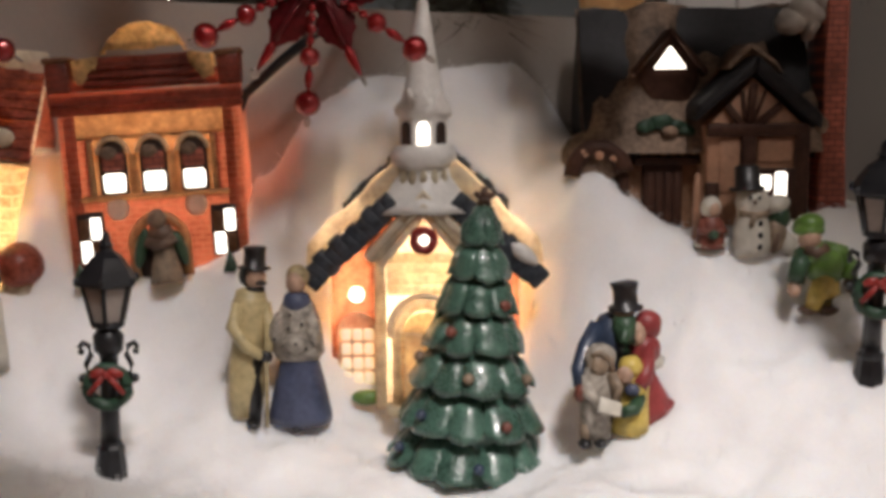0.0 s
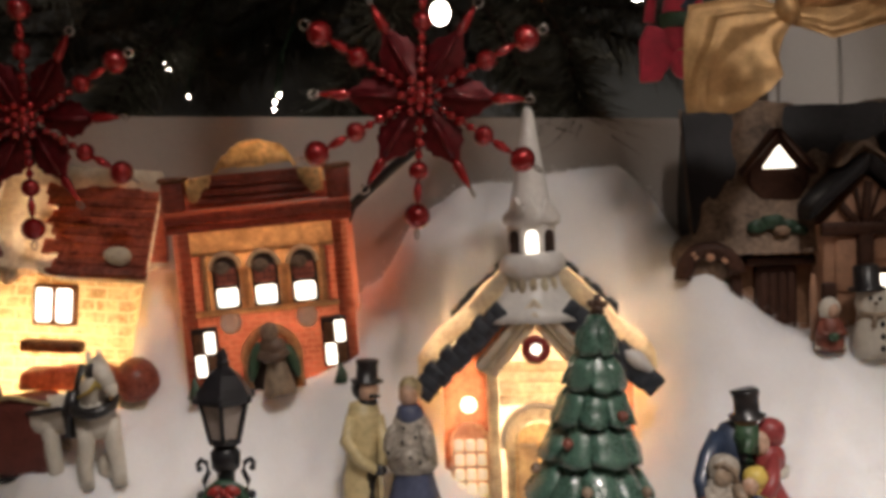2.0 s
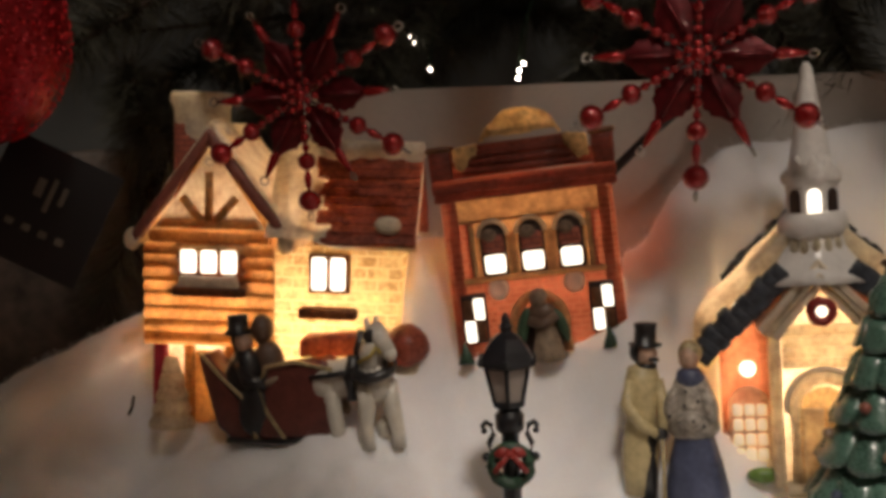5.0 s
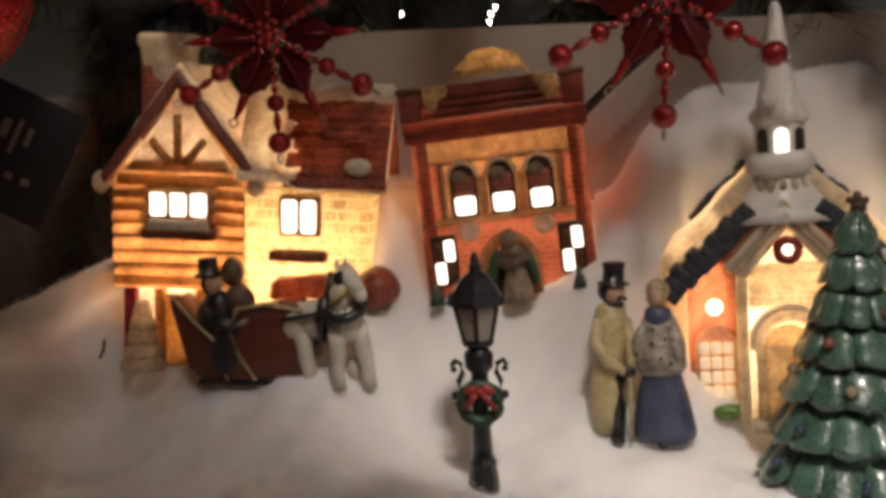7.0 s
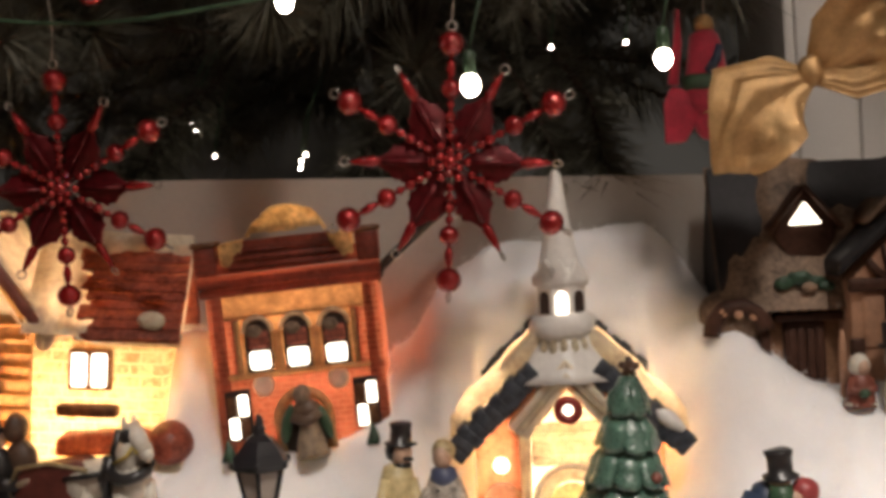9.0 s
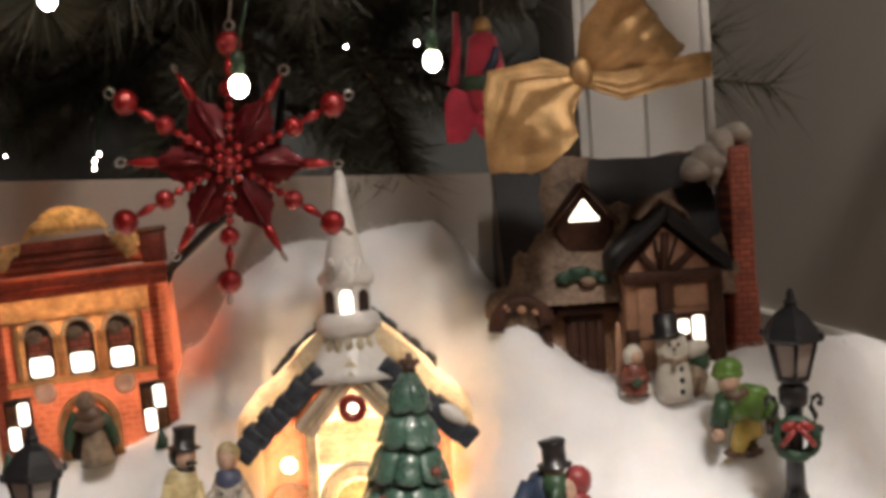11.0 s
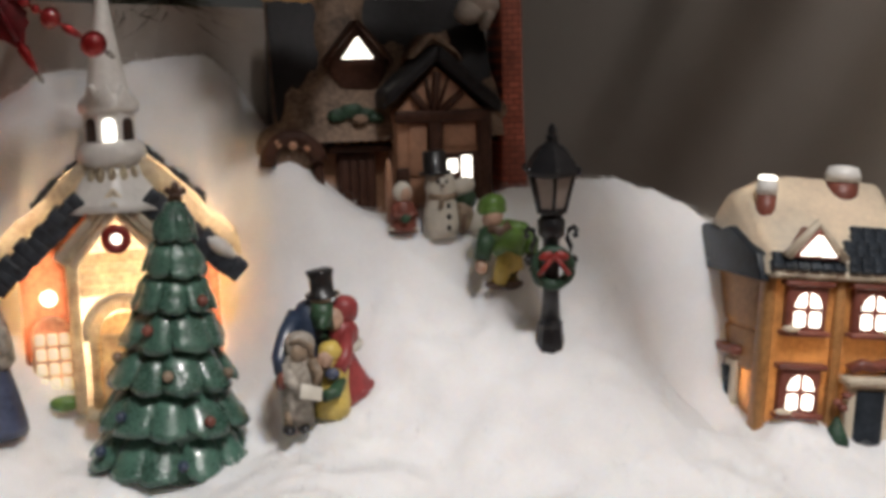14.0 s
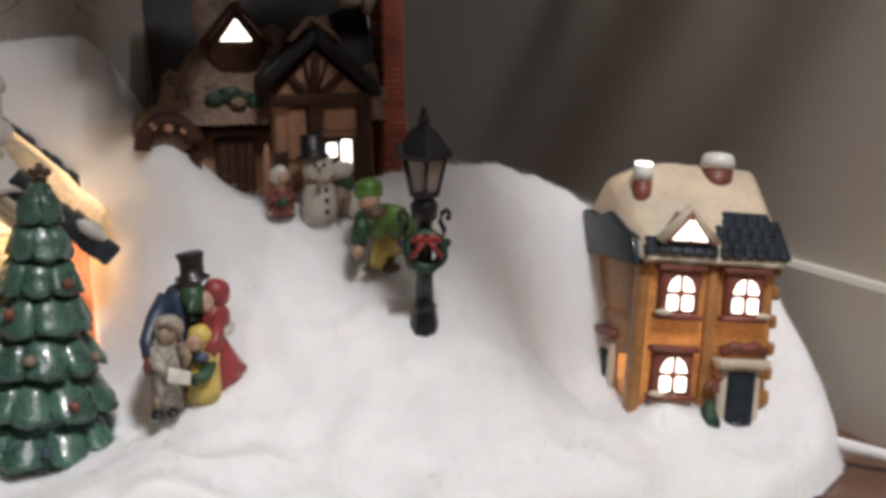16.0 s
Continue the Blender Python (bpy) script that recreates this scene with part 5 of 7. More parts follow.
    for s in (-1, 1):
        ell(bm, (s * 0.0036, -0.0085, 0.0445), (0.0036, 0.0016, 0.0021), 0, (0, s * 18, 0), 10, 7)
        tube(bm, [(s * 0.0010, -0.0090, 0.0435), (s * 0.0042, -0.0095, 0.0395), (s * 0.0070, -0.0088, 0.0360)], 0.0013, 0, 6)
    ell(bm, (0, -0.0095, 0.0440), 0.0018, seg=8, rings=6)
    part("bow", bm, "ribbon", wr, "red ribbon bow")
    return t


lamp_one = street_lamp(pose(*AT["lamp_west"], 0, 1.5, 8), "black plastic street lamp with a wreath, standing in snow")
copy_thing(lamp_one, pose(*AT["lamp_east"], 5, 0.5, -10) @ pose(0, 0, -0.004) @ Matrix.Scale(0.95, 4))

# ceramic fir tree
t = thing("christmas_tree_figurine", pose(*AT["tree"], 0, 4, 0) @ pose(0, 0, -0.003), "glossy green ceramic fir tree with painted baubles", "christmas tree")
bm = bmesh.new()
lathe(bm, [(0.028, 0.0), (0.020, 0.04), (0.010, 0.085), (0.003, 0.115)], (0, 0, 0), 0, 16)
part("trunk", bm, "tree", t)
TIERS = [(0.0368, 0.002, 0.024, 11), (0.0328, 0.0195, 0.023, 10), (0.0280, 0.037, 0.022, 9), (0.0230, 0.0535, 0.021, 8), (0.0185, 0.069, 0.0195, 8), (0.0142, 0.0835, 0.018, 7), (0.0098, 0.098, 0.0165, 6)]
for k, (r, z, hh, n) in enumerate(TIERS):
    bm = bmesh.new()
    for i in range(n):
        a = 2 * math.pi * (i + 0.5 * (k % 2)) / n + 0.25 * noise.noise(Vector((i * 1.7, k, 0.5)))
        w = math.pi * r / n * (1.02 + 0.25 * noise.noise(Vector((i, k * 2.1, 4.5))))
        up = 1 + 0.18 * noise.noise(Vector((i * 2.3, k * 1.1, 9.5)))
        lob = bmesh.new()
        bmesh.ops.create_cube(lob, size=1)
        for v in lob.verts:
            lip, top = v.co.x > 0, v.co.z > 0
            rr = (r * 0.76 if top else r * 1.03) if lip else r * 0.30
            zz = (hh * 0.66 * up if lip else hh * 0.98) if top else (0.0 if lip else hh * 0.35)
            v.co = Vector((rr, v.co.y * 2 * w * ((0.80 if top else 0.94) if lip else 0.45), zz))
        bmesh.ops.subdivide_edges(lob, edges=lob.edges, cuts=3, use_grid_fill=True)
        for v in lob.verts:
            e = v.co.y / w
            v.co.x -= abs(e) ** 2.2 * r * 0.13
            v.co.z += abs(e) ** 2 * hh * 0.10 * (1 if v.co.z < hh * 0.3 else -1)
        bmesh.ops.smooth_vert(lob, verts=lob.verts, factor=0.5, use_axis_x=True, use_axis_y=True, use_axis_z=True)
        wobble(lob, 0.0016, 190, i * 0.7 + k)
        bmesh.ops.transform(lob, matrix=pose(0, 0, z, 0, 0, math.degrees(a)), verts=lob.verts)
        tmp = bpy.data.meshes.new("lobe")
        lob.to_mesh(tmp)
        lob.free()
        bm.from_mesh(tmp)
        bpy.data.meshes.remove(tmp)
    lathe(bm, [(r * 0.66, hh * 0.10), (r * 0.78, hh * 0.22), (r * 0.66, hh * 0.62), (r * 0.42, hh)], (0, 0, z), 0, 16)
    for f in bm.faces:
        f.smooth = True
    part("branch_tier", bm, "tree", t)
bm = bmesh.new()
for k in range(5):
    a = radians(90 + 72 * k)
    tube(bm, [(0, 0, 0.1185), (0.0044 * math.cos(a), 0, 0.1185 + 0.0046 * math.sin(a))], 0.0025, 0, 7, 0.0012)
wobble(bm, 0.0010, 260)
part("star", bm, "tree_star", t, "dark brown star")
for a, z, mat in ((-96, 0.046, "f_dun"), (-122, 0.0635, "maroon"), (-62, 0.027, "maroon"), (-84, 0.011, "f_navy"), (-135, 0.0285, "f_navy"), (-150, 0.013, "f_navy"), (-50, 0.075, "maroon"), (-30, 0.044, "f_dun"), (-165, 0.05, "f_dun")):
    rr = 0.0375 - 0.27 * z
    bm = bmesh.new()
    ell(bm, (rr * math.cos(radians(a)), rr * math.sin(radians(a)), z), 0.0024, seg=12, rings=8)
    part("bauble", bm, mat, t)

# ---- painted figurines ----


def figure(name, bm, mats, label, m, wob=0.0005, category="figurine"):
    wobble(bm, wob, 160)
    return solid(name, bm, mats, label, category, m)


# gentleman in a tan coat with top hat and cane
bm = bmesh.new()
lathe(bm, [(0.0068, 0.0), (0.0080, 0.010), (0.0082, 0.022), (0.0070, 0.034), (0.0078, 0.044), (0.0080, 0.050), (0.0060, 0.0565), (0.0030, 0.0580)], (0, 0, 0.001), 0, 16, sy=0.85)
tube(bm, [(0.0035, -0.0045, -0.002), (0.0040, -0.0055, 0.012), (0.0038, -0.0055, 0.026), (0.0045, -0.004, 0.032)], 0.0030, 1, 8, 0.0022)
ell(bm, (0.0030, -0.0065, -0.001), (0.0032, 0.0052, 0.0022), 1)
tube(bm, [(-0.005, -0.003, 0.052), (-0.0075, -0.0055, 0.042), (-0.002, -0.0085, 0.034), (0.0055, -0.0090, 0.030)], 0.0031, 0, 9, 0.0024)
tube(bm, [(0.0060, -0.001, 0.052), (0.0085, -0.004, 0.042), (0.0080, -0.0085, 0.032)], 0.0029, 0, 9, 0.0023)
ell(bm, (0.0072, -0.0092, 0.0300), (0.0030, 0.0024, 0.0030), 1)
tube(bm, [(0.0075, -0.010, 0.029), (0.0082, -0.0105, 0.014), (0.0088, -0.0105, -0.001)], 0.0010, 2, 6)
ell(bm, (0.0018, -0.001, 0.0585), (0.0042, 0.0040, 0.0024), 1)
ell(bm, (0.0015, -0.0010, 0.0640), (0.0047, 0.0048, 0.0055), 3)
ell(bm, (-0.0012, 0.0008, 0.0645), (0.0046, 0.0046, 0.0052), 1)
tube(bm, [(0.0020, -0.0055, 0.0618), (0.0042, -0.0056, 0.0622), (0.0062, -0.0040, 0.0616)], 0.0009, 1, 6)
lathe(bm, [(0.0072, 0.0672), (0.0074, 0.0682), (0.0050, 0.0690), (0.0047, 0.0745), (0.0054, 0.0765), (0.0050, 0.0772)], (0.0010, 0, 0), 1, 16, sy=0.95)
figure("gentleman_figurine", bm, ["f_tan", "f_black", "f_hair", "f_skin"], "painted figurine in tan coat and black top hat", pose(*AT["gentleman"], 0, 4, 12))

# lady in a grey shawl and blue skirt
bm = bmesh.new()
lathe(bm, [(0.0140, -0.001), (0.0143, 0.003), (0.0116, 0.016), (0.0086, 0.028), (0.0066, 0.036)], (0, 0, 0), 0, 20, sy=0.85, wave=0.035, waves=7)
lathe(bm, [(0.0095, 0.028), (0.0116, 0.031), (0.0112, 0.038), (0.0098, 0.046), (0.0072, 0.0525), (0.0040, 0.0560)], (0, 0, 0), 1, 18, sy=0.82)
ell(bm, (-0.0080, -0.004, 0.042), (0.0036, 0.005, 0.0085), 1, (0, 12, 0))
ell(bm, (0.0080, -0.004, 0.042), (0.0036, 0.005, 0.0085), 1, (0, -12, 0))
ell(bm, (0.0002, -0.0085, 0.0365), (0.0062, 0.0042, 0.0042), 1)
lathe(bm, [(0.0056, 0.0505), (0.0064, 0.0530), (0.0054, 0.0565), (0.0036, 0.0580)], (0, -0.0008, 0), 0, 14)
ell(bm, (-0.0002, -0.0012, 0.0625), (0.0044, 0.0046, 0.0054), 3)
ell(bm, (0, 0.0008, 0.0645), (0.0053, 0.0052, 0.0056), 2)
ell(bm, (0.0010, -0.010, -0.0015), (0.0024, 0.0030, 0.0018), 4)
for x, y, z in ((-0.007, -0.0075, 0.046), (-0.002, -0.0092, 0.043), (0.004, -0.0088, 0.045), (0.008, -0.0075, 0.040), (-0.0085, -0.0085, 0.038), (-0.004, -0.0110, 0.036), (0.002, -0.0125, 0.037), (0.006, -0.0092, 0.034), (-0.001, -0.0090, 0.049), (0.0095, -0.0066, 0.045)):
    ell(bm, (x, y, z), (0.0008, 0.0006, 0.0008), 4, seg=7, rings=5)
figure("lady_figurine", bm, ["f_blue", "f_grey", "f_hair", "f_skin", "f_black"], "painted figurine in grey shawl and blue skirt", pose(*AT["lady"], 0, 0, -8))

# carol singers: four on one base
bm = bmesh.new()
lathe(bm, [(0.0085, 0.002), (0.0090, 0.020), (0.0096, 0.034), (0.0090, 0.042), (0.0058, 0.0475), (0.0030, 0.049)], (-0.0015, 0.005, 0), 0, 16, sy=0.85)
tube(bm, [(-0.0075, 0.004, 0.0440), (-0.0140, 0.000, 0.0360), (-0.0185, -0.006, 0.0280), (-0.0190, -0.010, 0.0220)], 0.0042, 0, 9, 0.0030)
ell(bm, (-0.0192, -0.0115, 0.0195), (0.0028, 0.0030, 0.0038), 10)
lathe(bm, [(0.0052, 0.0380), (0.0056, 0.0440), (0.0046, 0.0490)], (0.0022, -0.0020, 0), 2, 12)
tube(bm, [(0.0012, -0.0070, 0.0450), (0.0004, -0.0080, 0.0400), (0.0008, -0.0078, 0.0350)], 0.0022, 2, 7)
ell(bm, (0.0024, 0.0006, 0.0500), (0.0047, 0.0048, 0.0048), 3)
lathe(bm, [(0.0074, 0.0520), (0.0076, 0.0531), (0.0050, 0.0538), (0.0049, 0.0600), (0.0058, 0.0632), (0.0052, 0.0638)], (0.0068, 0.0014, -0.0008), 1, 16, rot=(0, -4, 0))
lathe(bm, [(0.0135, 0.004), (0.0125, 0.010), (0.0095, 0.018), (0.0070, 0.026), (0.0066, 0.030)], (0.0125, 0.000, 0), 4, 18, sy=0.75, rot=(0, -10, 0), wave=0.06, waves=6)
ell(bm, (0.0195, -0.001, 0.0085), (0.0070, 0.0060, 0.0055), 4, (0, 30, 0))
ell(bm, (0.0112, -0.001, 0.0335), (0.0068, 0.0058, 0.0080), 4)
ell(bm, (0.0125, 0.001, 0.0440), (0.0064, 0.0060, 0.0068), 4, (0, 12, 0))
ell(bm, (0.0072, -0.0030, 0.0415), (0.0036, 0.0036, 0.0052), 3)
tube(bm, [(0.0060, -0.0055, 0.0300), (0.0110, -0.0070, 0.0278), (0.0165, -0.0040, 0.0285), (0.0180, 0.0000, 0.0300)], 0.0022, 5, 8)
tube(bm, [(0.0120, -0.003, 0.0360), (0.0090, -0.009, 0.0260), (0.0050, -0.0125, 0.0215)], 0.0036, 4, 8)
ell(bm, (0.0020, -0.0135, 0.0205), (0.0032, 0.0030, 0.0028), 9)
lathe(bm, [(0.0068, 0.000), (0.0066, 0.010), (0.0072, 0.018), (0.0062, 0.027), (0.0040, 0.0310)], (-0.0120, -0.0095, 0), 6, 14, sy=0.85, wave=0.05, waves=5)
ell(bm, (-0.0104, -0.0095, 0.0335), (0.0066, 0.0056, 0.0062), 6, (0, 15, 0))
ell(bm, (-0.0120, -0.0140, 0.0315), (0.0036, 0.0024, 0.0042), 7)
tube(bm, [(-0.0150, -0.0120, 0.0350), (-0.0115, -0.0150, 0.0370), (-0.0075, -0.0140, 0.0340), (-0.0065, -0.0135, 0.0290)], 0.0014, 7, 7)
tube(bm, [(-0.0160, -0.0100, 0.0260), (-0.0165, -0.0140, 0.0200), (-0.0115, -0.0180, 0.0165)], 0.0030, 6, 8, 0.0024)
tube(bm, [(-0.0070, -0.0130, 0.0280), (-0.0050, -0.0150, 0.0220), (-0.0055, -0.0150, 0.0140)], 0.0028, 7, 8)
lathe(bm, [(0.0078, 0.001), (0.0076, 0.008), (0.0058, 0.017), (0.0056, 0.022), (0.0034, 0.0260)], (0.0020, -0.0095, 0), 8, 14, sy=0.85, rot=(0, 8, 0))
ell(bm, (0.0026, -0.0090, 0.0290), (0.0052, 0.0048, 0.0050), 8)
ell(bm, (-0.0008, -0.0130, 0.0268), (0.0034, 0.0024, 0.0038), 3)
tube(bm, [(0.0060, -0.0120, 0.0170), (0.0020, -0.0165, 0.0130), (-0.0030, -0.0180, 0.0125)], 0.0028, 2, 8)
box(bm, (-0.0048, -0.0008, -0.0030), (0.0048, 0.0008, 0.0030), 5, 0.0004, pose(-0.0090, -0.0195, 0.0155, -25, 18, 0))
for x in (-0.0170, -0.0105):
    tube(bm, [(x + 0.001, -0.0110, 0.006), (x, -0.0120, 0.0)], 0.0028, 7, 8)
    ell(bm, (x - 0.001, -0.0140, -0.0012), (0.0028, 0.0042, 0.0022), 1)
figure("caroler_figurine", bm, ["f_navy", "f_black", "f_dgreen", "f_skin", "f_red", "f_white", "f_grey", "f_dun", "f_yellow", "f_blue", "maroon"], "group figurine of carol singers in top hat and red cloak", pose(*AT["carolers"], 0, 0, 8), 0.0008)

# skater in green with yellow trousers, stooping
bm = bmesh.new()
tube(bm, [(-0.0005, -0.002, 0.000), (0.0010, -0.003, 0.005), (0.0045, -0.002, 0.012)], 0.0032, 1, 9, 0.0046)
tube(bm, [(0.0065, 0.000, -0.001), (0.0070, 0.000, 0.005), (0.0050, 0, 0.013)], 0.0036, 1, 9, 0.0052)
ell(bm, (-0.0018, -0.002, -0.0008), (0.0046, 0.0030, 0.0020), 2)
ell(bm, (0.0062, -0.001, -0.0015), (0.0044, 0.0030, 0.0020), 2)
ell(bm, (0.0040, 0, 0.0165), (0.0085, 0.0064, 0.0078), 0, (0, 25, 0))
ell(bm, (0.0050, 0.000, 0.0125), (0.0070, 0.0058, 0.0032), 0, (0, 10, 0))
ell(bm, (0.0000, -0.001, 0.0215), (0.0066, 0.0058, 0.0052), 0)
tube(bm, [(0.0050, 0.002, 0.0215), (0.0120, 0.003, 0.0205), (0.0158, 0.002, 0.0150), (0.0150, 0.001, 0.0105)], 0.0046, 0, 9, 0.0034)
ell(bm, (0.0165, 0.001, 0.0085), (0.0034, 0.0030, 0.0036), 2)
tube(bm, [(-0.0040, -0.001, 0.0210), (-0.0072, -0.003, 0.0160), (-0.0082, -0.004, 0.0105)], 0.0040, 3, 9, 0.0034)
ell(bm, (-0.0088, -0.0045, 0.0080), (0.0026, 0.0026, 0.0032), 4)
tube(bm, [(-0.0050, -0.004, 0.0235), (-0.0010, -0.0060, 0.0220), (0.0035, -0.004, 0.0240)], 0.0021, 2, 7)
ell(bm, (-0.0026, -0.0022, 0.0275), (0.0044, 0.0044, 0.0048), 4)
ell(bm, (-0.0020, 0.0, 0.0325), (0.0062, 0.0060, 0.0046), 0, (0, -8, 0))
lathe(bm, [(0.0056, 0.0290), (0.0064, 0.0302), (0.0058, 0.0320)], (-0.0022, 0.0, 0), 0, 14)
figure("skater_figurine", bm, ["f_green", "f_yellow", "f_brown", "f_dgreen", "f_skin"], "painted skater figurine in green jacket and yellow trousers", pose(*AT["skater"], 0, 0, 4) @ pose(0, 0, 0.0075) @ Matrix.Scale(1.12, 4))

# snowman with black hat
bm = bmesh.new()
lathe(bm, [(0.0070, -0.001), (0.0084, 0.004), (0.0080, 0.010), (0.0066, 0.0155), (0.0064, 0.0175), (0.0072, 0.0215), (0.0062, 0.0262), (0.0035, 0.0285)], (0, 0, 0), 0, 18, sy=0.92)
lathe(bm, [(0.0074, 0.0270), (0.0076, 0.0279), (0.0054, 0.0284), (0.0052, 0.0366), (0.0047, 0.0372)], (-0.0006, 0, 0), 1, 16, rot=(0, -3, 0))
for z, r in ((0.0035, 0.0079), (0.0085, 0.0077), (0.0132, 0.0068)):
    ell(bm, (0.0020, -r * 0.92, z), (0.0012, 0.0009, 0.0014), 1, seg=8, rings=6)
for x in (-0.0026, 0.0014):
    ell(bm, (x, -0.0064, 0.0240), (0.0008, 0.0007, 0.0009), 1, seg=8, rings=6)
ell(bm, (-0.0006, -0.0070, 0.0222), (0.0009, 0.0014, 0.0008), 3, seg=8, rings=6)
tube(bm, [(-0.0060, -0.0030, 0.0175), (0, -0.0064, 0.0168), (0.0060, -0.0030, 0.0175)], 0.0015, 4, 7)
tube(bm, [(-0.0010, -0.0068, 0.0165), (-0.0018, -0.0072, 0.0125)], 0.0011, 4, 6)
ell(bm, (0.0102, 0, 0.0205), (0.0058, 0.0042, 0.0042), 0, (0, -20, 0))
ell(bm, (0.0118, 0.000, 0.0150), (0.0046, 0.004, 0.0050), 5)
ell(bm, (0.0100, -0.001, 0.0075), (0.0048, 0.004, 0.0075), 2)
ell(bm, (0.0155, -0.001, 0.0040), (0.0040, 0.004, 0.0050), 0)
tube(bm, [(0.0080, -0.005, 0.0005), (0.0100, -0.0055, 0.0090)], 0.0012, 3, 6)
figure("snowman_figurine", bm, ["f_white", "f_black", "f_dun", "f_brown", "f_dun", "f_dgreen"], "cream snowman figurine with tall black hat", pose(*AT["snowman"], 0, 0, 0) @ Matrix.Scale(1.08, 4), 0.0004)

# child in a red coat
bm = bmesh.new()
lathe(bm, [(0.0080, 0.0), (0.0075, 0.003), (0.0070, 0.010), (0.0050, 0.0160), (0.0030, 0.018)], (0, 0, 0), 1, 14, sy=0.85)
ell(bm, (0, 0, 0.0015), (0.0085, 0.0065, 0.0025), 0)
tube(bm, [(-0.0045, -0.001, 0.0145), (-0.0060, -0.0045, 0.0095), (0.0, -0.0065, 0.0085)], 0.0019, 1, 7)
tube(bm, [(0.0045, -0.001, 0.0145), (0.0060, -0.0045, 0.0095), (0.0, -0.0065, 0.0085)], 0.0019, 1, 7)
ell(bm, (0.0, -0.0075, 0.0080), (0.0030, 0.0020, 0.0026), 3)
ell(bm, (0, 0, 0.0212), (0.0055, 0.0052, 0.0062), 0)
ell(bm, (0.0008, -0.0024, 0.0208), (0.0038, 0.0034, 0.0044), 2)
figure("child_figurine", bm, ["f_white", "maroon", "f_skin", "f_dgreen"], "small child figurine in red coat and white hood", pose(*AT["child"], 0, 0, 0) @ Matrix.Scale(0.88, 4), 0.0004)

# grey-white horse in harness
bm = bmesh.new()
ell(bm, (-0.0110, 0.004, 0.0285), (0.0190, 0.0085, 0.0092), 0, (0, -3, -10))
ell(bm, (-0.0210, 0.005, 0.0265), (0.0098, 0.0088, 0.0105), 0)
ell(bm, (0.0035, -0.0005, 0.0275), (0.0085, 0.0080, 0.0105), 0)
tube(bm, [(0.0030, 0.000, 0.0300), (0.0030, -0.001, 0.0400), (0.0060, -0.003, 0.0490)], 0.0080, 0, 12, 0.0048)
tube(bm, [(0.0045, -0.002, 0.0505), (0.0090, -0.005, 0.0475), (0.0135, -0.008, 0.0415)], 0.0050, 0, 12, 0.0032)
ell(bm, (0.0138, -0.0083, 0.0408), (0.0030, 0.0030, 0.0034), 0)
for s in (-1, 1):
    ell(bm, (0.0040 + s * 0.0014, -0.002 + s * 0.0024, 0.0540), (0.0014, 0.0014, 0.0030), 0, seg=8, rings=6)
for x0, y0, x1, y1 in ((0.0000, -0.0045, -0.0010, -0.0055), (0.0090, 0.0000, 0.0125, -0.0020), (-0.0195, 0.0010, -0.0160, -0.0010), (-0.0235, 0.0080, -0.0225, 0.0085)):
    tube(bm, [(x0, y0, 0.0270), (x0 * 0.7 + x1 * 0.3, y0, 0.0150), (x1, y1, 0.0050), (x1 + 0.0008, y1 - 0.0008, -0.003)], 0.0046, 0, 9, 0.0030)
ell(bm, (0.0060, 0.0040, 0.0040), (0.0055, 0.0040, 0.0060), 0)
tube(bm, [(0.0035 + 0.0088 * math.cos(a), -0.0030 + 0.0075 * math.sin(a), 0.0345 - 0.004 * math.sin(a) * -1) for a in [2 * math.pi * k / 16 for k in range(17)]], 0.0026, 1, 8)
tube(bm, [(-0.0045, -0.0060, 0.0400), (-0.0072, -0.0062, 0.0300), (-0.0070, -0.0050, 0.0195)], 0.0026, 1, 8)
tube(bm, [(-0.0060, -0.0062, 0.0330), (-0.0160, -0.0058, 0.0315), (-0.0270, -0.0030, 0.0300)], 0.0012, 1, 6)
tube(bm, [(-0.0020, 0.002, 0.0500), (-0.0040, 0.001, 0.0420), (-0.0050, 0.000, 0.0340)], 0.0022, 1, 8)
ell(bm, (0.0045, -0.0068, 0.0485), (0.0034, 0.0016, 0.0036), 1)
tube(bm, [(0.0075, -0.0085, 0.0440), (0.0040, -0.0080, 0.0400), (-0.0020, -0.0070, 0.0370)], 0.0008, 2, 6)
ell(bm, (0.0095, -0.0085, 0.0425), (0.0016, 0.0012, 0.0016), 2, seg=8, rings=6)
tube(bm, [(-0.0285, 0.0060, 0.0320), (-0.0325, 0.0065, 0.0270), (-0.0330, 0.0060, 0.0180)], 0.0032, 0, 8, 0.0015)
ell(bm, (-0.0135, 0.0055, 0.0140), (0.0022, 0.0018, 0.0035), 3)
figure("horse_figurine", bm, ["f_white", "f_black", "f_yellow", "f_dun"], "white horse figurine in black harness beside the sleigh", pose(*AT["horse"], 0, 0, 0) @ Matrix.Scale(1.06, 4), 0.0006, "horse figurine")

# sleigh with a couple in dark clothes
bm = bmesh.new()
prism(bm, [(-0.004, -0.004), (0.038, -0.004), (0.041, 0.010), (0.040, 0.026), (0.036, 0.031), (0.018, 0.030), (0.004, 0.028), (0.000, 0.012)], -0.010, 0.008, 0, 0.003)
prism(bm, [(-0.026, 0.002), (-0.018, -0.004), (-0.004, -0.004), (-0.007, 0.012), (-0.018, 0.022), (-0.029, 0.036), (-0.033, 0.034)], -0.008, 0.010, 0, 0.002)
tube(bm, [(-0.031, -0.0085, 0.036), (-0.020, -0.0090, 0.024), (-0.0075, -0.0095, 0.014), (-0.004, -0.0095, -0.003)], 0.0010, 1, 6)
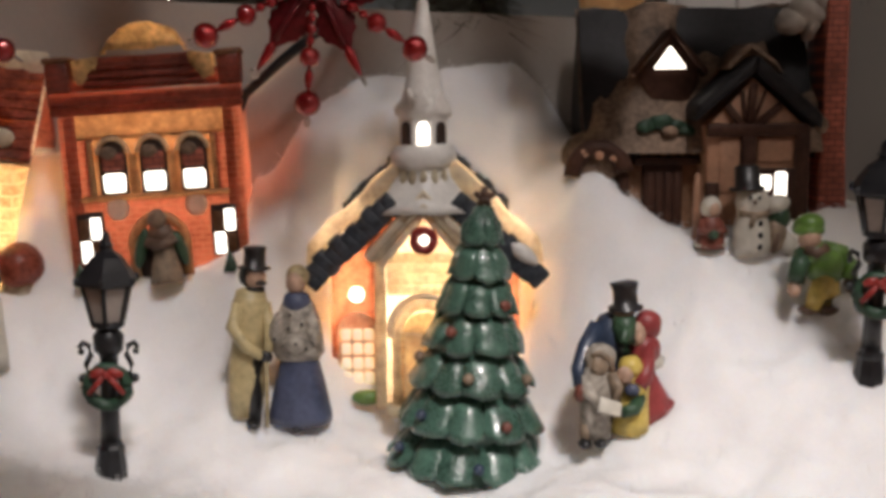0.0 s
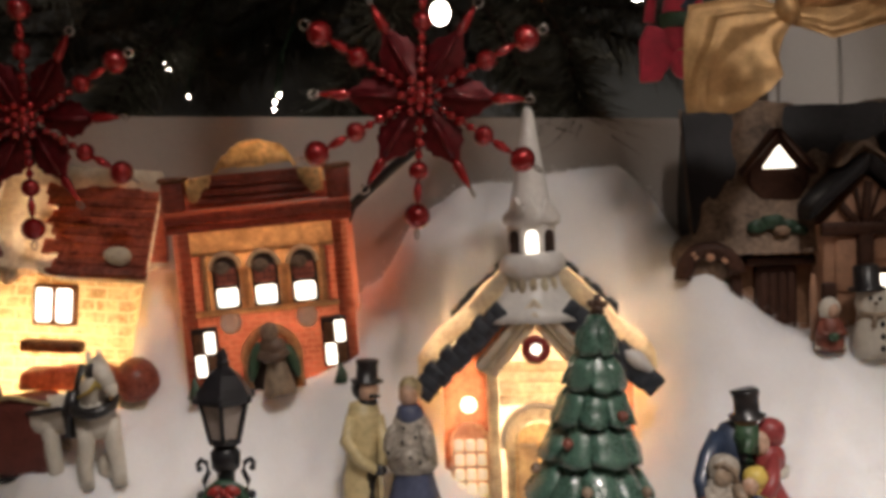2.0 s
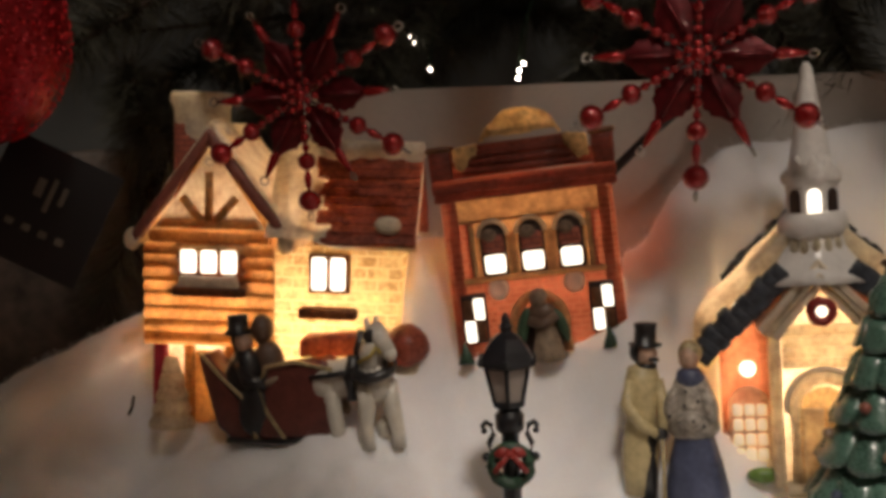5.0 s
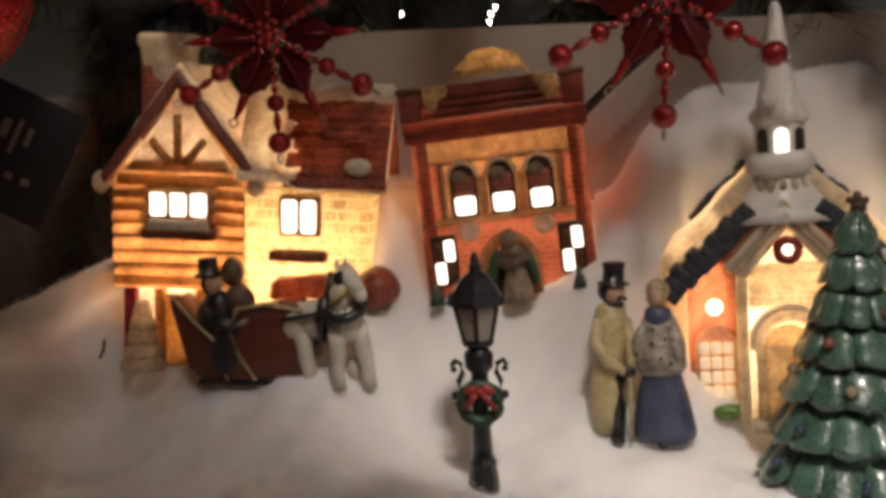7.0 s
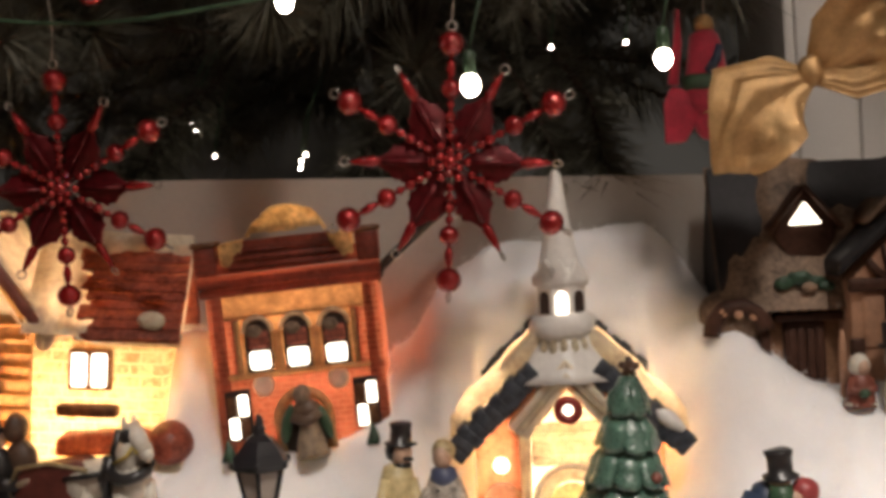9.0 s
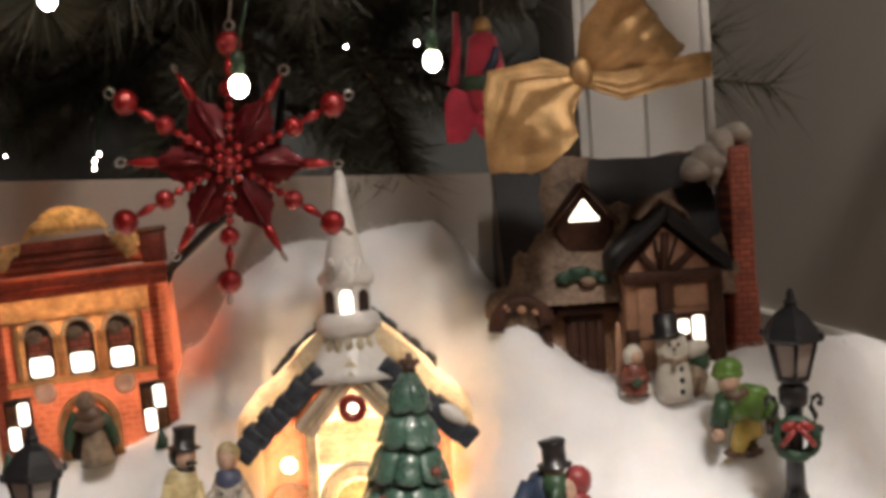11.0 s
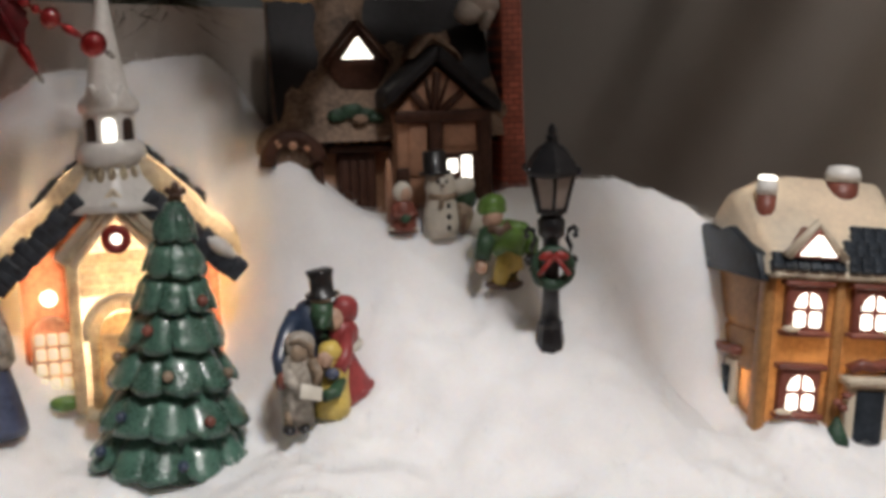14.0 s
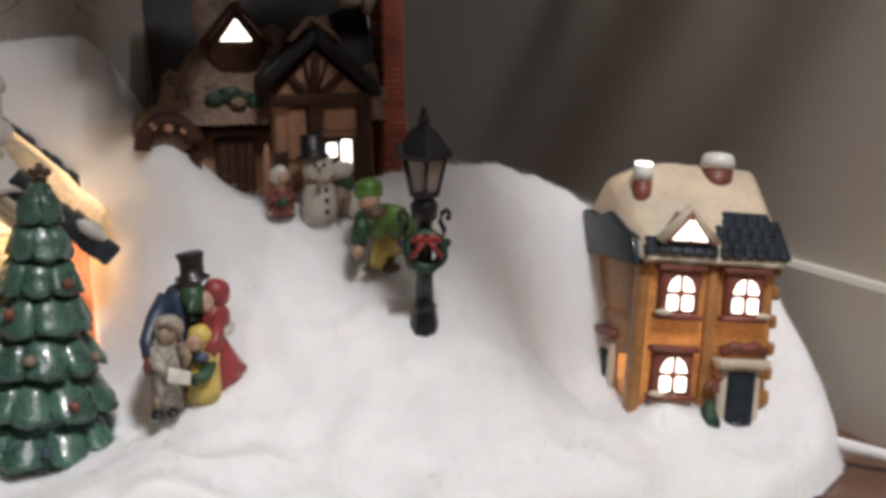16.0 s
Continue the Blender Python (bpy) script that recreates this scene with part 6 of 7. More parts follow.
tube(bm, [(0.040, -0.0105, 0.027), (0.020, -0.0105, 0.031), (0.005, -0.0105, 0.029), (0.000, -0.0105, 0.020), (0.004, -0.0105, 0.008), (0.012, -0.0105, -0.003)], 0.0010, 1, 6)
tube(bm, [(-0.020, -0.008, -0.004), (0.010, -0.009, -0.005), (0.034, -0.009, -0.003)], 0.0014, 2, 6)
ell(bm, (-0.011, -0.001, 0.0220), (0.0105, 0.0080, 0.0155), 2, (0, 8, 0))
ell(bm, (-0.004, -0.006, 0.0095), (0.0095, 0.0065, 0.0130), 2, (0, 10, 0))
tube(bm, [(-0.012, -0.005, 0.030), (-0.006, -0.009, 0.022), (0.004, -0.009, 0.0215)], 0.0032, 2, 8)
ell(bm, (-0.0105, -0.001, 0.0395), (0.0050, 0.0050, 0.0058), 3)
ell(bm, (-0.0125, 0.000, 0.0400), (0.0052, 0.0052, 0.0062), 2)
lathe(bm, [(0.0072, 0.0430), (0.0074, 0.0440), (0.0052, 0.0448), (0.0050, 0.0500), (0.0054, 0.0512)], (-0.0130, 0.000, 0), 2, 14)
ell(bm, (0.0005, 0.003, 0.0285), (0.0085, 0.0065, 0.0105), 4)
ell(bm, (-0.0015, 0.003, 0.0440), (0.0060, 0.0058, 0.0066), 4)
ell(bm, (0.0050, -0.003, 0.0230), (0.0060, 0.0045, 0.0050), 4)
tube(bm, [(0.0000, -0.008, 0.0205), (0.0060, -0.010, 0.0225), (0.0110, -0.008, 0.0245)], 0.0016, 5, 7)
figure("sleigh_figurine", bm, ["f_maroon", "f_hair", "f_black", "f_skin", "f_brown", "f_dun"], "dark red sleigh figurine carrying a couple in black", pose(*AT["sleigh"], 0, 0, 0) @ Matrix.Diagonal((0.98, 1.09, 1.12, 1)), 0.0006, "sleigh figurine")

# ---- hung ornaments ----


def snowflake(m, label):
    t = thing("snowflake_ornament", m, label, "ornament", "red snowflake ornaments")
    bm = bmesh.new()
    ell(bm, (0, -0.0025, 0), (0.0034, 0.0026, 0.0034))
    hub = part("hub", bm, "bead", t, "cluster of red beads")
    bm = bmesh.new()
    ell(bm, (0, 0, 0), 0.0021, seg=8, rings=6)
    small = mesh_of("small_bead", bm, "bead")
    for k in range(12):
        a = radians(30 * k)
        ob = new("bead", small)
        ob.parent = hub
        ob.location = ((0.0046 if k % 2 else 0.0078) * math.cos(a), -0.0026, (0.0046 if k % 2 else 0.0078) * math.sin(a))
    meshes = {}

    def once(key, make, mats):
        if key not in meshes:
            b = bmesh.new()
            make(b)
            meshes[key] = mesh_of(key, b, mats)
        return meshes[key]

    def shaft(b):
        tube(b, [(0, 0, 0.004), (0, 0, 0.056)], 0.0008, 0, 7)
        for z, r in ((0.011, 0.0021), (0.0155, 0.0022), (0.020, 0.0026), (0.0252, 0.0020), (0.0385, 0.0016)):
            ell(b, (0, 0, z), r, seg=9, rings=6)
        lathe(b, [(0.0012, 0.037), (0.0022, 0.0405), (0.0014, 0.0450)], (0, 0, 0), 0, 8)

    def ring(b):
        tube(b, arc((0, 0, 0.0023), 0.0021, 0, 360, 14), 0.0005, 0, 6)

    def petal(b):
        pr = [(0, 0.004), (0.0032, 0.008), (0.0050, 0.0112), (0.0046, 0.0135), (0.0082, 0.0160), (0.0074, 0.0182), (0.0094, 0.0206), (0.0076, 0.0228), (0.0078, 0.0250), (0.0048, 0.0272), (0.0036, 0.0292), (0.0016, 0.0325), (0, 0.0340)]
        poly = pr + [(-x, z) for x, z in pr[1:-1]][::-1]
        prism(b, poly, -0.0012, 0.0012, 0, 0.0004)
        for v in b.verts:
            v.co.y += 0.0035 * abs(v.co.x) / 0.009
        tube(b, [(0, -0.0012, 0.008), (0, -0.0016, 0.030)], 0.0010, 0, 6)

    def spike(b):
        lathe(b, [(0.0008, 0.0300), (0.0027, 0.0335), (0.0018, 0.0400), (0.0006, 0.0450)], (0, 0, 0), 0, 9)

    def ball(b):
        ell(b, (0, 0, 0), 1, seg=14, rings=10)
        for f in b.faces:
            f.smooth = True

    for k in range(6):
        def child(key, make, mats, parent, mm, nm):
            ob = new(nm, once(key, make, mats))
            ob.parent = parent
            ob.matrix_local = mm
            return ob
        turn = pose(0, 0, 0, 0, 60 * k, 0)
        arm = child("arm_shaft", shaft, "bead", t, turn, "arm")
        child("bead_ball", ball, "bead", arm, pose(0, 0, 0.0320) @ Matrix.Diagonal((0.0046, 0.0046, 0.0044, 1)), "bead")
        child("bead_ball", ball, "bead", arm, pose(0, 0, 0.0515) @ Matrix.Diagonal((0.0058, 0.0058, 0.0055, 1)), "bead")
        child("hook_ring", ring, "wire", arm, pose(0, 0, 0.0570, 0, 0, 35 * k), "loop")
        pet = child("petal_plate", petal, "petal", t, turn @ pose(0, 0.001, 0, 0, 30, 0), "petal")
        child("petal_spike", spike, "bead", pet, Matrix.Identity(4), "tip")
        child("hook_ring", ring, "wire", pet, pose(0, 0, 0.0445, 0, 0, 50 * k), "loop")
    bm = bmesh.new()
    tube(bm, [(0, 0, 0.061), (0.001, 0, 0.075), (-0.001, 0.001, 0.100), (0.000, 0.002, 0.13)], 0.0006, 0, 6)
    part("hanging_wire", bm, "wire", t)
    return t


flake = snowflake(pose(-0.0545, 0.488, 0.1965, 0, 4, 0), "red beaded snowflake ornament hanging by the church spire")
copy_thing(flake, pose(-0.2445, 0.520, 0.1965, 3, 1, 0))
tagged(bpy.data.objects["snowflake_ornament.001"], "red beaded snowflake ornament hanging over the log cabin")


def ribbon(bm, path, width, thick=0.0012, crease=0.006, seed=0.0):
    """A band of cloth along path: points with the direction of its breadth."""
    rows, n = [], 21
    for i, (p, d) in enumerate(path):
        p, d = Vector(p), Vector(d).normalized()
        w = width[i] if isinstance(width, (list, tuple)) else width
        row = []
        for j in range(n):
            u = j / (n - 1) - 0.5
            q = p + d * (u * w)
            q += noise.noise_vector(q * 55 + Vector((seed, 0, 0))) * crease
            q.y += w / 0.047 * 0.0010 * math.sin(u * 17 + 2.6 * math.sin(4 * u + seed + 60 * p.x) + seed)
            row.append(bm.verts.new(q))
        rows.append(row)
    fs = []
    for r0, r1 in zip(rows, rows[1:]):
        for j in range(n - 1):
            fs.append(bm.faces.new((r0[j], r0[j + 1], r1[j + 1], r1[j])))
    bmesh.ops.subdivide_edges(bm, edges=bm.edges, cuts=2, use_grid_fill=True, smooth=0.6)
    for v in bm.verts:
        v.co += noise.noise_vector(v.co * 190 + Vector((seed, 0, 0))) * 0.0010
    g = bmesh.ops.extrude_face_region(bm, geom=list(bm.faces))
    bmesh.ops.translate(bm, verts=[v for v in g["geom"] if isinstance(v, bmesh.types.BMVert)], vec=(0, thick, 0))
    for f in bm.faces:
        f.smooth = True


bow = thing("gold_bow", pose(0.103, 0.500, 0.227), "crinkled gold ribbon bow hung in the tree", "bow")
bm = bmesh.new()
ribbon(bm, [((0.000, 0, 0.000), (-0.6, 0, 0.8)), ((-0.011, -0.006, -0.006), (-0.5, 0.1, 0.85)), ((-0.022, -0.011, -0.012), (-0.72, 0.1, 0.68)), ((-0.028, -0.013, -0.022), (-0.75, 0, 0.65)), ((-0.032, -0.011, -0.032), (-0.8, 0, 0.55)), ((-0.034, -0.006, -0.043), (-0.9, 0, 0.35))], [0.008, 0.027, 0.047, 0.046, 0.036, 0.017], 0.001, 0.006)
part("loop", bm, "gold", bow)
bm = bmesh.new()
ribbon(bm, [((-0.001, 0.003, 0.001), (0.1, 0, 1)), ((-0.014, 0.004, 0.003), (0.1, 0.4, 1)), ((-0.028, 0.002, 0.000), (0.5, 0.5, 0.8)), ((-0.036, -0.004, -0.012), (1, 0.3, 0.2))], [0.008, 0.018, 0.026, 0.028], 0.001, 0.004, 3.0)
part("loop", bm, "gold", bow)
bm = bmesh.new()
ribbon(bm, [((0.000, 0, 0.000), (0.7, 0, -0.7)), ((0.012, -0.008, 0.011), (0.75, 0.2, -0.65)), ((0.023, -0.013, 0.019), (0.7, 0.2, -0.7)), ((0.033, -0.009, 0.023), (0.6, 0.5, -0.6)), ((0.038, 0.002, 0.021), (0.6, 0.7, -0.5)), ((0.026, 0.010, 0.013), (0.6, 0.5, -0.5)), ((0.008, 0.005, 0.003), (0.6, 0.2, -0.6))], [0.008, 0.030, 0.046, 0.047, 0.042, 0.030, 0.010], 0.001, 0.006, 5.0)
part("loop", bm, "gold", bow)
bm = bmesh.new()
ribbon(bm, [((0.000, 0, -0.002), (0, 0, 1)), ((0.018, -0.006, -0.006), (0, 0, 1)), ((0.036, -0.006, -0.003), (0, 0.2, 1)), ((0.058, -0.002, 0.001), (0, 0.2, 1))], [0.007, 0.012, 0.015, 0.010], 0.001, 0.003, 7.0)
part("tail", bm, "gold", bow)
bm = bmesh.new()
ell(bm, (0, -0.003, 0), (0.005, 0.005, 0.007))
wobble(bm, 0.0015, 200)
part("knot", bm, "gold", bow)

orn = thing("red_felt_ornament", pose(0.062, 0.520, 0.215), "red felt ornament with a gold cap hung in the tree", "ornament")
bm = bmesh.new()
lathe(bm, [(0.004, -0.002), (0.0085, 0.002), (0.0095, 0.014), (0.0085, 0.026), (0.0065, 0.034), (0.0030, 0.037)], (0.000, 0, 0), 0, 14, sy=0.75)
wobble(bm, 0.0016, 90)
part("body", bm, "felt", orn)
bm = bmesh.new()
lathe(bm, [(0.0094, 0.009), (0.0106, 0.010), (0.0106, 0.015), (0.0096, 0.016)], (0, 0, 0), 0, 16, sy=0.8)
wobble(bm, 0.0008, 120)
part("sash", bm, "f_dgreen", orn, "dark green sash")
bm = bmesh.new()
tube(bm, [(0.000, -0.0062, 0.016), (0.004, -0.0070, 0.022), (0.0055, -0.0060, 0.028)], 0.0026, 0, 8, 0.0018)
part("mitten", bm, "f_navy", orn)
bm = bmesh.new()
ell(bm, (0.001, -0.001, -0.006), (0.0075, 0.0055, 0.0085))
wobble(bm, 0.0014, 110)
part("leg", bm, "felt", orn)
bm = bmesh.new()
prism(bm, [(-0.020, -0.016), (-0.010, -0.014), (-0.004, -0.004), (0.008, -0.002), (0.009, 0.004), (-0.004, 0.008), (-0.016, 0.012), (-0.019, 0.004)], -0.003, 0.003, 0, 0.0018)
wobble(bm, 0.0016, 90)
part("skirt", bm, "felt", orn)
bm = bmesh.new()
tube(bm, [(-0.015, 0, 0.012), (-0.012, 0, 0.030), (-0.012, 0, 0.046)], 0.0028, 0, 8, 0.0015)
part("sleeve", bm, "felt", orn)
bm = bmesh.new()
lathe(bm, [(0.0042, 0.036), (0.0046, 0.038), (0.0040, 0.041), (0.0022, 0.043)], (0, 0, 0), 0, 12)
part("cap", bm, "gold", orn)
bm = bmesh.new()
ell(bm, (0.005, -0.006, -0.001), (0.0032, 0.0024, 0.0026))
part("bell", bm, "wire", orn, "small silver bell")
bm = bmesh.new()
tube(bm, [(0, 0, 0.042), (0.001, 0, 0.062), (0, 0.002, 0.09)], 0.0005, 0, 6)
part("hanging_wire", bm, "wire", orn)

bm = bmesh.new()
lathe(bm, [(0.002, 0.045), (0.010, 0.043), (0.024, 0.034), (0.033, 0.016), (0.034, 0.0), (0.031, -0.016), (0.022, -0.032), (0.010, -0.041), (0.002, -0.044)], (0, 0, 0), 0, 28)
gb = thing("glitter_bauble", pose(-0.325, 0.385, 0.222), "large red glitter bauble hung in the tree", "ornament")
part("ball", bm, "glitter", gb)
rg = random.Random(8)
gv, gf = [], []
for k in range(2600):
    a, u = rg.uniform(0, 2 * math.pi), rg.uniform(-0.97, 0.97)
    rad = 0.0345 * math.sqrt(1 - u * u)
    p = Vector((rad * math.cos(a), rad * math.sin(a), 0.0435 * u))
    n = (p.normalized() + Vector((rg.gauss(0, 0.5), rg.gauss(0, 0.5), rg.gauss(0, 0.5)))).normalized()
    e1 = n.orthogonal().normalized() * rg.uniform(0.0005, 0.0011)
    e2 = n.cross(e1)
    b = len(gv)
    gv += [p + e1, p + e2, p - e1, p - e2, p - n * 0.0008]
    gf += [(b, b + 1, b + 2, b + 3), (b + 1, b, b + 4), (b + 2, b + 1, b + 4), (b + 3, b + 2, b + 4), (b, b + 3, b + 4)]
gm = bpy.data.meshes.new("glitter_flakes")
gm.from_pydata(gv, [], gf)
gm.materials.append(M["flake"])
gl = new("glitter_flakes", gm)
gl.parent = gb
tagged(gl, "coarse sparkling red glitter flakes", kind="stuff")
bm = bmesh.new()
lathe(bm, [(0.006, 0.043), (0.006, 0.050), (0.002, 0.052)], (0, 0, 0), 0, 12)
tube(bm, [(0, 0, 0.051), (0, 0, 0.10)], 0.0006, 0, 6)
part("cap", bm, "gold", gb)

# black gift tag with unreadable gilt print, and the wrapped gift behind the snow
tag = thing("gift_tag", pose(-0.326, 0.420, 0.151, 0, 30, 18), "black card tag with faint gilt print hung in the tree", "gift tag")
pbox("card", (-0.026, 0, -0.026), (0.024, 0.0012, 0.026), "card", tag, 0.0005)
for x0, x1, z0, z1, r in ((-0.008, -0.0045, 0.004, 0.012, 4), (-0.002, 0.000, -0.001, 0.014, 8), (0.003, 0.0052, 0.004, 0.012, -4)):
    pbox("print_bar", (x0, -0.0006, z0), (x1, 0.0004, z1), "print", tag, 0.0002)
for k in range(4):
    pbox("print_bar", (-0.014 + 0.0075 * k, -0.0006, -0.0115), (-0.0105 + 0.0075 * k, 0.0004, -0.0085), "print", tag, 0.0002)
gift = thing("wrapped_gift", pose(-0.52, 0.64, FLOOR, 0, 0, 14), "dark floral wrapped gift standing behind the snow", "gift")
pbox("box", (-0.16, 0.0, 0), (0.10, 0.30, 0.24), "wrap", gift, 0.004)
pbox("band", (-0.045, -0.001, 0), (-0.02, 0.301, 0.2412), "felt", gift, 0.001)

# ---- the christmas tree above and behind, with added shading boughs ----


def bough(parent, pts, n, length, droop=0.0, seed=1):
    rnd = random.Random(seed)
    bm = bmesh.new()
    tube(bm, pts, 0.0035, 0, 6, 0.0012)
    b = part("bough", bm, "twig", parent)
    P = [Vector(p) for p in pts]
    vs, fs = [], []
    for i in range(n):
        u = rnd.random() ** 0.8 * (len(P) - 1)
        k = min(int(u), len(P) - 2)
        p = P[k].lerp(P[k + 1], u - k)
        ax = (P[k + 1] - P[k]).normalized()
        side = ax.orthogonal().normalized()
        side.rotate(Matrix.Rotation(rnd.uniform(0, 2 * math.pi), 3, ax))
        d = (ax * rnd.uniform(0.5, 1.2) + side + Vector((0, 0, -droop))).normalized()
        q = p + d * length * rnd.uniform(0.6, 1.15)
        wv = d.cross(Vector((rnd.uniform(-1, 1), rnd.uniform(-1, 1), rnd.uniform(-1, 1)))).normalized() * 0.0007
        w2 = d.cross(wv).normalized() * 0.0005
        s = len(vs)
        vs += [p + wv, p - wv, p + w2, q]
        fs += [(s, s + 1, s + 3), (s + 1, s + 2, s + 3), (s + 2, s, s + 3)]
    me = bpy.data.meshes.new("needles")
    me.from_pydata(vs, [], fs)
    me.materials.append(M["needle"])
    ob = new("needles", me)
    ob.parent = b
    tagged(ob, "dark green artificial needles", kind="stuff")
    return b


big = thing("christmas_tree", pose(0, 0, 0), "dark artificial christmas tree rising behind the display", "christmas tree")
bm = bmesh.new()
lathe(bm, [(0.035, FLOOR), (0.032, 0.4), (0.028, 1.2)], (-0.12, 0.95, 0), 0, 14)
part("trunk", bm, "twig", big)
rb = random.Random(11)
for k in range(190):
    a = rb.uniform(185, 345) if k % 5 else rb.uniform(0, 360)
    zt = rb.uniform(0.27, 0.50) if k % 3 else rb.uniform(0.45, 0.95)
    ln = rb.uniform(0.22, 0.58) if zt < 0.36 else rb.uniform(0.35, 0.80)
    ca, sa = math.cos(radians(a)), math.sin(radians(a))
    p0 = (-0.12 + 0.05 * ca, 0.95 + 0.05 * sa, zt + 0.05)
    p1 = (-0.12 + ln * 0.55 * ca, 0.95 + ln * 0.55 * sa, zt)
    p2 = (-0.12 + ln * ca, 0.95 + ln * sa, zt - rb.uniform(-0.02, 0.05))
    if p2[0] > 0.10 and p2[1] < 0.8 or p2[1] < 0.30 or (p2[1] < 0.56 and p2[2] < 0.31):
        continue
    bough(big, [p0, p1, p2], 420, 0.050, 0.1, k)
for k, pts in enumerate((
    [(-0.05, 0.75, 0.30), (-0.02, 0.66, 0.24), (0.000, 0.615, 0.185)],
    [(-0.02, 0.74, 0.30), (0.015, 0.65, 0.235), (0.022, 0.612, 0.19)],
    [(-0.30, 0.70, 0.34), (-0.28, 0.58, 0.285), (-0.26, 0.50, 0.265)],
    [(-0.18, 0.70, 0.35), (-0.15, 0.57, 0.285), (-0.13, 0.49, 0.275)],
    [(-0.06, 0.70, 0.36), (-0.03, 0.58, 0.30), (-0.01, 0.50, 0.285)],
    [(-0.36, 0.72, 0.32), (-0.37, 0.60, 0.26), (-0.38, 0.53, 0.23)],
    [(-0.30, 0.75, 0.28), (-0.33, 0.68, 0.20), (-0.35, 0.64, 0.14)],
    [(-0.40, 0.75, 0.22), (-0.42, 0.68, 0.15), (-0.43, 0.64, 0.09)],
    [(-0.22, 0.78, 0.30), (-0.24, 0.70, 0.24), (-0.25, 0.65, 0.205)],
    [(-0.10, 0.80, 0.30), (-0.11, 0.72, 0.25), (-0.12, 0.67, 0.21)],
    # mostly boughs added out of view, to block the lamp over snow and wall
    [(-0.55, 0.50, 0.52), (-0.32, 0.24, 0.46), (-0.13, 0.08, 0.41)],
    [(-0.60, 0.45, 0.48), (-0.38, 0.20, 0.42), (-0.20, 0.05, 0.38)],
    [(-0.60, 0.40, 0.45), (-0.42, 0.22, 0.40), (-0.27, 0.10, 0.36)],
    [(-0.50, 0.55, 0.55), (-0.32, 0.32, 0.48), (-0.18, 0.16, 0.43)],
    [(-0.60, 0.60, 0.44), (-0.48, 0.36, 0.39), (-0.36, 0.20, 0.35)],
    [(-0.45, 0.45, 0.53), (-0.22, 0.20, 0.47), (-0.05, 0.07, 0.43)],
    [(-0.50, 0.40, 0.50), (-0.28, 0.16, 0.44), (-0.12, 0.03, 0.40)],
    [(-0.55, 0.42, 0.46), (-0.34, 0.18, 0.40), (-0.17, 0.11, 0.37)],
    [(-0.25, 0.70, 0.66), (-0.20, 0.42, 0.58), (-0.17, 0.22, 0.52)],
    [(-0.18, 0.70, 0.64), (-0.12, 0.42, 0.57), (-0.09, 0.20, 0.51)],
    [(-0.10, 0.70, 0.66), (-0.05, 0.42, 0.58), (-0.02, 0.20, 0.52)],
    [(-0.03, 0.70, 0.64), (0.02, 0.42, 0.57), (0.05, 0.18, 0.51)],
    [(0.02, 0.70, 0.66), (0.09, 0.42, 0.58), (0.12, 0.18, 0.52)],
    [(0.05, 0.70, 0.63), (0.15, 0.44, 0.57), (0.19, 0.20, 0.52)],
    [(0.08, 0.72, 0.64), (0.20, 0.46, 0.58), (0.25, 0.22, 0.53)],
    [(0.10, 0.70, 0.60), (0.30, 0.55, 0.52), (0.42, 0.42, 0.47)],
    [(0.12, 0.80, 0.55), (0.30, 0.68, 0.50), (0.42, 0.58, 0.45)],
    [(0.10, 0.72, 0.52), (0.26, 0.68, 0.46), (0.41, 0.64, 0.42)],
    [(0.05, 0.55, 0.60), (0.17, 0.33, 0.50), (0.245, 0.19, 0.45)],
    [(-0.55, 0.50, 0.50), (-0.30, 0.26, 0.42), (-0.17, 0.17, 0.38)],
    [(-0.58, 0.48, 0.47), (-0.33, 0.28, 0.40), (-0.22, 0.19, 0.37)],
    [(-0.40, 0.42, 0.50), (-0.20, 0.22, 0.43), (-0.07, 0.12, 0.40)],
    [(-0.45, 0.40, 0.48), (-0.24, 0.20, 0.41), (-0.11, 0.10, 0.38)],
    [(0.04, 0.80, 0.36), (0.07, 0.68, 0.31), (0.09, 0.60, 0.285)],
    [(0.00, 0.68, 0.52), (0.06, 0.46, 0.47), (0.092, 0.36, 0.45)],
    [(0.10, 0.55, 0.62), (0.25, 0.42, 0.50), (0.40, 0.34, 0.42)],
    [(-0.30, 0.34, 0.47), (-0.10, 0.20, 0.43), (-0.01, 0.14, 0.40)],
)):
    # the added overhead boughs get denser needles, for deeper shade
    unseen_shade = pts[-1][1] < 0.5 and pts[-1][2] > 0.33
    bough(big, pts, 2300 if unseen_shade else 520, 0.055 if unseen_shade else 0.040, 0.25, 100 + k)

for k in range(70):
    q = Vector((rb.uniform(-0.56, 0.06), rb.uniform(0.64, 0.98), rb.uniform(0.16, 0.50)))
    if q.x > -0.28 and q.z < 0.26 and q.y < 0.70:
        continue
    e = q + Vector((rb.uniform(-0.10, 0.10), rb.uniform(-0.10, -0.02), rb.uniform(-0.07, 0.01)))
    bough(big, [q, q.lerp(e, 0.5) + Vector((0, 0, 0.008)), e], 420, 0.045, 0.15, 300 + k)

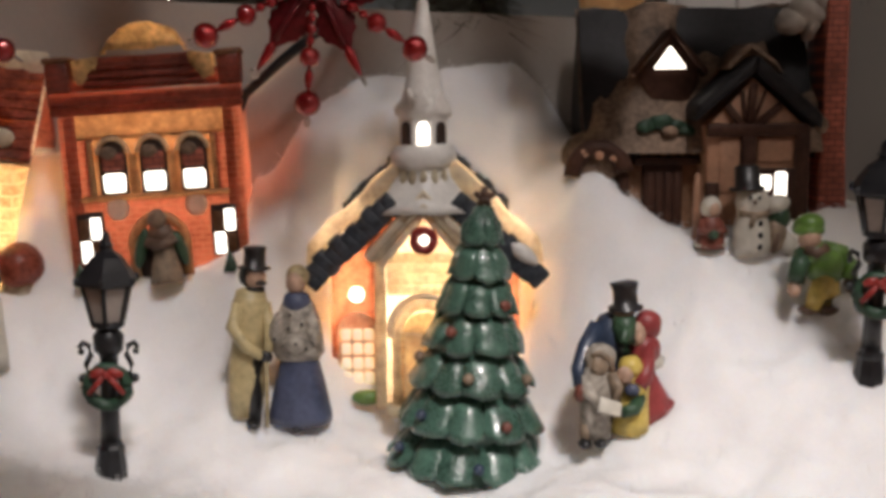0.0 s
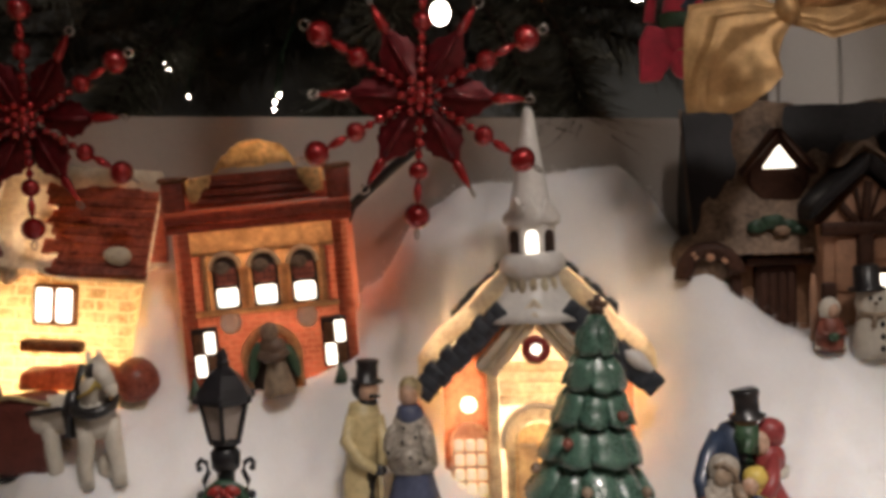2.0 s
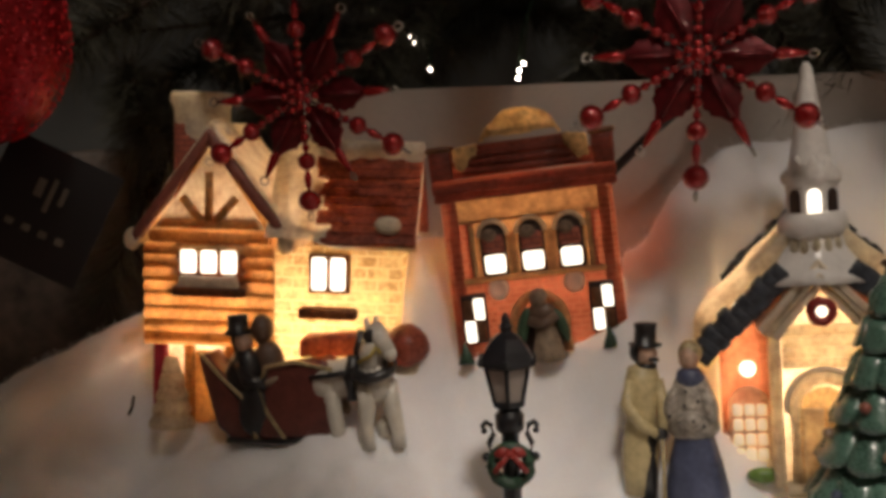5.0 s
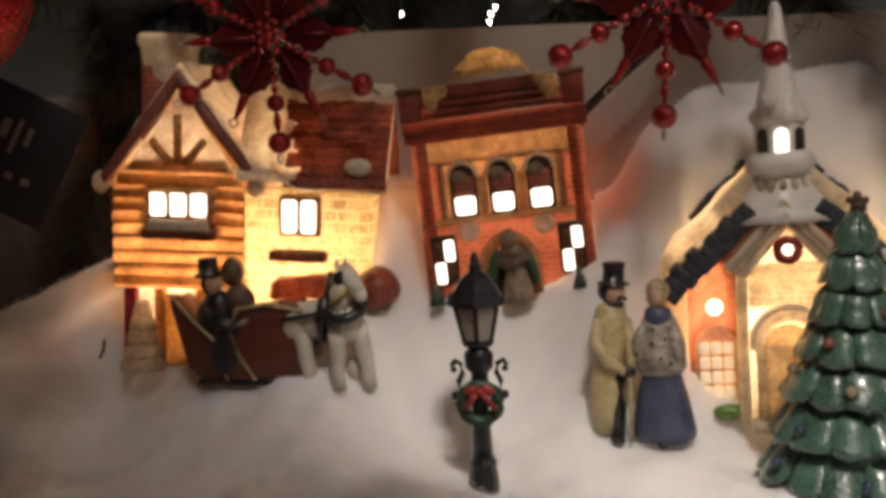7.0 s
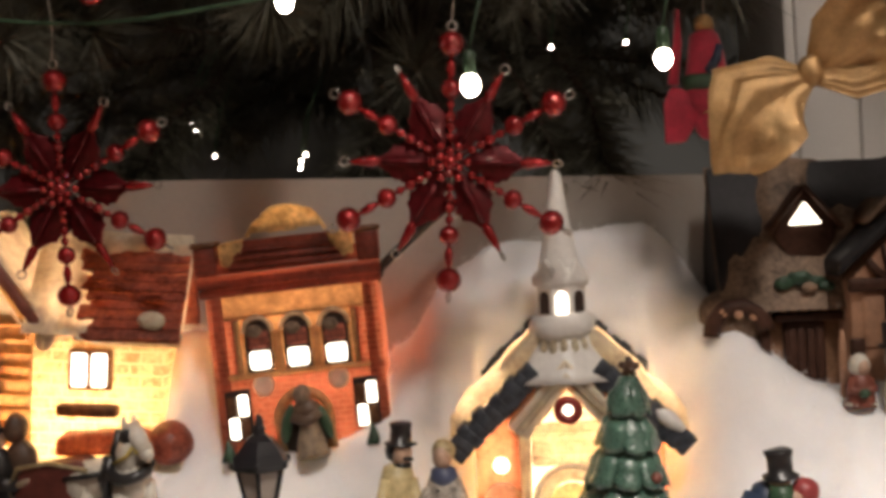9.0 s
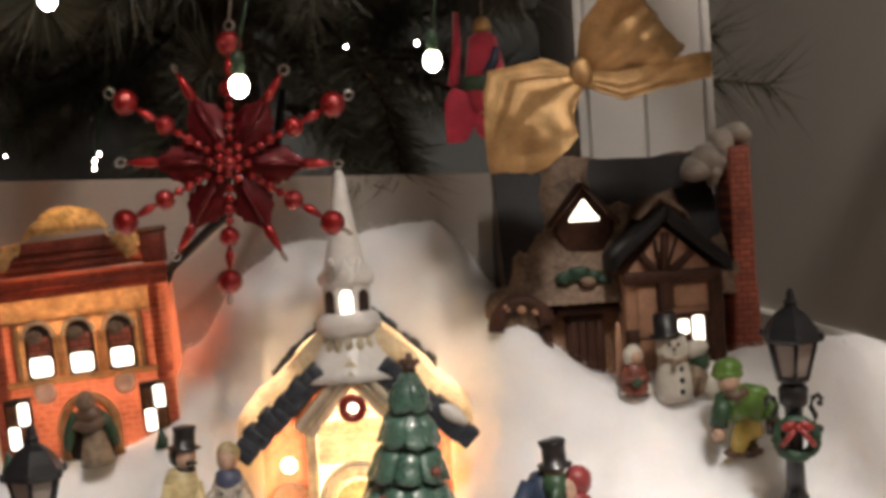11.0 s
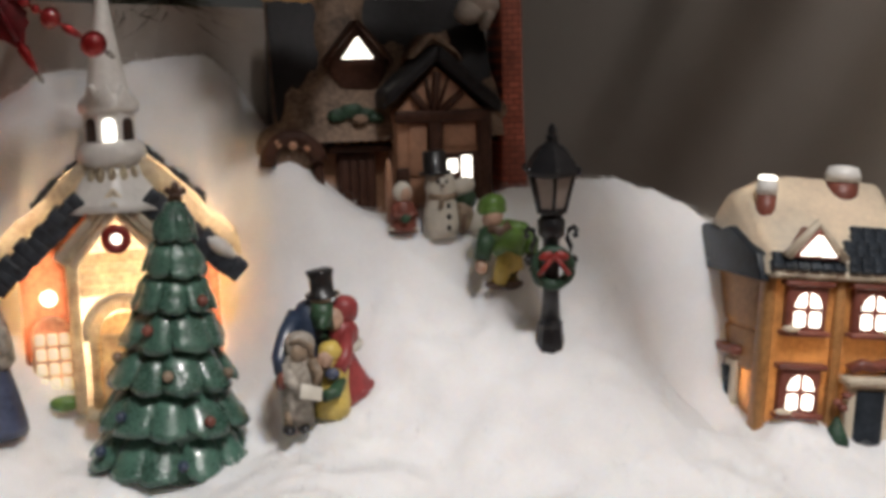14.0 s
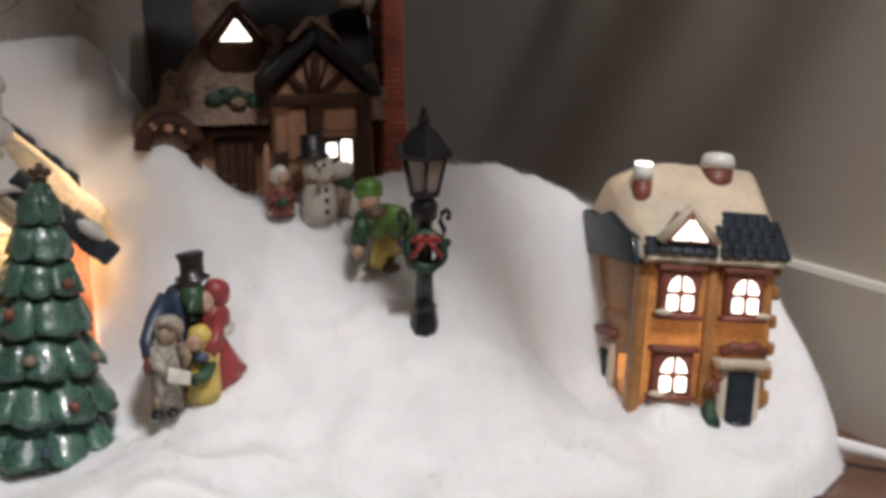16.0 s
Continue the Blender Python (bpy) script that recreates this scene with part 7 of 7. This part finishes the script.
# fairy lights: bulb, holder and lead
LIGHTS = [(-0.040, 0.422, 0.222, 0.0036), (0.034, 0.438, 0.229, 0.0034), (-0.113, 0.440, 0.262, 0.0036),
          (-0.240, 0.720, 0.244, 0.0014), (-0.236, 0.715, 0.238, 0.0012), (-0.165, 0.700, 0.213, 0.0011), (-0.162, 0.700, 0.217, 0.0010),
          (-0.168, 0.710, 0.209, 0.0010), (0.035, 0.620, 0.262, 0.0011), (-0.005, 0.660, 0.268, 0.0010), (-0.232, 0.740, 0.222, 0.0009)]
for x, y, z, r in LIGHTS:
    f = thing("fairy_light", pose(x, y, z), "small warm-white fairy light on a green lead", "fairy light", "fairy lights")
    bm = bmesh.new()
    ell(bm, (0, 0, 0), (r, r, r * 1.25), seg=12, rings=8)
    part("bulb", bm, "led", f)
    bm = bmesh.new()
    lathe(bm, [(r * 0.7, r), (r * 0.75, r * 3.2), (r * 0.4, r * 3.6)], (0, 0, 0), 0, 9)
    part("holder", bm, "f_dgreen", f)
    bm = bmesh.new()
    tube(bm, [(0, 0, r * 3.4), (0.004, 0.004, 0.030), (0.012, 0.02, 0.055)], 0.0006, 0, 5)
    part("lead", bm, "f_dgreen", f)

# bead garland with its green lead
gar = thing("bead_garland", pose(0, 0, 0), "string of shiny red beads on a green lead", "garland")
bm = bmesh.new()
tube(bm, [(-0.26 + 0.026 * k, 0.47 + 0.006 * math.sin(k), 0.271 - 0.006 * math.sin(k * 0.55)) for k in range(15)], 0.0009, 0, 6)
part("lead", bm, "f_dgreen", gar)
for k, (x, z) in enumerate(((-0.100, 0.277), (-0.082, 0.276), (-0.060, 0.280), (-0.052, 0.281), (-0.028, 0.282), (0.006, 0.281), (-0.205, 0.280), (-0.187, 0.282))):
    bm = bmesh.new()
    ell(bm, (x, 0.472, z), 0.0072 if k % 2 == 0 else 0.0055, seg=16, rings=10)
    part("bead", bm, "bead", gar)

# ---- leads ----
bm = bmesh.new()
tube(bm, [(-0.112, 0.585, 0.125), (-0.100, 0.575, 0.149), (-0.080, 0.572, 0.166), (-0.058, 0.574, 0.183), (-0.045, 0.59, 0.20), (-0.04, 0.62, 0.24)], 0.0026, 0, 8)
solid("black_power_cord", bm, "black", "black power cord rising behind the brick house", "power cord")
bm = bmesh.new()
tube(bm, [(0.360, 0.470, -0.045), (0.385, 0.440, -0.044), (0.400, 0.425, -0.047), (0.412, 0.405, -0.052), (0.413, 0.36, -0.052), (0.40, 0.28, -0.052)], 0.0034, 0, 10)
solid("white_power_cord", bm, "white_cord", "white power cord leaving the snow across the floor", "power cord")
bm = bmesh.new()
tube(bm, [(-0.354, 0.520, 0.040), (-0.351, 0.519, 0.044), (-0.349, 0.518, 0.050)], 0.0008, 0, 6)
solid("twig_scrap", bm, "twig", "tiny dark twig stuck in the snow", "twig")
